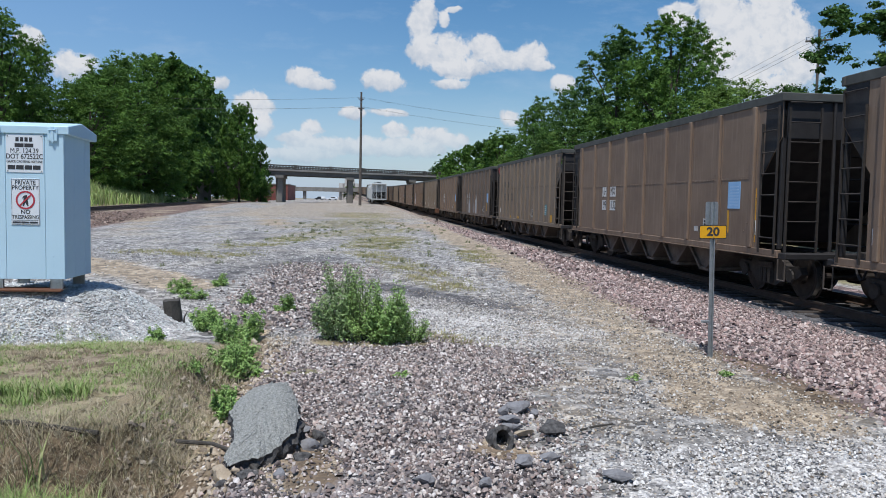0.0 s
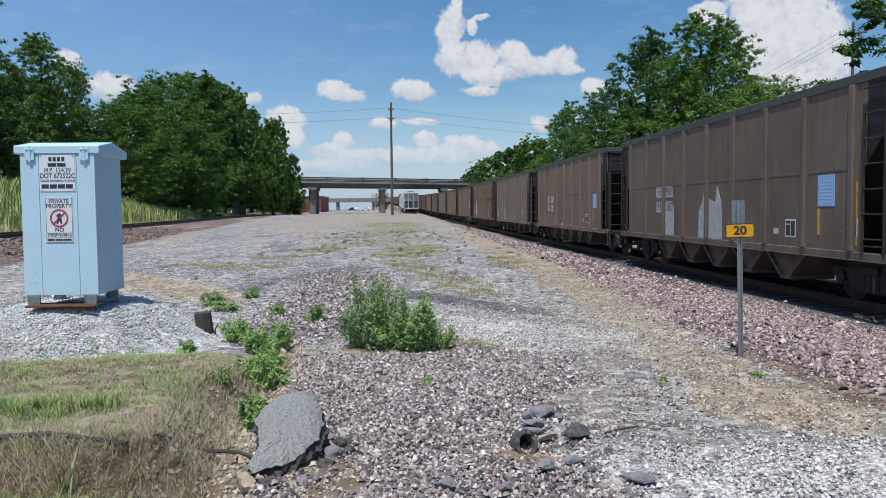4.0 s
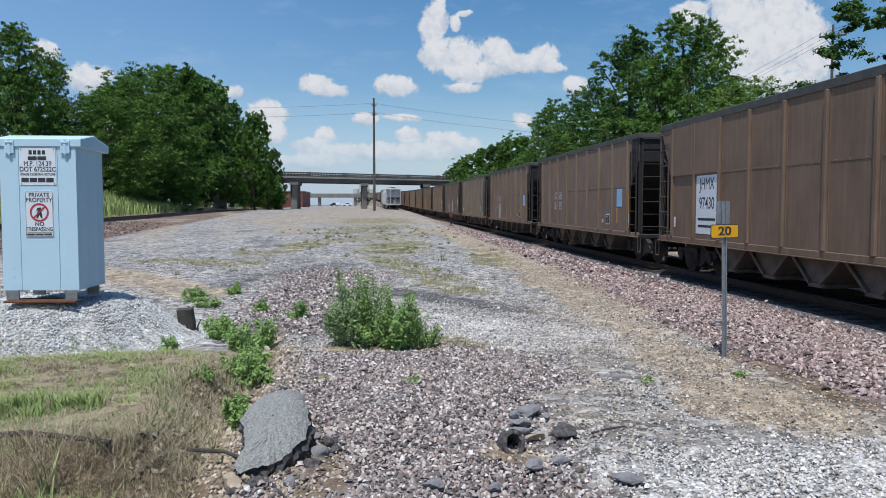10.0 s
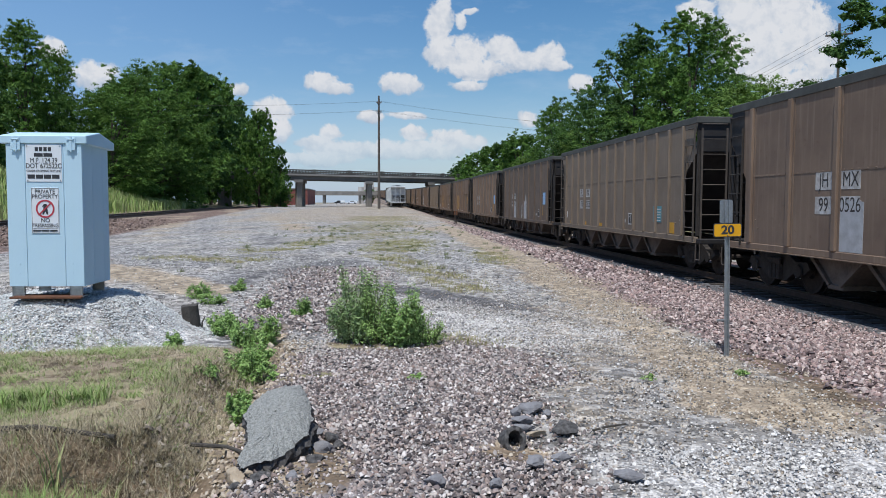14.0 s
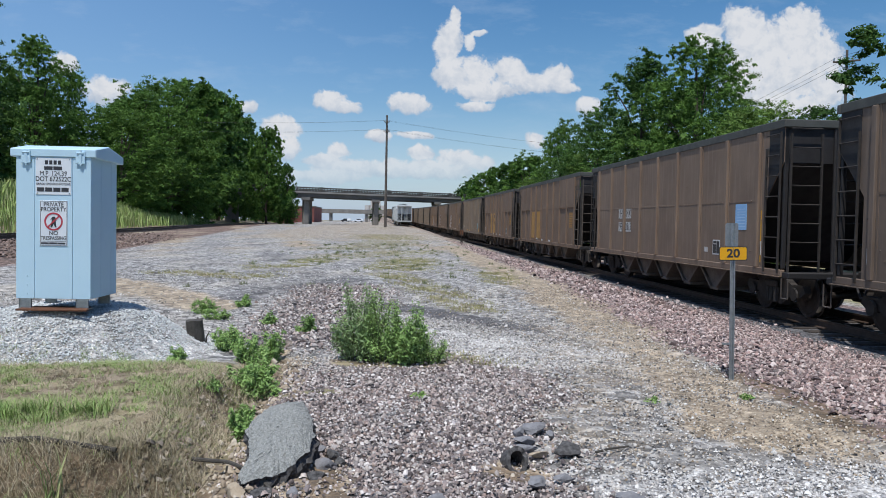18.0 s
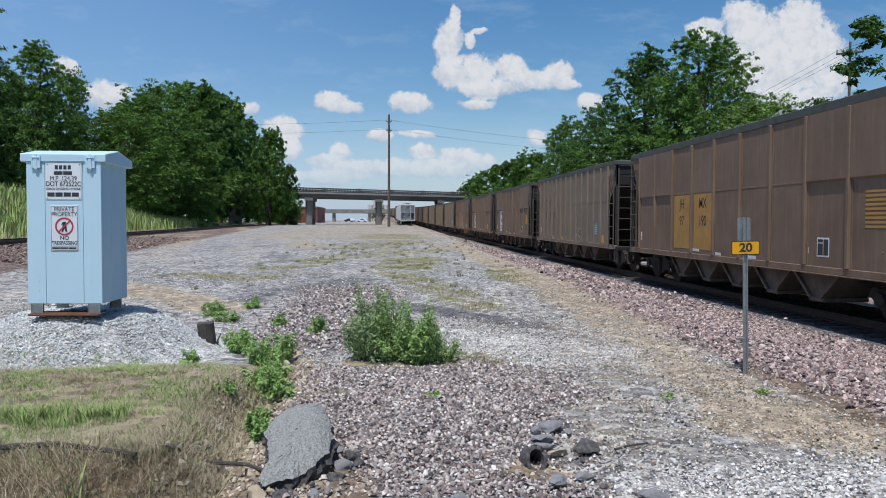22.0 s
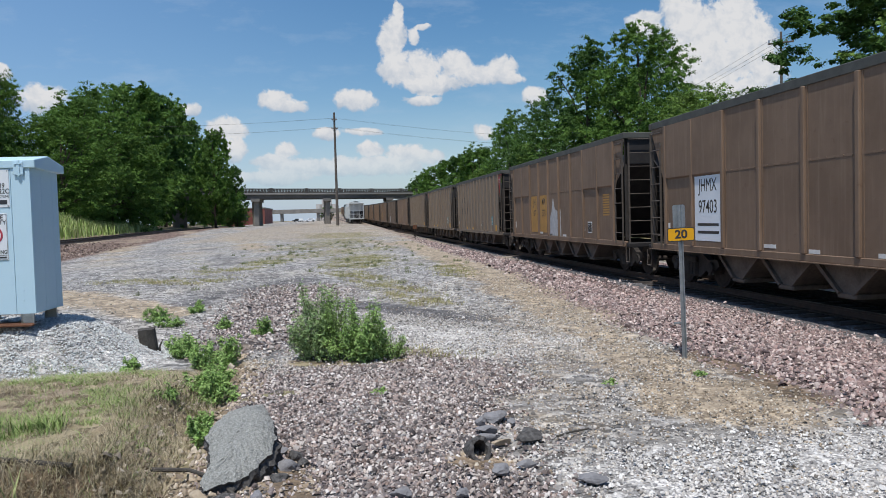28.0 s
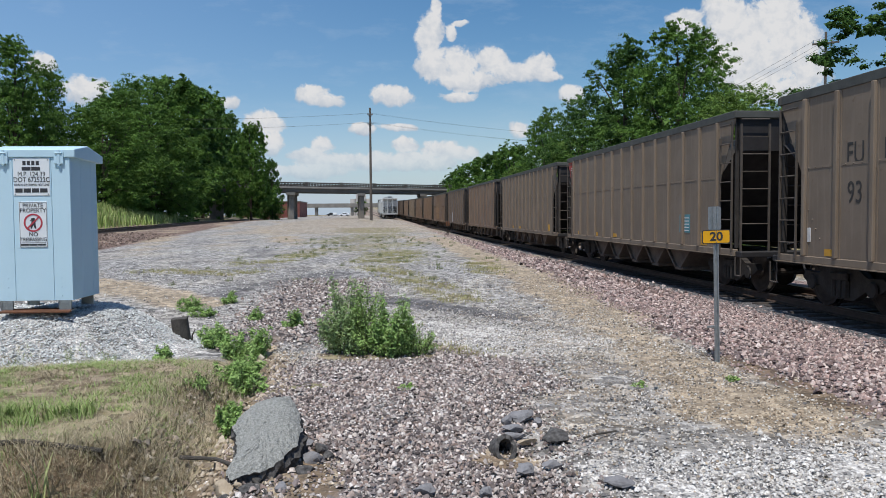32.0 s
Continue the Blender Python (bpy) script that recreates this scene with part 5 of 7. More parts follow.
def make_ground_pieces():
    # cut-off timber post
    st = tagged(new("timber_stump"), "weathered grey sawn-off timber post at the mound's foot", "stump")
    st.matrix_basis = pose(-2.47, 10.36, 0.06, 3, -6, 0)
    bm = bmesh.new()
    n = 18
    prev = None
    for j, z in enumerate((-0.2, 0.0, 0.12, 0.24, 0.325)):
        ring = []
        for i in range(n):
            a = 2 * math.pi * i / n
            r = 0.108 + 0.006 * noise.noise(Vector((math.cos(a) * 3, math.sin(a) * 3, z * 2))) + (0.004 if i % 3 else -0.004)
            ring.append(bm.verts.new((r * math.cos(a), r * math.sin(a), z + (0.008 * math.sin(3 * a) if j == 4 else 0))))
        if prev:
            for i in range(n):
                bm.faces.new((prev[i], prev[(i + 1) % n], ring[(i + 1) % n], ring[i]))
        prev = ring
    bm.faces.new(prev)
    part("trunk", bm, M_STUMP, st)
    bm = bmesh.new()
    put_tube(bm, (0.12, -0.02, -0.05), (0.14, -0.02, 0.08), 0.014, 0.010, 6)
    put_tube(bm, (0.14, -0.02, 0.08), (0.19, -0.02, 0.16), 0.010, 0.005, 6)
    part("splinter", bm, M_STUMP, st)
    # tilted slab of broken asphalt
    sl = tagged(new("asphalt_slab"), "tilted broken slab of grey asphalt half buried in gravel", "asphalt slab")
    sl.matrix_basis = pose(-0.70, 5.41, 0.20, 13.0, -3, 0)
    bm = bmesh.new()
    corners = [Vector(p) for p in ((-0.22, 0.30), (-0.13, 0.47), (0.0, 0.56), (0.12, 0.55), (0.17, 0.40), (0.22, 0.18), (0.25, 0.0), (0.23, -0.20), (0.14, -0.38), (0.02, -0.50), (-0.14, -0.60), (-0.20, -0.50), (-0.16, -0.28), (-0.20, -0.06), (-0.25, 0.12))]
    rim = []
    for a, c in zip(corners, corners[1:] + corners[:1]):
        for q in range(8):
            p = a.lerp(c, q / 8)
            rim.append(p * (1 + 0.05 * noise.noise(Vector((p.x * 22, p.y * 22, 1))) + 0.04 * noise.noise(Vector((p.x * 60, p.y * 60, 5)))))
    n, rings = len(rim), 26
    grid = []
    for j in range(rings):
        f = (j + 1) / rings
        ring = []
        for p in rim:
            x, y = p.x * f, p.y * f
            crease = max(0.0, 1 - abs(y - 0.9 * x - 0.22) / 0.05) * max(0.0, -x) * 0.05 + max(0.0, 1 - abs(y - 1.2 * x + 0.12) / 0.04) * max(0.0, -x - 0.05) * 0.05
            z = 0.085 * (1 - f ** 2.4) + 0.03 * noise.noise(Vector((x * 4, y * 4, 0))) + 0.006 * noise.noise(Vector((x * 16, y * 16, 2))) + 0.009 * noise.noise(Vector((x * 55, y * 55, 4))) - crease
            ring.append(bm.verts.new((x, y, z)))
        grid.append(ring)
    c = bm.verts.new((0, 0, 0.05 + 0.05 * noise.noise(Vector((0, 0, 0)))))
    for i in range(n):
        bm.faces.new((c, grid[0][i], grid[0][(i + 1) % n]))
    for a, b in zip(grid, grid[1:]):
        for i in range(n):
            bm.faces.new((a[i], b[i], b[(i + 1) % n], a[(i + 1) % n]))
    top_edge = [v.co.copy() for v in grid[-1]]
    part("top_surface", bm, M_ASPHALT, sl, "worn grey asphalt surface")
    bm = bmesh.new()
    lv = []
    for q, (dz, grow) in enumerate(((0.0, 1.0), (-0.03, 0.97), (-0.07, 1.03), (-0.12, 0.98), (-0.20, 1.06), (-0.5, 1.0))):
        lv.append([bm.verts.new((p.x * grow + (0.05 * noise.noise(p * 14 + Vector((q, 0, 0))) if q else 0), p.y * grow + (0.05 * noise.noise(p * 14 + Vector((0, q, 7))) if q else 0), p.z + dz)) for p in top_edge])
    for a, b in zip(lv, lv[1:]):
        for i in range(n):
            bm.faces.new((a[i], b[i], b[(i + 1) % n], a[(i + 1) % n]))
    bmesh.ops.recalc_face_normals(bm, faces=bm.faces)
    part("broken_edge", bm, M_ASPHALT_EDGE, sl, "dark broken asphalt edge")
    for k, (x, y, s) in enumerate(((-0.36, 5.30, 0.11), (-0.27, 5.36, 0.07), (-0.34, 5.52, 0.09), (-0.52, 4.78, 0.07), (-0.72, 4.74, 0.09), (-0.40, 5.08, 0.08), (-0.44, 5.65, 0.07), (-0.86, 4.72, 0.06))):
        lumpy("asphalt_fragment", (x, y, height(x, y) + s * 0.25), (s, s * 0.8, s * 0.55), M_ASPHALT_EDGE if k % 3 else M_ROCKGREY, 20 + k, 40 * k, "dark crumbled asphalt fragment beside the slab", "asphalt fragment")
    lumpy("limestone_rock", (-0.90, 4.86, 0.02), (0.085, 0.13, 0.07), M_ROCK, 3, 30, "tan angular limestone rock beside the slab")
    lumpy("limestone_rock", (-0.98, 7.85, 0.02), (0.09, 0.08, 0.05), M_ROCK, 5, 10, "small tan limestone rock at the runnel")
    # heap of rubble round a pipe end
    for x, y, sx, sy, sz, m, seed, t in ((1.27, 6.10, 0.14, 0.11, 0.06, M_ROCKGREY, 31, 10), (1.13, 6.02, 0.06, 0.06, 0.055, M_ROCKGREY, 32, 40), (1.13, 5.80, 0.10, 0.08, 0.045, M_ROCKGREY, 33, -10),
                                         (1.20, 5.60, 0.11, 0.045, 0.03, M_ROCK, 34, 8), (1.12, 5.68, 0.10, 0.05, 0.035, M_ROCKGREY, 35, -6), (1.04, 4.86, 0.12, 0.08, 0.04, M_ROCKGREY, 36, 20),
                                         (1.22, 4.92, 0.09, 0.04, 0.035, M_ROCKGREY, 37, 5), (1.36, 5.95, 0.08, 0.06, 0.04, M_ROCKGREY, 38, 60), (1.55, 4.55, 0.13, 0.09, 0.04, M_ROCKGREY, 39, 15), (0.35, 4.55, 0.08, 0.06, 0.04, M_ROCKGREY, 40, 0),
                                         (0.72, 4.48, 0.07, 0.06, 0.04, M_ROCKGREY, 41, 30)):
        lumpy("rubble_stone", (x, y, height(x, y) + sz * 0.35 + 0.035), (sx, sy, sz), m, seed, t, "grey flat broken stone in the rubble heap" if m is M_ROCKGREY else "tan flat broken stone in the rubble heap")
    lumpy("asphalt_fragment", (1.42, 5.62, height(1.42, 5.62) + 0.05), (0.15, 0.12, 0.055), M_ASPHALT_EDGE, 50, 20, "dark asphalt fragment in the rubble heap", "asphalt fragment")
    pipe = tagged(new("pipe_end"), "dark ragged pipe end sticking out of gravel", "pipe")
    pipe.matrix_basis = pose(0.985, 5.50, -0.02, 62, 12, 8)
    bm = bmesh.new()
    n = 16
    rows = []
    for r, z in ((0.085, -0.2), (0.085, 0.10), (0.058, 0.10), (0.055, -0.2)):
        rows.append([bm.verts.new((r * math.cos(2 * math.pi * i / n), 1.25 * r * math.sin(2 * math.pi * i / n), z + (0.03 * noise.noise(Vector((i * 0.7, r, 0))) if z > 0 else 0))) for i in range(n)])
    for a, b in zip(rows, rows[1:]):
        for i in range(n):
            bm.faces.new((a[i], a[(i + 1) % n], b[(i + 1) % n], b[i]))
    bmesh.ops.recalc_face_normals(bm, faces=bm.faces)
    part("pipe_wall", bm, M_ASPHALT_EDGE, pipe)
    # sticks
    for pts, r, lab in (([(-1.32, 5.50, 0.02), (-1.05, 5.40, 0.03), (-0.85, 5.15, 0.05), (-0.66, 4.80, 0.04), (-0.50, 4.45, 0.03), (-0.42, 4.2, 0.02)], 0.016, "dark crooked dead branch across the runnel"),
                        ([(1.62, 5.55, 0.045), (1.75, 5.62, 0.05), (1.92, 5.70, 0.045)], 0.010, "thin dark stick lying on gravel"), ([(-2.9, 5.30, 0.20), (-2.3, 5.32, 0.22), (-1.75, 5.22, 0.17)], 0.022, "grey dead branch on the grassy bank")):
        bm = bmesh.new()
        for i, (a, b) in enumerate(zip(pts, pts[1:])):
            put_tube(bm, a, b, r * (1 - 0.12 * i), r * (1 - 0.12 * (i + 1)), 7)
        tagged(part("dead_branch", bm, M_STUMP), lab, "branch")


# ---- small plants ----
def leaf_cloud(rnd, centres, spread, count, size, up=0.3, shell=False, slim=0.45):
    """Leaves as quads round the centres, their faces turned outwards and up; returns verts and quads."""
    c = np.array(centres)[rnd.integers(0, len(centres), count)]
    g = rnd.normal(0, 1, (count, 3))
    if shell:
        g /= np.linalg.norm(g, axis=1, keepdims=True) + 1e-9
        g[:, 2] = np.where(g[:, 2] < -0.25, -g[:, 2] * 0.6, g[:, 2])
        g *= rnd.uniform(0.72, 1.12, (count, 1))
    p = c + g * np.array(spread)
    nrm = g * (0.95 if shell else 0.45) + rnd.normal(0, 0.38 if shell else 0.45, (count, 3)) + np.array([0, 0, 0.35 + up])
    nrm /= np.linalg.norm(nrm, axis=1, keepdims=True) + 1e-9
    a = np.cross(nrm, rnd.normal(0, 1, (count, 3)))
    a /= np.linalg.norm(a, axis=1, keepdims=True) + 1e-9
    b = np.cross(nrm, a)
    s = size * rnd.uniform(0.6, 1.3, (count, 1))
    droop = nrm * s * 0.25
    v = np.stack([p - a * s - droop, p + b * s * slim, p + a * s - droop, p - b * s * slim], 1).reshape(-1, 3)
    f = np.arange(count * 4).reshape(-1, 4)
    return v, f


def leaf_tris(rnd, centre, spread, count, size):
    """Crown leaves: small triangles on a rough shell, their faces turned outwards and up."""
    g = rnd.normal(0, 1, (count, 3))
    g /= np.linalg.norm(g, axis=1, keepdims=True) + 1e-9
    g[:, 2] = np.where(g[:, 2] < -0.25, -g[:, 2] * 0.6, g[:, 2])
    g *= rnd.uniform(0.55, 1.12, (count, 1))
    p = np.array(centre) + g * np.array(spread)
    nrm = g * 0.95 + rnd.normal(0, 0.42, (count, 3)) + np.array([0, 0, 0.45])
    nrm /= np.linalg.norm(nrm, axis=1, keepdims=True) + 1e-9
    a = np.cross(nrm, rnd.normal(0, 1, (count, 3)))
    a /= np.linalg.norm(a, axis=1, keepdims=True) + 1e-9
    b = np.cross(nrm, a)
    k = size * rnd.uniform(0.6, 1.3, (count, 1))
    return np.stack([p - a * k - nrm * k * 0.2, p + a * k * 0.9 - b * k * 0.7, p + a * k * 0.6 + b * k * 0.9], 1).reshape(-1, 3)


def make_weed(name, x, y, tall, wide, seed, label, stems=14, leaves=500, leaf=0.03, mat=None):
    stems, leaves, leaf = int(stems * 1.6), int(leaves * 2.7), leaf * 0.55
    rnd = np.random.default_rng(seed)
    root = tagged(new(name), label, "weed")
    root.matrix_basis = pose(x, y, height(x, y) - 0.02)
    bm = bmesh.new()
    pts = []
    for i in range(stems):
        a = rnd.uniform(0, 2 * math.pi)
        r = wide * math.sqrt(rnd.uniform(0, 1)) * 0.6
        base = Vector((r * math.cos(a) * 0.6, r * math.sin(a) * 0.6, 0))
        h = tall * rnd.uniform(0.5, 1.05) * (1 - 0.55 * (r / wide) ** 2 / 0.36)
        lean = 0.25 + 0.75 * r / wide
        tip = base + Vector((math.cos(a) * wide * lean * 0.75, math.sin(a) * wide * lean * 0.75, h))
        mid = (base + tip) / 2 + Vector((rnd.normal(0, 0.03), rnd.normal(0, 0.03), 0.10 * h))
        put_tube(bm, base, mid, 0.006, 0.0045, 5)
        put_tube(bm, mid, tip, 0.0045, 0.002, 5)
        for f in np.linspace(0.18, 1.0, 10):
            p = base.lerp(mid, f * 2) if f < 0.5 else mid.lerp(tip, f * 2 - 1)
            pts.append(tuple(p))
            w = rnd.normal(0, 1, 3)
            out = Vector((w[0], w[1], abs(w[2]) * 0.8)) * (wide * 0.20 * (1.15 - f))
            if out.length > 0.02:
                put_tube(bm, p, p + out, 0.0025, 0.001, 4)
                pts.extend((tuple(p + out * 0.6), tuple(p + out)))
    tagged(part("stalk", bm, M_STEM, root), kind="stuff")
    v, f = leaf_cloud(rnd, pts, (wide * 0.085, wide * 0.085, tall * 0.035), leaves, leaf * 1.55, 0.6, slim=0.32)
    v[:, 2] = np.maximum(v[:, 2], 0.005)
    o = part_of("foliage", fast_mesh("foliage", v, f), mat or M_WEED, root)
    tagged(o, kind="stuff")
    return root


def blades(name, xs, ys, rnd, tall, wide, mat, label, lean=0.5, rise=None):
    """Grass: thin bent blades, each of two faces."""
    n = len(xs)
    zs = land(xs, ys) if rise is None else rise
    a = rnd.uniform(0, 2 * np.pi, n)
    h = tall * rnd.uniform(0.5, 1.3, n)
    ln = lean * rnd.uniform(0.2, 1.4, n) * h
    d = np.stack([np.cos(a), np.sin(a), np.zeros(n)], -1)
    s = np.stack([-np.sin(a), np.cos(a), np.zeros(n)], -1) * (wide * rnd.uniform(0.6, 1.3, n))[:, None]
    b = np.stack([xs, ys, zs - 0.01], -1)
    m = b + d * (ln * 0.35)[:, None] + np.array([0, 0, 1]) * (h * 0.6)[:, None]
    t = b + d * ln[:, None] + np.array([0, 0, 1]) * h[:, None]
    v = np.stack([b - s, b + s, m + s * 0.7, m - s * 0.7, t], 1).reshape(-1, 3)
    k = np.arange(n)[:, None] * 5
    f = np.concatenate([k + np.array([0, 1, 2]), k + np.array([0, 2, 3]), k + np.array([3, 2, 4])])
    ob = part_of(name, fast_mesh(name, v, f), mat)
    return tagged(ob, label, "grass", kind="stuff")


def pick(rnd, n, x0, x1, y0, y1, keep):
    x, y = rnd.uniform(x0, x1, n), rnd.uniform(y0, y1, n)
    w = np.clip(keep(x, y), 0, 1) > rnd.uniform(0, 1, n)
    return x[w], y[w]


def tufts(rnd, x, y, k, r):
    """Spread k blades round each tuft's middle."""
    n = len(x)
    a, q = rnd.uniform(0, 2 * np.pi, n * k), r * np.sqrt(rnd.uniform(0, 1, n * k))
    return np.repeat(x, k) + q * np.cos(a), np.repeat(y, k) + q * np.sin(a)


def make_small_plants():
    rnd = np.random.default_rng(7)
    make_weed("weed_clump", -0.30, 9.45, 1.05, 0.34, 1, "tall grey-green weed clump standing in pink gravel", 20, 1800, 0.030, M_WEED_GREY)
    make_weed("weed_clump", -0.02, 9.32, 0.92, 0.34, 2, "bright green feathery weed clump in pink gravel", 24, 1500, 0.024)
    make_weed("weed_clump", 0.30, 9.15, 0.80, 0.34, 3, "dense dark green weed clump in pink gravel", 24, 1900, 0.030)
    make_weed("weed_clump", 0.60, 9.30, 0.42, 0.28, 4, "low yellow-green weed clump beside taller weeds", 16, 500, 0.022)
    small = "small leafy green weed at the gravel's edge"
    for i, (x, y, h, w, n) in enumerate(((-3.06, 13.32, 0.34, 0.24, 500), (-2.54, 14.13, 0.30, 0.20, 300), (-1.15, 11.47, 0.36, 0.17, 420), (-1.95, 10.0, 0.42, 0.22, 420), (-2.15, 10.6, 0.35, 0.22, 300), (-1.42, 9.75, 0.50, 0.26, 700),
                                         (-1.60, 9.25, 0.42, 0.24, 500), (-1.32, 8.35, 0.48, 0.26, 700), (-1.22, 7.75, 0.42, 0.24, 600), (-1.45, 7.9, 0.30, 0.2, 300), (-1.12, 6.35, 0.32, 0.17, 420), (-1.18, 6.9, 0.22, 0.15, 260), (-2.40, 9.18, 0.22, 0.14, 240), (0.37, 7.42, 0.10, 0.10, 110),
                                         (-1.8, 12.2, 0.25, 0.18, 240), (-1.6, 7.2, 0.16, 0.12, 130), (-2.7, 12.7, 0.22, 0.25, 260), (4.45, 4.7, 0.14, 0.12, 140), (2.65, 7.25, 0.09, 0.09, 80), (3.7, 7.4, 0.08, 0.08, 60))):
        make_weed("roadside_weed", x, y, h, w, 30 + i, small if h > 0.2 else "tiny green weed sprouting from gravel", 9, n, 0.030)

    # bank: straw, fresh green tufts
    def bank(x, y):
        return sm(-1.15, -1.6, x) * sm(9.3, 8.5, y) * sm(4.9, 5.4, y) * (0.35 + 0.65 * (bumps(x, y, 2.0) > -0.2))
    x, y = tufts(rnd, *pick(rnd, 5200, -5.2, -1.1, 4.8, 9.2, bank), 11, 0.06)
    blades("dry_grass", x, y, rnd, 0.045, 0.0021, M_STRAW, "dry straw-coloured grass on the bank", 1.9)
    x, y = tufts(rnd, *pick(rnd, 6400, -5.2, -1.1, 4.9, 9.2, lambda a, b: bank(a, b) * (0.12 + 0.88 * sm(-0.25, 0.45, bumps(a, b, 1.6, 2.0)))), 16, 0.055)
    blades("green_grass", x, y, rnd, 0.048, 0.0026, M_GRASS, "short green grass patches on the bank", 1.3)
    x, y = tufts(rnd, *pick(rnd, 260, -3.6, -1.9, 5.4, 6.8, lambda a, b: sm(1.05, 0.2, np.hypot((a + 2.72) / 0.66, (b - 6.15) / 0.40) + 0.3 * bumps(a, b, 4.0))), 34, 0.07)
    blades("grass_tussock", x, y, rnd, 0.13, 0.0034, M_GRASS, "lush bright green grass tussock on the bank", 1.2)
    x, y = pick(rnd, 13000, -3.4, -1.4, 3.9, 4.75, lambda a, b: sm(-1.5, -2.0, a))
    blades("verge_grass", x, y, rnd, 0.19, 0.0028, M_GRASS, "tall pale green grass at the verge", 0.7)
    x, y = pick(rnd, 9, -2.08, -1.98, 4.85, 4.95, lambda a, b: a * 0 + 1.0)
    blades("broad_blades", x, y, rnd, 0.28, 0.011, M_GRASS, "broad light green blades at the cut bank", 0.35)
    # hanging roots on the cut edge
    x, y = pick(rnd, 9000, -4.5, -1.2, 4.85, 5.6, lambda a, b: sm(5.5, 5.2, b))
    blades("dead_roots", x, y, rnd, 0.13, 0.0022, M_STRAW, "tangle of dead grey roots along the cut bank", 1.6)
    x, y = pick(rnd, 6000, -1.95, -1.2, 5.2, 8.0, lambda a, b: sm(0.4, 0.15, np.abs(a + 1.5 + 0.1 * np.sin(b * 3))))
    blades("dead_roots", x, y, rnd, 0.10, 0.0022, M_STRAW, "dead grass along the runnel's edge", 1.5)

    # dark little tufts dotted over the yard
    x, y = tufts(rnd, *pick(rnd, 300, -5, 4.2, 17, 48, lambda a, b: 0.35 + 0.65 * growth(a, b)), 26, 0.09)
    blades("yard_tufts", x, y, rnd, 0.10, 0.006, M_TUFT, "small dark green tufts dotted over the gravel yard", 0.8)
    # thin yellow-green growth in the yard
    x, y = pick(rnd, 90000, -7, 4.5, 8.8, 75, growth)
    x2, y2 = pick(rnd, 100000, -7, 4.5, 8.8, 30, growth)
    x, y = np.concatenate([x, x2]), np.concatenate([y, y2])
    blades("yard_weeds", x, y, rnd, 0.055, 0.0055, island("yard_weed_blade", [(0.28, 0.28, 0.11), (0.37, 0.35, 0.15), (0.21, 0.23, 0.085), (0.42, 0.37, 0.20)]), "thin yellow-green weeds growing through gravel", 0.8)
    # tall grass on the rise behind the second line
    sxs = np.vectorize(siding_x)
    x, y = pick(rnd, 42000, -42, -17, 30, 125, lambda a, b: sm(2.8, 4.0, sxs(b) - a) * sm(15, 9, sxs(b) - a))
    blades("meadow_grass", x, y, rnd, 1.0, 0.045, island("meadow_blade", [(0.22, 0.34, 0.08), (0.31, 0.42, 0.13), (0.40, 0.44, 0.20), (0.25, 0.36, 0.09)]), "tall sunny meadow grass on the rise", 0.4)


# ---- gravel ----
def make_stones(name, x, y, size, rnd, mat, label, flat=1.0):
    """Angular stones, each a six-sided crushed lump with a broken top facet, joined in one mesh."""
    ring = [(math.cos(a), 0.8 * math.sin(a), -0.35) for a in np.arange(6) * math.pi / 3]
    top = [(0.55 * math.cos(a), 0.45 * math.sin(a), 0.62) for a in (0.5, 2.6, 4.7)]
    bv = np.array(ring + top)
    bf = np.array([(0, 1, 6), (1, 7, 6), (1, 2, 7), (2, 3, 7), (3, 8, 7), (3, 4, 8), (4, 5, 8), (5, 6, 8), (5, 0, 6), (6, 7, 8)])
    n = len(x)
    kinds = []
    for i in range(24):
        v = (bv * rnd.uniform(0.72, 1.18, (len(bv), 1)) + rnd.normal(0, 0.15, bv.shape)) * np.array([rnd.uniform(0.9, 1.35), rnd.uniform(0.8, 1.1), rnd.uniform(0.75, 1.2) * flat])
        kinds.append(v)
    kinds = np.array(kinds)
    s = size * np.exp(rnd.normal(0, 0.30, n))
    v = kinds[rnd.integers(0, 24, n)] * s[:, None, None]
    a, b = rnd.uniform(0, 2 * np.pi, n), rnd.normal(0, 0.55, n)
    ca, sa, cb, sb = np.cos(a)[:, None], np.sin(a)[:, None], np.cos(b)[:, None], np.sin(b)[:, None]
    X, Y, Z = v[..., 0], v[..., 1] * cb - v[..., 2] * sb, v[..., 1] * sb + v[..., 2] * cb
    X, Y = X * ca - Y * sa, X * sa + Y * ca
    z = land(x, y) + s * 0.30 + np.abs(rnd.normal(0, 0.6, n)) * s
    v = np.stack([X + x[:, None], Y + y[:, None], Z + z[:, None]], -1).reshape(-1, 3)
    f = (np.arange(n)[:, None, None] * len(bv) + bf[None]).reshape(-1, 3)
    ob = part_of(name, fast_mesh(name, v, f), mat)
    return tagged(ob, label, "gravel", kind="stuff")


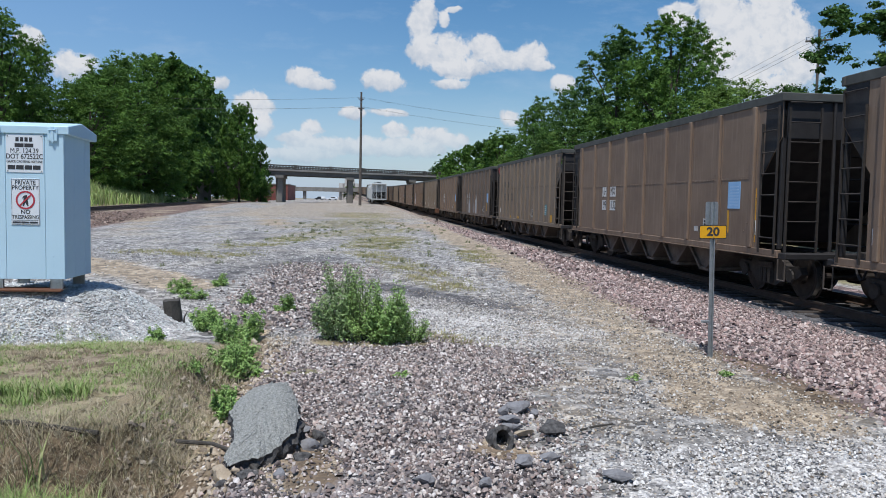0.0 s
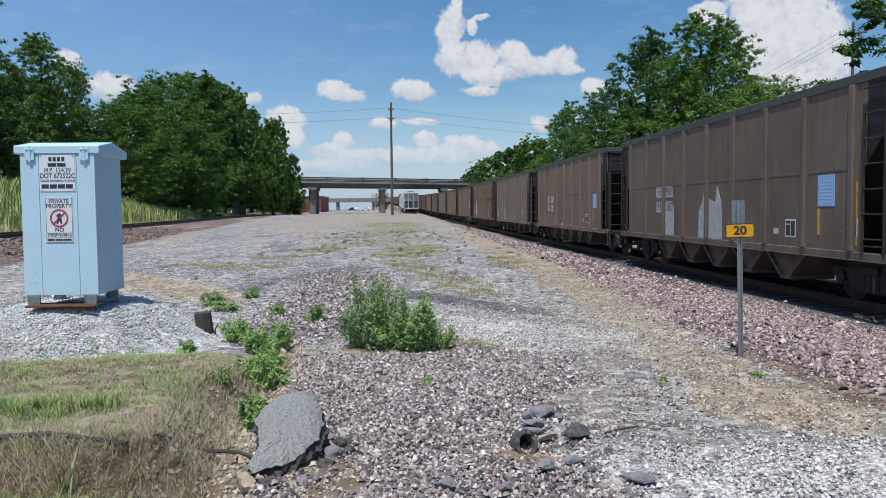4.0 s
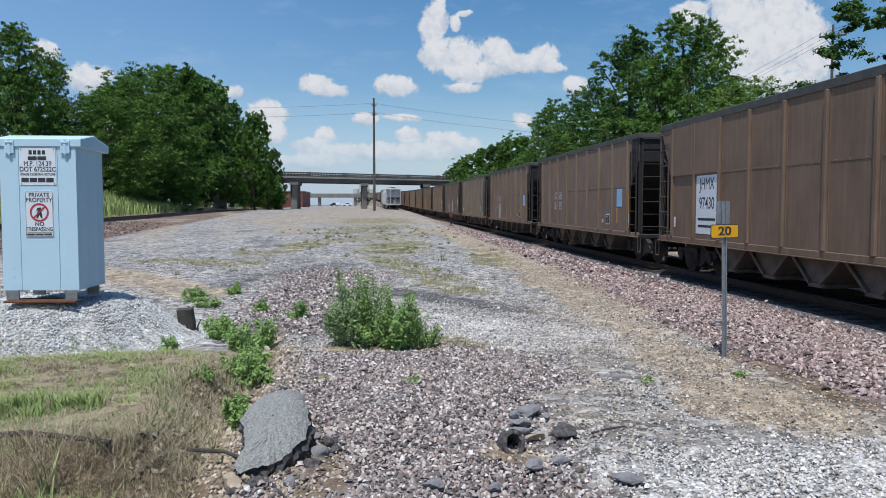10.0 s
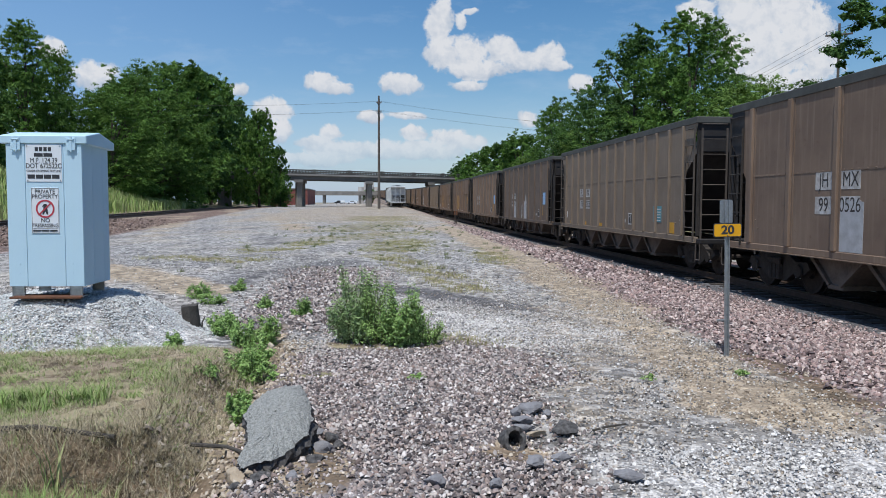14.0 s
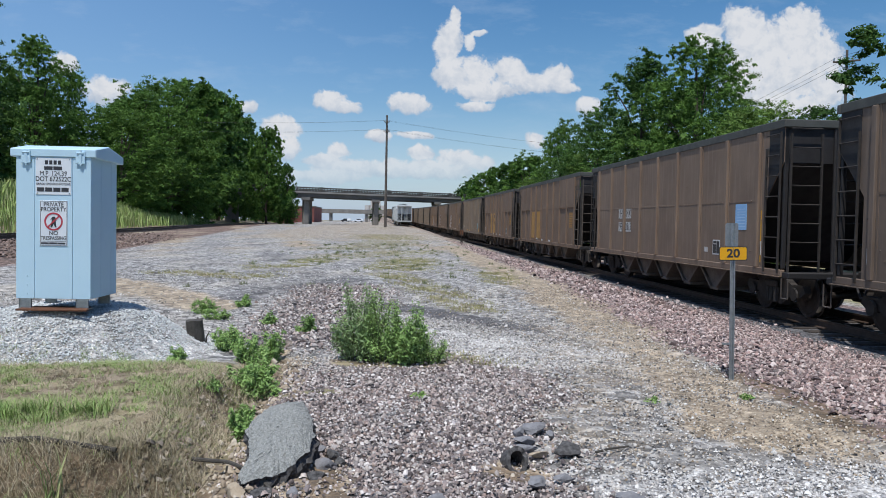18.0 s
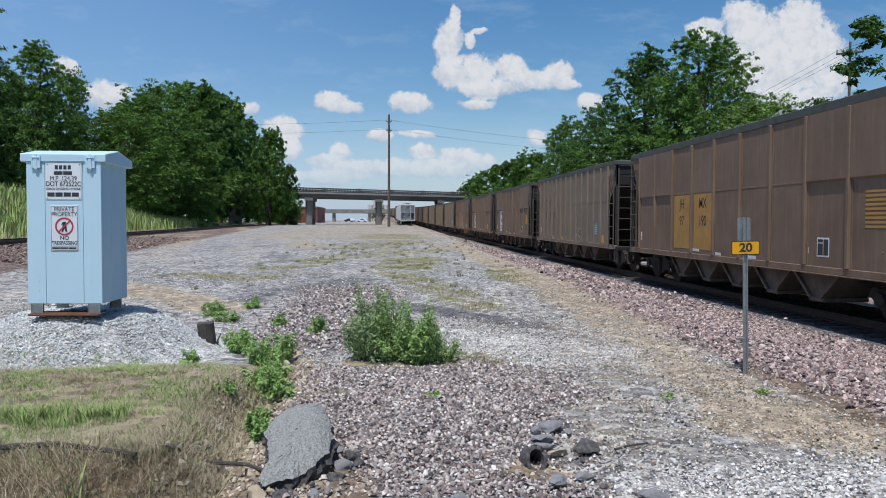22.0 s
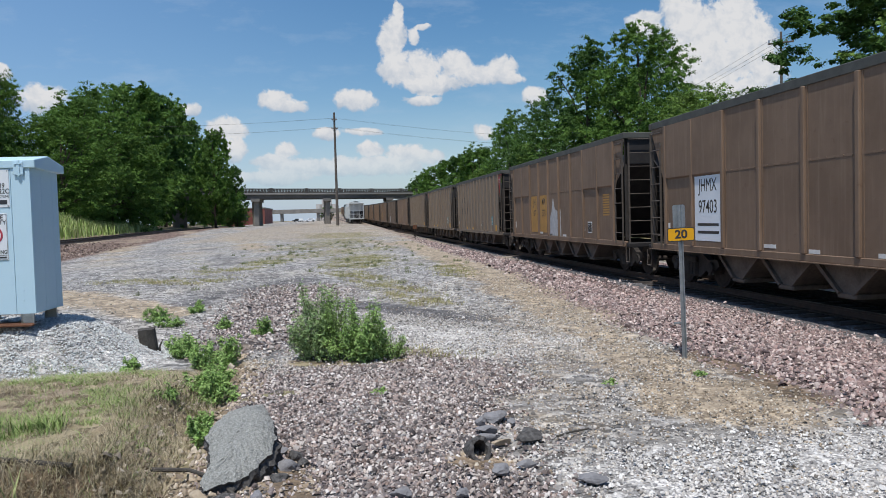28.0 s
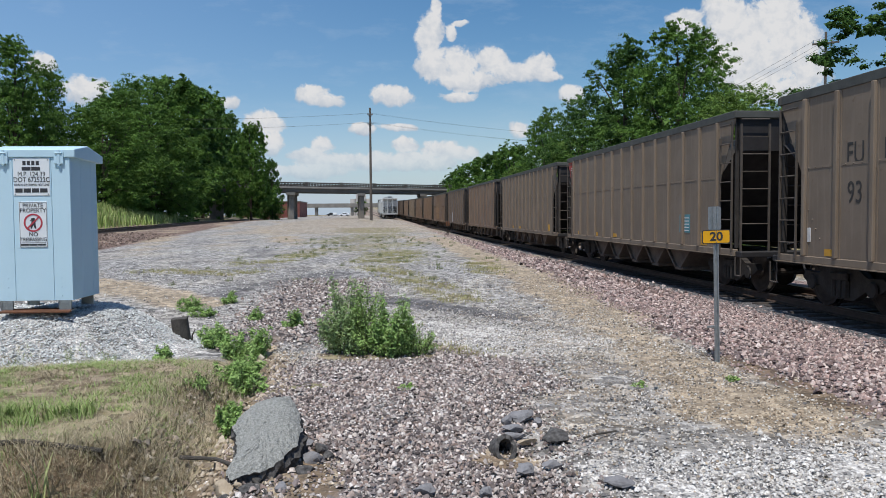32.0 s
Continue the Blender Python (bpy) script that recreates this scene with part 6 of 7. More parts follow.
def make_gravel():
    rnd = np.random.default_rng(11)

    def shares(x, y):
        d, s, c, p = zones(x, y)
        w, wet, rusty, coarse = washes(x, y)
        under = np.hypot((x + 0.70) / 0.22, (y - 5.41) / 0.55) < 1
        free = np.where(under, 0, 1) * (1 - s) * (1 - 0.75 * wet)
        return free, d, c, p, w, coarse, rusty

    def bed(x, y):
        k, d, c, p, w, co, ru = shares(x, y)
        return k * (1 - 0.93 * d) * (1 - 0.9 * c) * p * (1 - co) * (1 - w) * (x > 2.5)

    def cobble(x, y):
        k, d, c, p, w, co, ru = shares(x, y)
        return k * (1 - 0.75 * d) * co

    def paler(x, y):
        k, d, c, p, w, co, ru = shares(x, y)
        return k * (1 - 0.9 * d) * (1 - 0.75 * c) * (1 - 0.85 * p) * (1 - 0.9 * co) * (1 - 0.6 * w)

    def whiter(x, y):
        k, d, c, p, w, co, ru = shares(x, y)
        return k * (1 - 0.7 * d) * (1 - 0.6 * c) * w

    def tanned(x, y):
        k, d, c, p, w, co, ru = shares(x, y)
        return np.clip((0.25 + 0.75 * k) * (d * 0.75 + 0.10 * (1 - co)), 0, 1)

    x, y = pick(rnd, 66000, -1.1, 2.8, 3.2, 9.9, cobble)
    make_stones("ballast", x, y, 0.0132, rnd, M_GREYBALLAST, "loose grey, purple and white ballast stones")
    x, y = pick(rnd, 14000, -2.6, 0.6, 9.8, 18.5, cobble)
    make_stones("ballast", x, y, 0.0195, rnd, M_GREYBALLAST, "loose grey ballast stones in the yard")
    x, y = pick(rnd, 56000, 3.4, 8.0, 3.0, 17.0, bed)
    make_stones("ballast", x, y, 0.0180, rnd, M_BALLAST, "loose pink and grey ballast stones beside the rails")
    x, y = pick(rnd, 20000, 3.9, 8.0, 17.0, 62.0, lambda a, b: bed(a, b) * sm(64, 20, b))
    make_stones("ballast", x, y, 0.032, rnd, M_BALLAST, "loose pink and grey ballast stones along the line")
    x, y = pick(rnd, 66000, 0.0, 5.2, 2.9, 11.8, whiter)
    make_stones("crushed_stone", x, y, 0.0100, rnd, M_WHITESTONE, "whitish crushed limestone")
    x, y = pick(rnd, 56000, -1.2, 4.4, 3.2, 13.0, paler)
    make_stones("crushed_stone", x, y, 0.0095, rnd, M_PALESTONE, "pale grey crushed stone")
    x, y = pick(rnd, 34000, -7.5, 5.0, 11.0, 30.0, lambda a, b: paler(a, b) * sm(29, 11.5, b))
    make_stones("crushed_stone", x, y, 0.0130, rnd, M_PALESTONE, "pale grey crushed stone across the yard")
    x, y = pick(rnd, 86000, -1.9, 5.0, 3.8, 18.0, tanned)
    make_stones("tan_gravel", x, y, 0.0090, rnd, M_TANSTONE, "fine tan gravel and dirt")
    x, y = pick(rnd, 2600, -1.6, -0.8, 4.2, 9.5, lambda a, b: a * 0 + 0.8)
    make_stones("tan_gravel", x, y, 0.016, rnd, M_TANSTONE, "tan pebbles in the dry runnel")
    x, y = pick(rnd, 9000, -17, -9, 26, 62, lambda a, b: sm(5.9, 5.2, np.abs(a - np.vectorize(siding_x)(b))) * sm(1.2, 1.6, np.abs(a - np.vectorize(siding_x)(b))) * sm(62, 30, b))
    make_stones("ballast", x, y, 0.045, rnd, M_REDBALLAST, "rusty red-brown ballast stones along the second line")
    x, y = pick(rnd, 52000, -6.2, -1.8, 8.0, 12.2, lambda a, b: sm(1.34, 1.05, np.hypot((a + 3.95) / 1.48, (b - 10.05) / 1.30)))
    make_stones("mound_gravel", x, y, 0.0095, rnd, island("blue_grey_stone", [(0.58, 0.61, 0.61), (0.47, 0.495, 0.50), (0.68, 0.70, 0.70), (0.34, 0.36, 0.365), (0.54, 0.565, 0.57)]), "blue-grey crushed stone heaped round the box")


# ---- trees ----
def tree_meshes(seed, h, r, low, leaf, clumps, per):
    """Trunk with limbs, and a crown of leaf clumps; returns two meshes."""
    rnd = np.random.default_rng(seed)
    pr = random.Random(seed)
    bm = bmesh.new()
    put_tube(bm, (0, 0, -0.5), (0.1, 0.05, h * 0.35), 0.022 * h, 0.016 * h, 9)
    put_tube(bm, (0.1, 0.05, h * 0.35), (0.0, 0.2, h * 0.85), 0.016 * h, 0.005 * h, 8)
    centres, sizes = [], []
    for i in range(clumps):
        k = (i + pr.random()) / clumps
        z = low + (0.97 - low) * k
        ring = r * (math.sin(math.pi * min(1.0, 0.20 + 0.74 * k)) ** 0.75) * (0.80 + 0.35 * pr.random())
        a = pr.uniform(0, 2 * math.pi)
        q = math.sqrt(pr.uniform(0.18, 1.0))
        s = r * pr.uniform(0.13, 0.30) * (1.1 - 0.35 * k)
        q = max(0.0, q - 0.5 * s / r)
        centres.append((ring * q * math.cos(a), ring * q * math.sin(a), h * z))
        sizes.append(s)
    for i in range(14):
        c = Vector(centres[pr.randrange(clumps)])
        s = Vector((0.05, 0.05, max(h * 0.15, c.z * 0.55)))
        m = s.lerp(c, 0.55) + Vector((0, 0, 0.05 * h))
        put_tube(bm, s, m, 0.007 * h, 0.004 * h, 6)
        put_tube(bm, m, c, 0.004 * h, 0.0015 * h, 5)
    trunk = bpy.data.meshes.new("trunk")
    bm.to_mesh(trunk)
    bm.free()
    trunk.materials.append(M_BARK)
    vs = []
    for c, s in zip(centres, sizes):
        sub = [(c[0] + s * 0.66 * g[0], c[1] + s * 0.66 * g[1], c[2] + s * 0.50 * g[2]) for g in rnd.normal(0, 0.75, (13, 3))]
        for q in sub:
            m = s * rnd.uniform(0.24, 0.52)
            share = (s / (0.2 * r)) ** 1.4
            vs.append(leaf_tris(rnd, q, (m, m, m * 0.72), int(per * share / 5), leaf))
            vs.append(leaf_tris(rnd, q, (m * 0.45, m * 0.45, m * 0.34), max(3, int(per * share / 34)), leaf * 2.6))
    v = np.concatenate(vs)
    return trunk, fast_mesh("crown", v, np.arange(len(v)).reshape(-1, 3))


def make_trees():
    fine = [tree_meshes(s, 10.0, rr, lo, 0.048, cl, 128) for s, rr, lo, cl in ((1, 4.2, 0.08, 140), (2, 3.8, 0.12, 130), (3, 4.6, 0.05, 145), (4, 3.4, 0.10, 120), (5, 4.4, 0.04, 140))]
    coarse = [tree_meshes(s + 10, 10.0, rr, lo, 0.085, 110, 56) for s, rr, lo in ((1, 4.2, 0.06), (2, 3.8, 0.08), (3, 4.6, 0.05), (4, 3.4, 0.08), (5, 4.4, 0.04))]
    airy = tree_meshes(6, 10.0, 3.4, 0.3, 0.052, 95, 240)

    def plant(x, y, h, wide, kind, mat, turn, label, group):
        trunk, crown = airy if kind == 5 else (fine if math.hypot(x, y) < 122 and x > -38 else coarse)[kind]
        s = h / 10.0
        root = tagged(new("tree"), label, "tree", group)
        z = height(x, y) - 0.2
        root.matrix_basis = Matrix.Translation((x, y, z)) @ Matrix.Rotation(radians(turn), 4, "Z")
        for name, me, m in (("trunk", trunk, M_BARK), ("crown", crown, mat)):
            o = part_of(name, me, m, root)
            o.matrix_basis = Matrix.Diagonal((s * wide, s * wide, s, 1))
            if o.material_slots and name == "crown":
                o.material_slots[0].link = "OBJECT"
                o.material_slots[0].material = mat
    L = "trees behind the second line"
    full = "broad dense green deciduous tree behind the second line"
    for i, (x, y, h, w, k, m) in enumerate((
            (-35, 62, 16.6, 0.85, 0, M_LEAF_DARK), (-39, 70, 15.0, 1.0, 2, M_LEAF_DARK), (-36, 50, 15.0, 1.0, 1, M_LEAF_DARK), (-40, 38, 14.0, 1.1, 3, M_LEAF_DARK), (-48, 60, 15, 1.1, 4, M_LEAF_DARK),
            (-37, 84, 18.0, 0.8, 3, M_LEAF), (-36.5, 90, 16.5, 0.6, 4, M_LEAF), (-31.5, 93, 12.5, 1.15, 2, M_LEAF), (-33, 103, 17.0, 1.1, 0, M_LEAF), (-31.5, 114, 20.5, 1.0, 4, M_LEAF), (-38, 118, 18, 1.0, 1, M_LEAF_DARK), (-32.5, 128, 23, 0.9, 1, M_LEAF),
            (-33.5, 145, 25, 0.85, 3, M_LEAF_DARK), (-35, 162, 26.5, 0.75, 0, M_LEAF), (-36, 182, 27, 0.7, 2, M_LEAF_DARK), (-37.5, 205, 27, 0.65, 1, M_LEAF_DARK), (-38.5, 228, 25.5, 0.65, 4, M_LEAF), (-39.5, 252, 19.5, 0.8, 2, M_LEAF), (-39.0, 278, 11.0, 1.1, 0, M_LEAF_LIGHT), (-23.2, 150, 19.0, 0.62, 1, M_LEAF), (-20.4, 159, 12.5, 0.55, 3, M_LEAF_DARK), (-20.0, 156, 6.0, 0.9, 2, M_LEAF),
            (-39.5, 135, 17, 1.0, 2, M_LEAF_DARK), (-44, 98, 17, 1.1, 1, M_LEAF_DARK), (-46, 80, 14, 1.1, 0, M_LEAF_DARK))):
        plant(x, y, h, w, k, m, 47 * i, full if h > 13 else "lower green tree at the row's end", L)
    R = "trees behind the train"
    full = "tall leafy green tree rising behind the hopper cars"
    for i, (x, y, h, w, k, m) in enumerate((
            (24.8, 60, 17.4, 0.86, 1, M_LEAF), (23.2, 68, 18.0, 1.0, 3, M_LEAF_DARK), (28.0, 66, 15.0, 0.9, 0, M_LEAF_DARK), (23.0, 81, 15.0, 0.85, 2, M_LEAF_DARK), (24.0, 101, 15.6, 0.85, 1, M_LEAF), (26, 113, 13.5, 1.0, 0, M_LEAF_DARK),
            (23.5, 126, 13.2, 1.0, 2, M_LEAF), (25, 142, 13.5, 1.1, 4, M_LEAF_DARK), (24, 160, 13.5, 1.1, 1, M_LEAF), (23, 182, 13.0, 1.1, 0, M_LEAF), (23, 205, 12.0, 1.1, 2, M_LEAF_DARK), (24, 232, 10.5, 1.2, 3, M_LEAF),
            (26, 51, 10.5, 1.1, 4, M_LEAF_LIGHT), (25, 44, 8.2, 1.1, 2, M_LEAF_LIGHT), (29, 40, 8.8, 1.0, 5, M_LEAF), (24.2, 92, 11.0, 1.2, 4, M_LEAF_LIGHT), (24, 75, 12.0, 1.1, 4, M_LEAF), (22.5, 114, 9.5, 1.2, 2, M_LEAF_LIGHT), (33, 56, 10.8, 0.9, 0, M_LEAF_DARK))):
        plant(x, y, h, w, k, m, 31 * i + 9, full if h > 12 else "smaller yellow-green tree behind the hopper cars", R)
    plant(26.2, 33.0, 14.5, 1.1, 5, M_LEAF_DARK, 20, "airy dark green tree overhanging beside the line", R)
    plant(27.5, 31.0, 12.5, 1.0, 1, M_LEAF_LIGHT, 80, "pale green leafy tree beside the line", R)
    plant(-6.0, 440.0, 9.0, 1.2, 2, M_LEAF_LIGHT, 10, "distant round green tree beyond the overpass", "distant trees")
    plant(-42.0, 330.0, 9.0, 1.2, 0, M_LEAF, 60, "distant round green tree beyond the overpass", "distant trees")
    # far woods closing the view
    rnd = np.random.default_rng(19)
    a = np.concatenate([rnd.uniform(20, 160, 90), rnd.uniform(200, 340, 90)])
    d = rnd.uniform(900, 1500, 180)
    cx, cy = d * np.sin(np.radians(a)), d * np.cos(np.radians(a))
    pts = np.stack([cx, cy, rnd.uniform(4, 16, 180)], -1)
    v, f = leaf_cloud(rnd, pts, (28, 28, 5), 9000, 5.0, 0.1)
    v[:, 2] = np.maximum(v[:, 2], 1.0)
    tagged(part_of("far_woods", fast_mesh("far_woods", v, f), M_LEAF_DARK), "far green woods on the horizon", "woods", kind="stuff")


# ---- overpass ----
def make_bridge():
    root = tagged(new("overpass"), "long grey concrete road overpass with an open balustrade", "bridge")
    ang = math.degrees(math.atan2(23.3, 41.6))
    root.matrix_basis = pose(-2.2, 179.3, 0, 0, 0, ang)
    # along x; the near face is at y = 0
    half = 75
    bm = bmesh.new()
    put_box(bm, -half, 0.0, 7.95, half, 9.5, 8.35, 0.03)
    part("deck", bm, M_DECK, root, "pale concrete deck edge")
    for y in (0.35, 3.2, 6.1, 8.9):
        box("girder", -half, y, 7.10, half, y + 0.4, 7.95, M_GIRDER, root, "dark weathered girder")
    for y in (0.0, 9.2):
        box("parapet_rail", -half, y, 9.05, half, y + 0.28, 9.30, M_PARAPET, root, "sooty dark parapet rail")
        box("parapet_curb", -half, y, 8.35, half, y + 0.30, 8.52, M_PARAPET, root)
    bal, wide_bal, rest = bmesh.new(), bmesh.new(), bmesh.new()
    put_box(bal, -0.13, 0.04, 8.52, 0.13, 0.24, 9.05)
    put_box(wide_bal, -0.34, -0.03, 8.40, 0.34, 0.30, 9.40)
    shapes = []
    for b, nm in ((bal, "baluster"), (wide_bal, "parapet_pier")):
        me = bpy.data.meshes.new(nm)
        b.to_mesh(me)
        b.free()
        me.materials.append(M_PARAPET)
        shapes.append(me)
    for i in range(208):
        x = -half + 0.4 + 0.72 * i
        me = shapes[0] if i % 12 else shapes[1]
        part_of(me.name, me, None, root).matrix_basis = pose(x, 0.0, 0)
        put_box(rest, x - 0.13, 9.24, 8.52, x + 0.13, 9.44, 9.05)
    tagged(part("far_balusters", rest, M_PARAPET, root), kind="stuff")
    for bx in (-69, -52, -34.8, -17.4, 0.2, 17.5, 35, 52, 69):
        bm = bmesh.new()
        k = math.tan(radians(ang))
        put_prism(bm, [(bx - 1.0 - k, 0.0), (bx + 1.0 - k, 0.0), (bx + 1.0 + 8.2 * k, 9.5), (bx - 1.0 + 8.2 * k, 9.5)], 2, 6.45, 7.09)
        part("pier_cap", bm, M_CONC, root)
        for y in (1.3, 4.75, 8.2):
            bm = bmesh.new()
            cx = bx + (y - 1.3) * math.tan(radians(ang))
            put_box(bm, cx - 0.6, y - 0.48, -1.0, cx + 0.6, y + 0.48, 6.45, 0.06)
            part("pier_column", bm, M_CONC, root)
    # second overpass far beyond
    far = tagged(new("far_overpass"), "distant low concrete overpass", "bridge")
    far.matrix_basis = pose(0, 430, 0)
    box("deck", -95, 0, 6.6, 25, 9, 8.0, M_CONC, far)
    box("parapet_rail", -95, 0, 8.0, 25, 0.3, 8.8, M_CONC, far)
    for bx in (-80, -55, -32, -12, 8):
        box("pier_column", bx, 1, -1, bx + 1.4, 8, 6.6, M_CONC, far)


# ---- buildings beyond ----
def make_buildings():
    b = tagged(new("brick_warehouse"), "low red brick warehouse beyond the overpass", "building")
    b.matrix_basis = pose(-45, 262, 0, 0, 0, 0)
    box("wall", 0, 0, 0.5, 20.5, 30, 6.6, M_BRICK, b)
    box("roof", -0.2, -0.2, 6.6, 20.7, 30.2, 6.95, M_CONC, b, "flat grey roof edge")
    for i in range(5):
        w = box("window", 1.6 + i * 3.8, -0.06, 3.0, 3.6 + i * 3.8, 0.04, 4.8, M_GLASSDARK, b)
        box("sill", -0.1 + 1.6 + i * 3.8, -0.16, 2.85, 3.7 + i * 3.8, -0.065, 2.99, M_CONC, w)
    e = tagged(new("grain_elevator"), "pale distant concrete grain elevator", "building")
    e.matrix_basis = pose(-15.5, 620, 0)
    for i in range(4):
        bm = bmesh.new()
        put_tube(bm, (i * 4.2, 0, 0), (i * 4.2, 0, 15.5), 2.2, None, 20)
        part("silo", bm, M_PALEWALL, e)
    box("head_house", 2.5, -2, 15.5, 10.5, 2, 19.5, M_PALEWALL, e)
    s = tagged(new("far_warehouse"), "pale distant metal warehouse", "building")
    s.matrix_basis = pose(10, 640, 0)
    box("wall", -4, 0, 0, 16, 20, 13, M_PALEWALL, s)
    box("roof", -4.3, -0.3, 13, 16.3, 20.3, 13.6, M_CONC, s)


def make_vehicle(x, y, turn, mat, label):
    v = tagged(new("parked_car"), label, "car", "distant parked vehicles")
    v.matrix_basis = pose(x, y, height(x, y), 0, 0, turn)
    bm = bmesh.new()
    put_prism(bm, [(-2.2, 0.35), (2.2, 0.35), (2.25, 0.75), (1.3, 0.95), (0.7, 1.5), (-1.5, 1.5), (-2.1, 0.95), (-2.25, 0.8)], 0, -0.9, 0.9)
    bmesh.ops.bevel(bm, geom=bm.edges[:], offset=0.08, segments=1, affect="EDGES")
    part("body", bm, mat, v)
    for s in (-1, 1):
        box("side_window", s * 0.905 - 0.01, -1.2, 1.0, s * 0.905 + 0.01, 0.7, 1.38, M_GLASSDARK, v)
        for yy in (-1.35, 1.35):
            bm = bmesh.new()
            put_tube(bm, (s * 0.72, yy, 0.33), (s * 0.93, yy, 0.33), 0.33, None, 14)
            part("wheel", bm, M_BLACK, v)


# ---- poles and wires ----
def make_pole(name, x, y, top, r, arms, label, turn=0.0):
    root = tagged(new(name), label, "utility pole")
    z = height(x, y)
    root.matrix_basis = pose(x, y, 0, 0, 0, turn)
    bm = bmesh.new()
    put_tube(bm, (0, 0, z - 0.5), (0, 0, top), r, r * 0.62, 10)
    part("mast", bm, M_POLE, root)
    for (za, half) in arms:
        bm = bmesh.new()
        put_box(bm, -half, -r - 0.10, za - 0.05, half, -r + 0.02, za + 0.05, 0.01)
        a = part("crossarm", bm, M_POLE, root)
        for q in (-0.92, -0.45, 0.45, 0.92):
            bm = bmesh.new()
            put_tube(bm, (q * half, -r - 0.04, za + 0.06), (q * half, -r - 0.04, za + 0.26), 0.05, 0.035, 7)
            part("insulator", bm, M_GALV, a)
        for s in (-1, 1):
            bm = bmesh.new()
            put_tube(bm, (s * half * 0.6, -r - 0.03, za - 0.05), (0, -r + 0.02, za - 0.6), 0.03, None, 6)
            part("arm_brace", bm, M_GALV, a)
    return root


def make_wire(a, b, sag, r=0.008):
    a, b = Vector(a), Vector(b)
    bm = bmesh.new()
    pts = [a.lerp(b, f) - Vector((0, 0, sag * 4 * f * (1 - f))) for f in np.linspace(0, 1, 17)]
    side = (b - a).cross(Vector((0, 0, 1))).normalized() * r
    rings = [[bm.verts.new(p + o) for o in (side, Vector((0, 0, r)), -side, Vector((0, 0, -r)))] for p in pts]
    for p, q in zip(rings, rings[1:]):
        for i in range(4):
            bm.faces.new((p[i], p[(i + 1) % 4], q[(i + 1) % 4], q[i]))
    tagged(part("overhead_wire", bm, M_WIRE), "thin dark overhead wire between poles", "wire", "overhead wires")


def make_poles():
    make_pole("utility_pole", -0.15, 119.2, 18.4, 0.24, ((17.3, 0.42), (15.9, 0.50)), "tall dark timber utility pole in a grass strip")
    make_pole("roadside_pole", 27.9, 45.0, 12.8, 0.115, ((12.1, 0.75),), "timber power pole with a crossarm behind the train", -35)
    for x, z in ((-0.53, 17.55), (0.23, 17.55), (-0.60, 16.15), (0.30, 16.15)):
        make_wire((x, 119.0, z), (62, 122.5, z - 3.5), 1.3)
        make_wire((x, 119.0, z), (-75, 114, z + 0.5), 1.6)
    for q in (-0.65, 0.1, 0.65):
        make_wire((27.9 + q * 0.8, 45.0 - q * 0.55, 12.35), (33 + q, 120, 11.0), 1.0, 0.009)
        make_wire((27.9 + q * 0.8, 45.0 - q * 0.55, 12.35), (25 + q, -20, 12.0), 0.8, 0.009)


# ---- parked covered hoppers and the switch ----
def spur_x(y):
    return track_x(y) - 4.6 * float(sm(64, 150, y)) - 0.0


def spur_z(y):
    return track_z(y) + 0.02


def make_covered_hopper(y):
    car = tagged(new("covered_hopper_car"), "pale grey covered hopper car parked on the spur", "hopper car", "parked covered hoppers")
    yaw = math.degrees(math.atan2(-(spur_x(y + 5) - spur_x(y - 5)), 10))
    car.matrix_basis = pose(spur_x(y), y, spur_z(y), 0, 0, yaw)
    bm = bmesh.new()
    out = [(-1.55, 1.15), (-1.60, 3.6), (-1.25, 4.25), (-0.5, 4.55), (0.5, 4.55), (1.25, 4.25), (1.60, 3.6), (1.55, 1.15)]
    put_prism(bm, out, 1, -6.6, 6.6)
    part("body", bm, M_HOPPER, car)
    box("roof_walk", -0.4, -6.9, 4.60, 0.4, 6.9, 4.68, M_GALV, car)
    for i in range(13):
        for s in (-1, 1):
            box("side_rib", s * 1.60 - 0.03, -6.4 + i * 1.06, 1.2, s * 1.60 + 0.03, -6.3 + i * 1.06, 3.6, M_HOPPER, car)
    for s in (-1, 1):
        bm = bmesh.new()
        put_prism(bm, [(s * 6.6, 2.6), (s * 6.6, 4.4), (s * 7.5, 4.3), (s * 7.5, 4.15), (s * 6.75, 4.0)], 0, -1.5, 1.5)
        part("end_hood", bm, M_HOPPER, car)
        box("end_sill", -1.55, s * 6.6, 0.95, 1.55, s * 7.7, 1.2, M_HOPPER, car)
        for x in (-1.45, -0.55, 0.55, 1.45):
            box("end_post", x - 0.06, s * 7.4, 1.2, x + 0.06, s * 7.5, 4.2, M_HOPPER, car)
        for z in (1.9, 2.7, 3.4):
            box("grab_bar", -1.45, s * 7.5, z, 1.45, s * 7.53, z + 0.05, M_HOPPER, car)
        bm = bmesh.new()
        put_prism(bm, [(s * 4.0, 1.1), (s * 6.6, 1.1), (s * 6.6, 2.6)], 0, -1.45, 1.45)
        part("slope_sheet", bm, M_BLACK, car)
    for yy in (-3, 0, 3):
        bm = bmesh.new()
        put_prism(bm, [(yy - 1.4, 1.15), (yy + 1.4, 1.15), (yy + 0.3, 0.35), (yy - 0.3, 0.35)], 0, -1.2, 1.2)
        part("hopper_bay", bm, M_HOPPER, car)
    make_truck(car, -5.6)
    make_truck(car, 5.6)


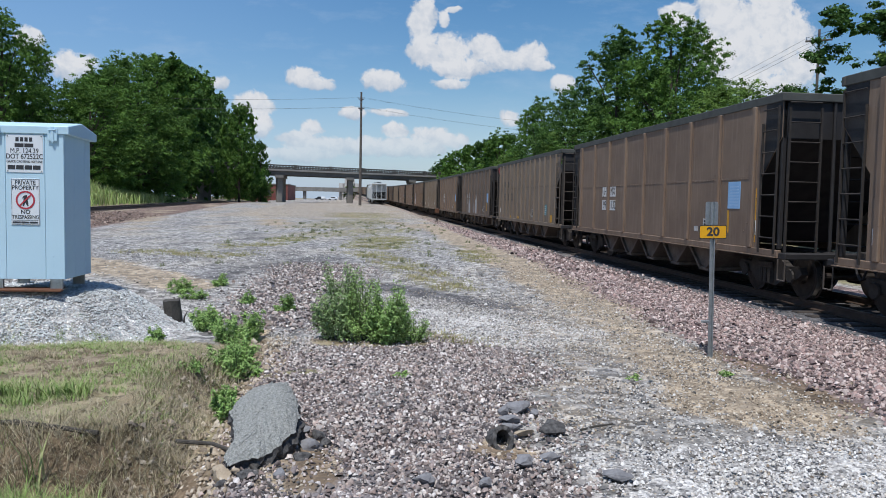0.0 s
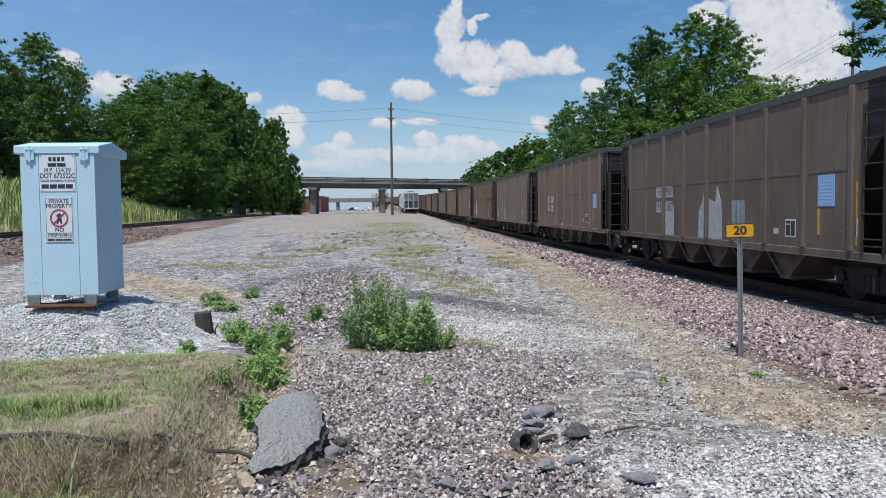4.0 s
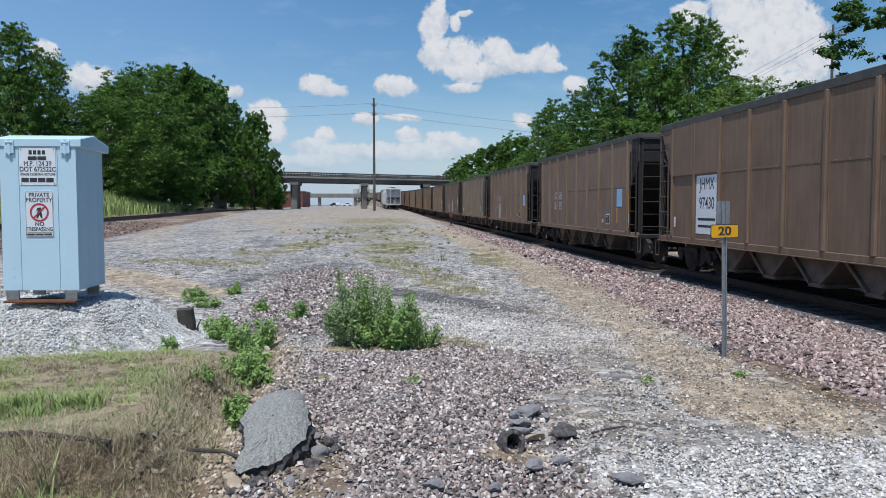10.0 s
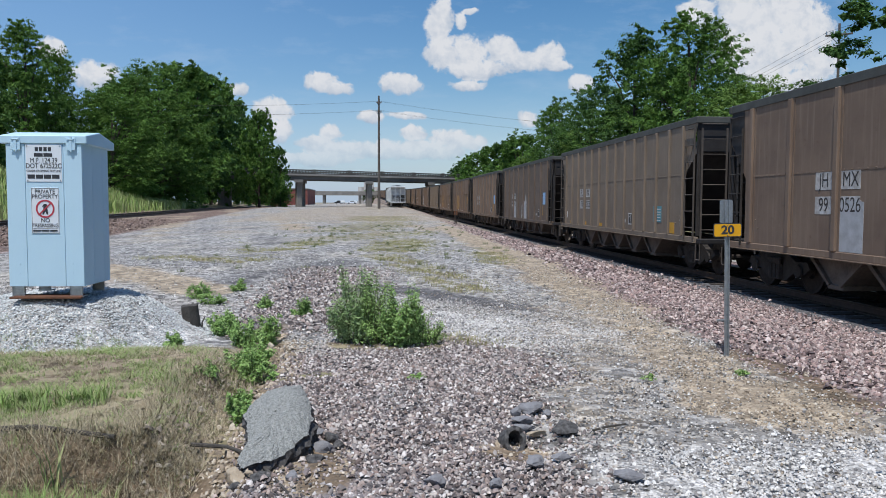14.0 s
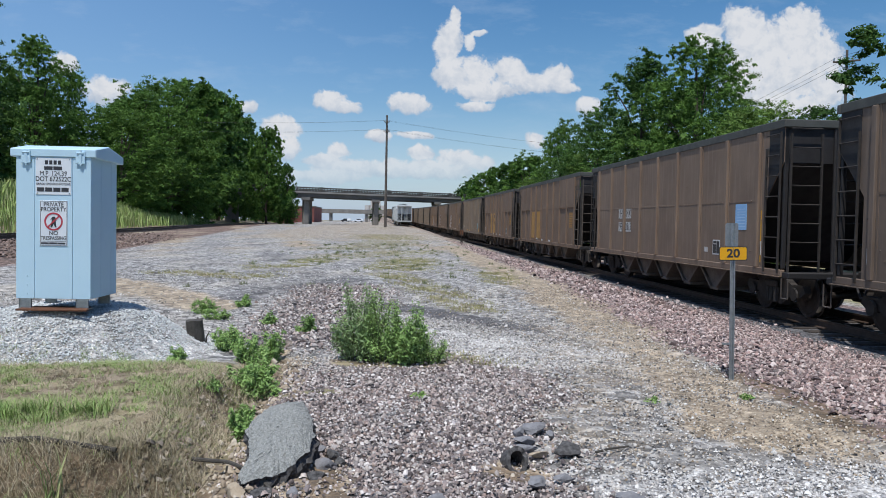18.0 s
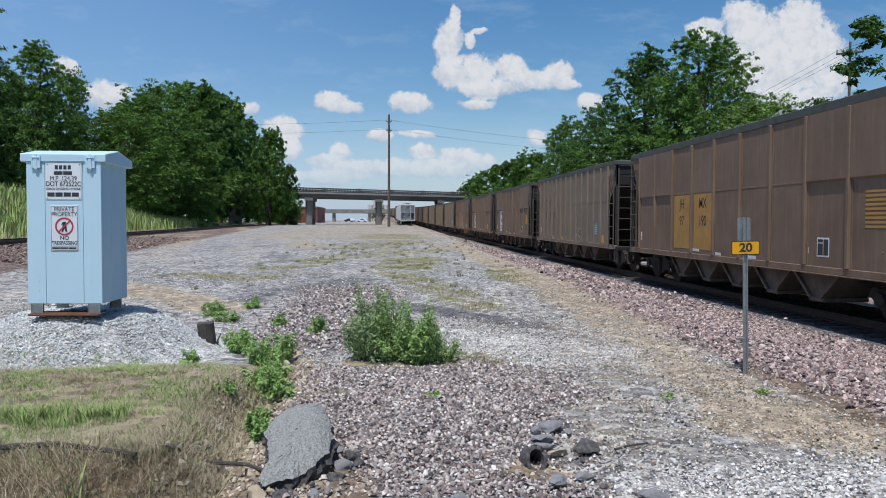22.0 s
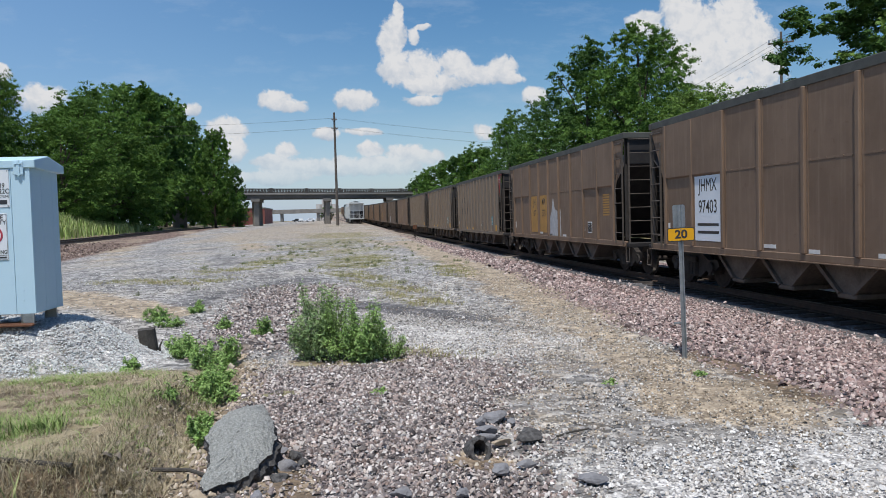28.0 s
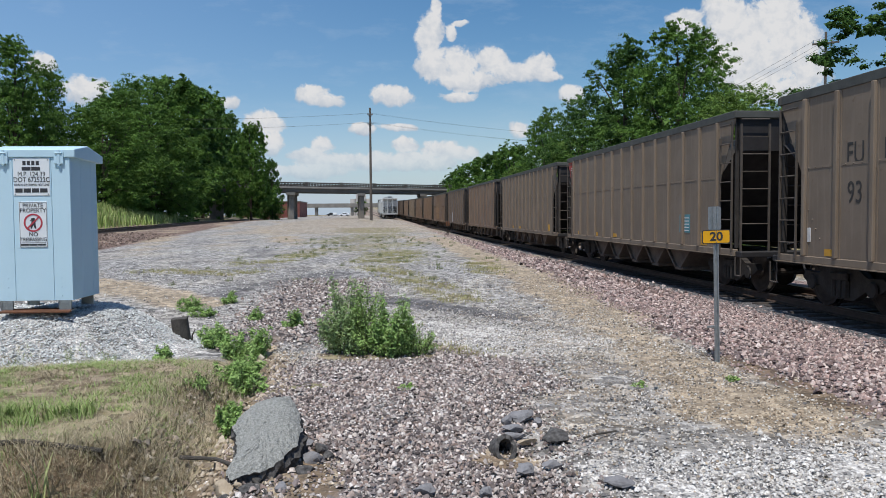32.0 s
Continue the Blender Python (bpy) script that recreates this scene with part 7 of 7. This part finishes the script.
def make_switch_stand():
    x, y = 6.3, 63.4
    z = spur_z(y) - 0.16
    s = tagged(new("switch_stand"), "low rusty track switch stand with a lever and target", "switch stand")
    s.matrix_basis = pose(x, y, z)
    box("base_plate", -0.9, -0.25, -0.02, 0.9, 0.25, 0.12, M_TIE, s, bevel=0.02)
    bm = bmesh.new()
    put_tube(bm, (0, 0, 0.1), (0, 0, 0.5), 0.14, 0.09, 10)
    part("gear_case", bm, M_TRUCK, s)
    bm = bmesh.new()
    put_tube(bm, (0, 0, 0.5), (0, 0, 1.25), 0.025, None, 8)
    part("mast", bm, M_TRUCK, s)
    box("target", -0.16, -0.01, 0.95, 0.16, 0.01, 1.3, M_RUST, s, "faded red target plate", bevel=0.004)
    bm = bmesh.new()
    put_tube(bm, (0.1, 0.1, 0.35), (-0.75, 0.25, 0.22), 0.025, None, 7)
    part("lever", bm, M_GALV, s, "pale worn throw lever")


make_instrument_box()
make_sign_post()
make_ground_pieces()
make_trees()
make_bridge()
make_buildings()
make_poles()
spur_line = make_track("track_spur", spur_x, spur_z, 70, 330, 2.0, "rusty rails leading to the parked hopper cars")
make_covered_hopper(165.5)
make_covered_hopper(181.5)
make_switch_stand()
for args in ((-16, 330, 5, M_HOPPER, "small white car parked far beyond the overpass"), (-12.5, 345, 80, M_SIGN, "small pale car parked far beyond the overpass"), (-19, 360, 85, M_GLASSDARK, "small dark car parked far beyond the overpass")):
    make_vehicle(*args)
make_small_plants()
make_gravel()

# ---- ties last, the nearest as pieces ----
add_ties(main_line, track_x, track_z, -60, 200, (4, 60))
add_ties(side_line, siding_x, siding_z, 0, 160, (40, 60))


def motions():
    times = [0.0, 0.1] + [0.5 * i for i in range(1, 64)] + [31.9, 32.0]
    for k, car in TRAIN.items():
        walk(car, [(t, car_pose(k, t)) for t in times])
    # wheels roll without slipping; wheelsets in the same place of a car share their turning
    spins = {}
    for k, car in TRAIN.items():
        for truck in car.children:
            if not truck.name.startswith("truck"):
                continue
            for ws in truck.children:
                if not ws.name.startswith("wheelset"):
                    continue
                key = round(ws.matrix_basis.translation.y, 2)
                if key not in spins:
                    rows, i, start = [], 0, train_shift(0.0)
                    while i / 15 <= 32.0001:
                        t = i / 15
                        turn = (train_shift(t) - start) / 0.457
                        rows.append((t, pose(0, key, 0.457) @ Matrix.Rotation(-turn, 4, "X")))
                        i += 1
                    walk(ws, rows)
                    spins[key] = ws
                else:
                    src = spins[key].animation_data
                    ws.rotation_mode = "QUATERNION"
                    ws.animation_data_create()
                    ws.animation_data.action = src.action
                    ws.animation_data.action_slot = src.action_slot


motions()
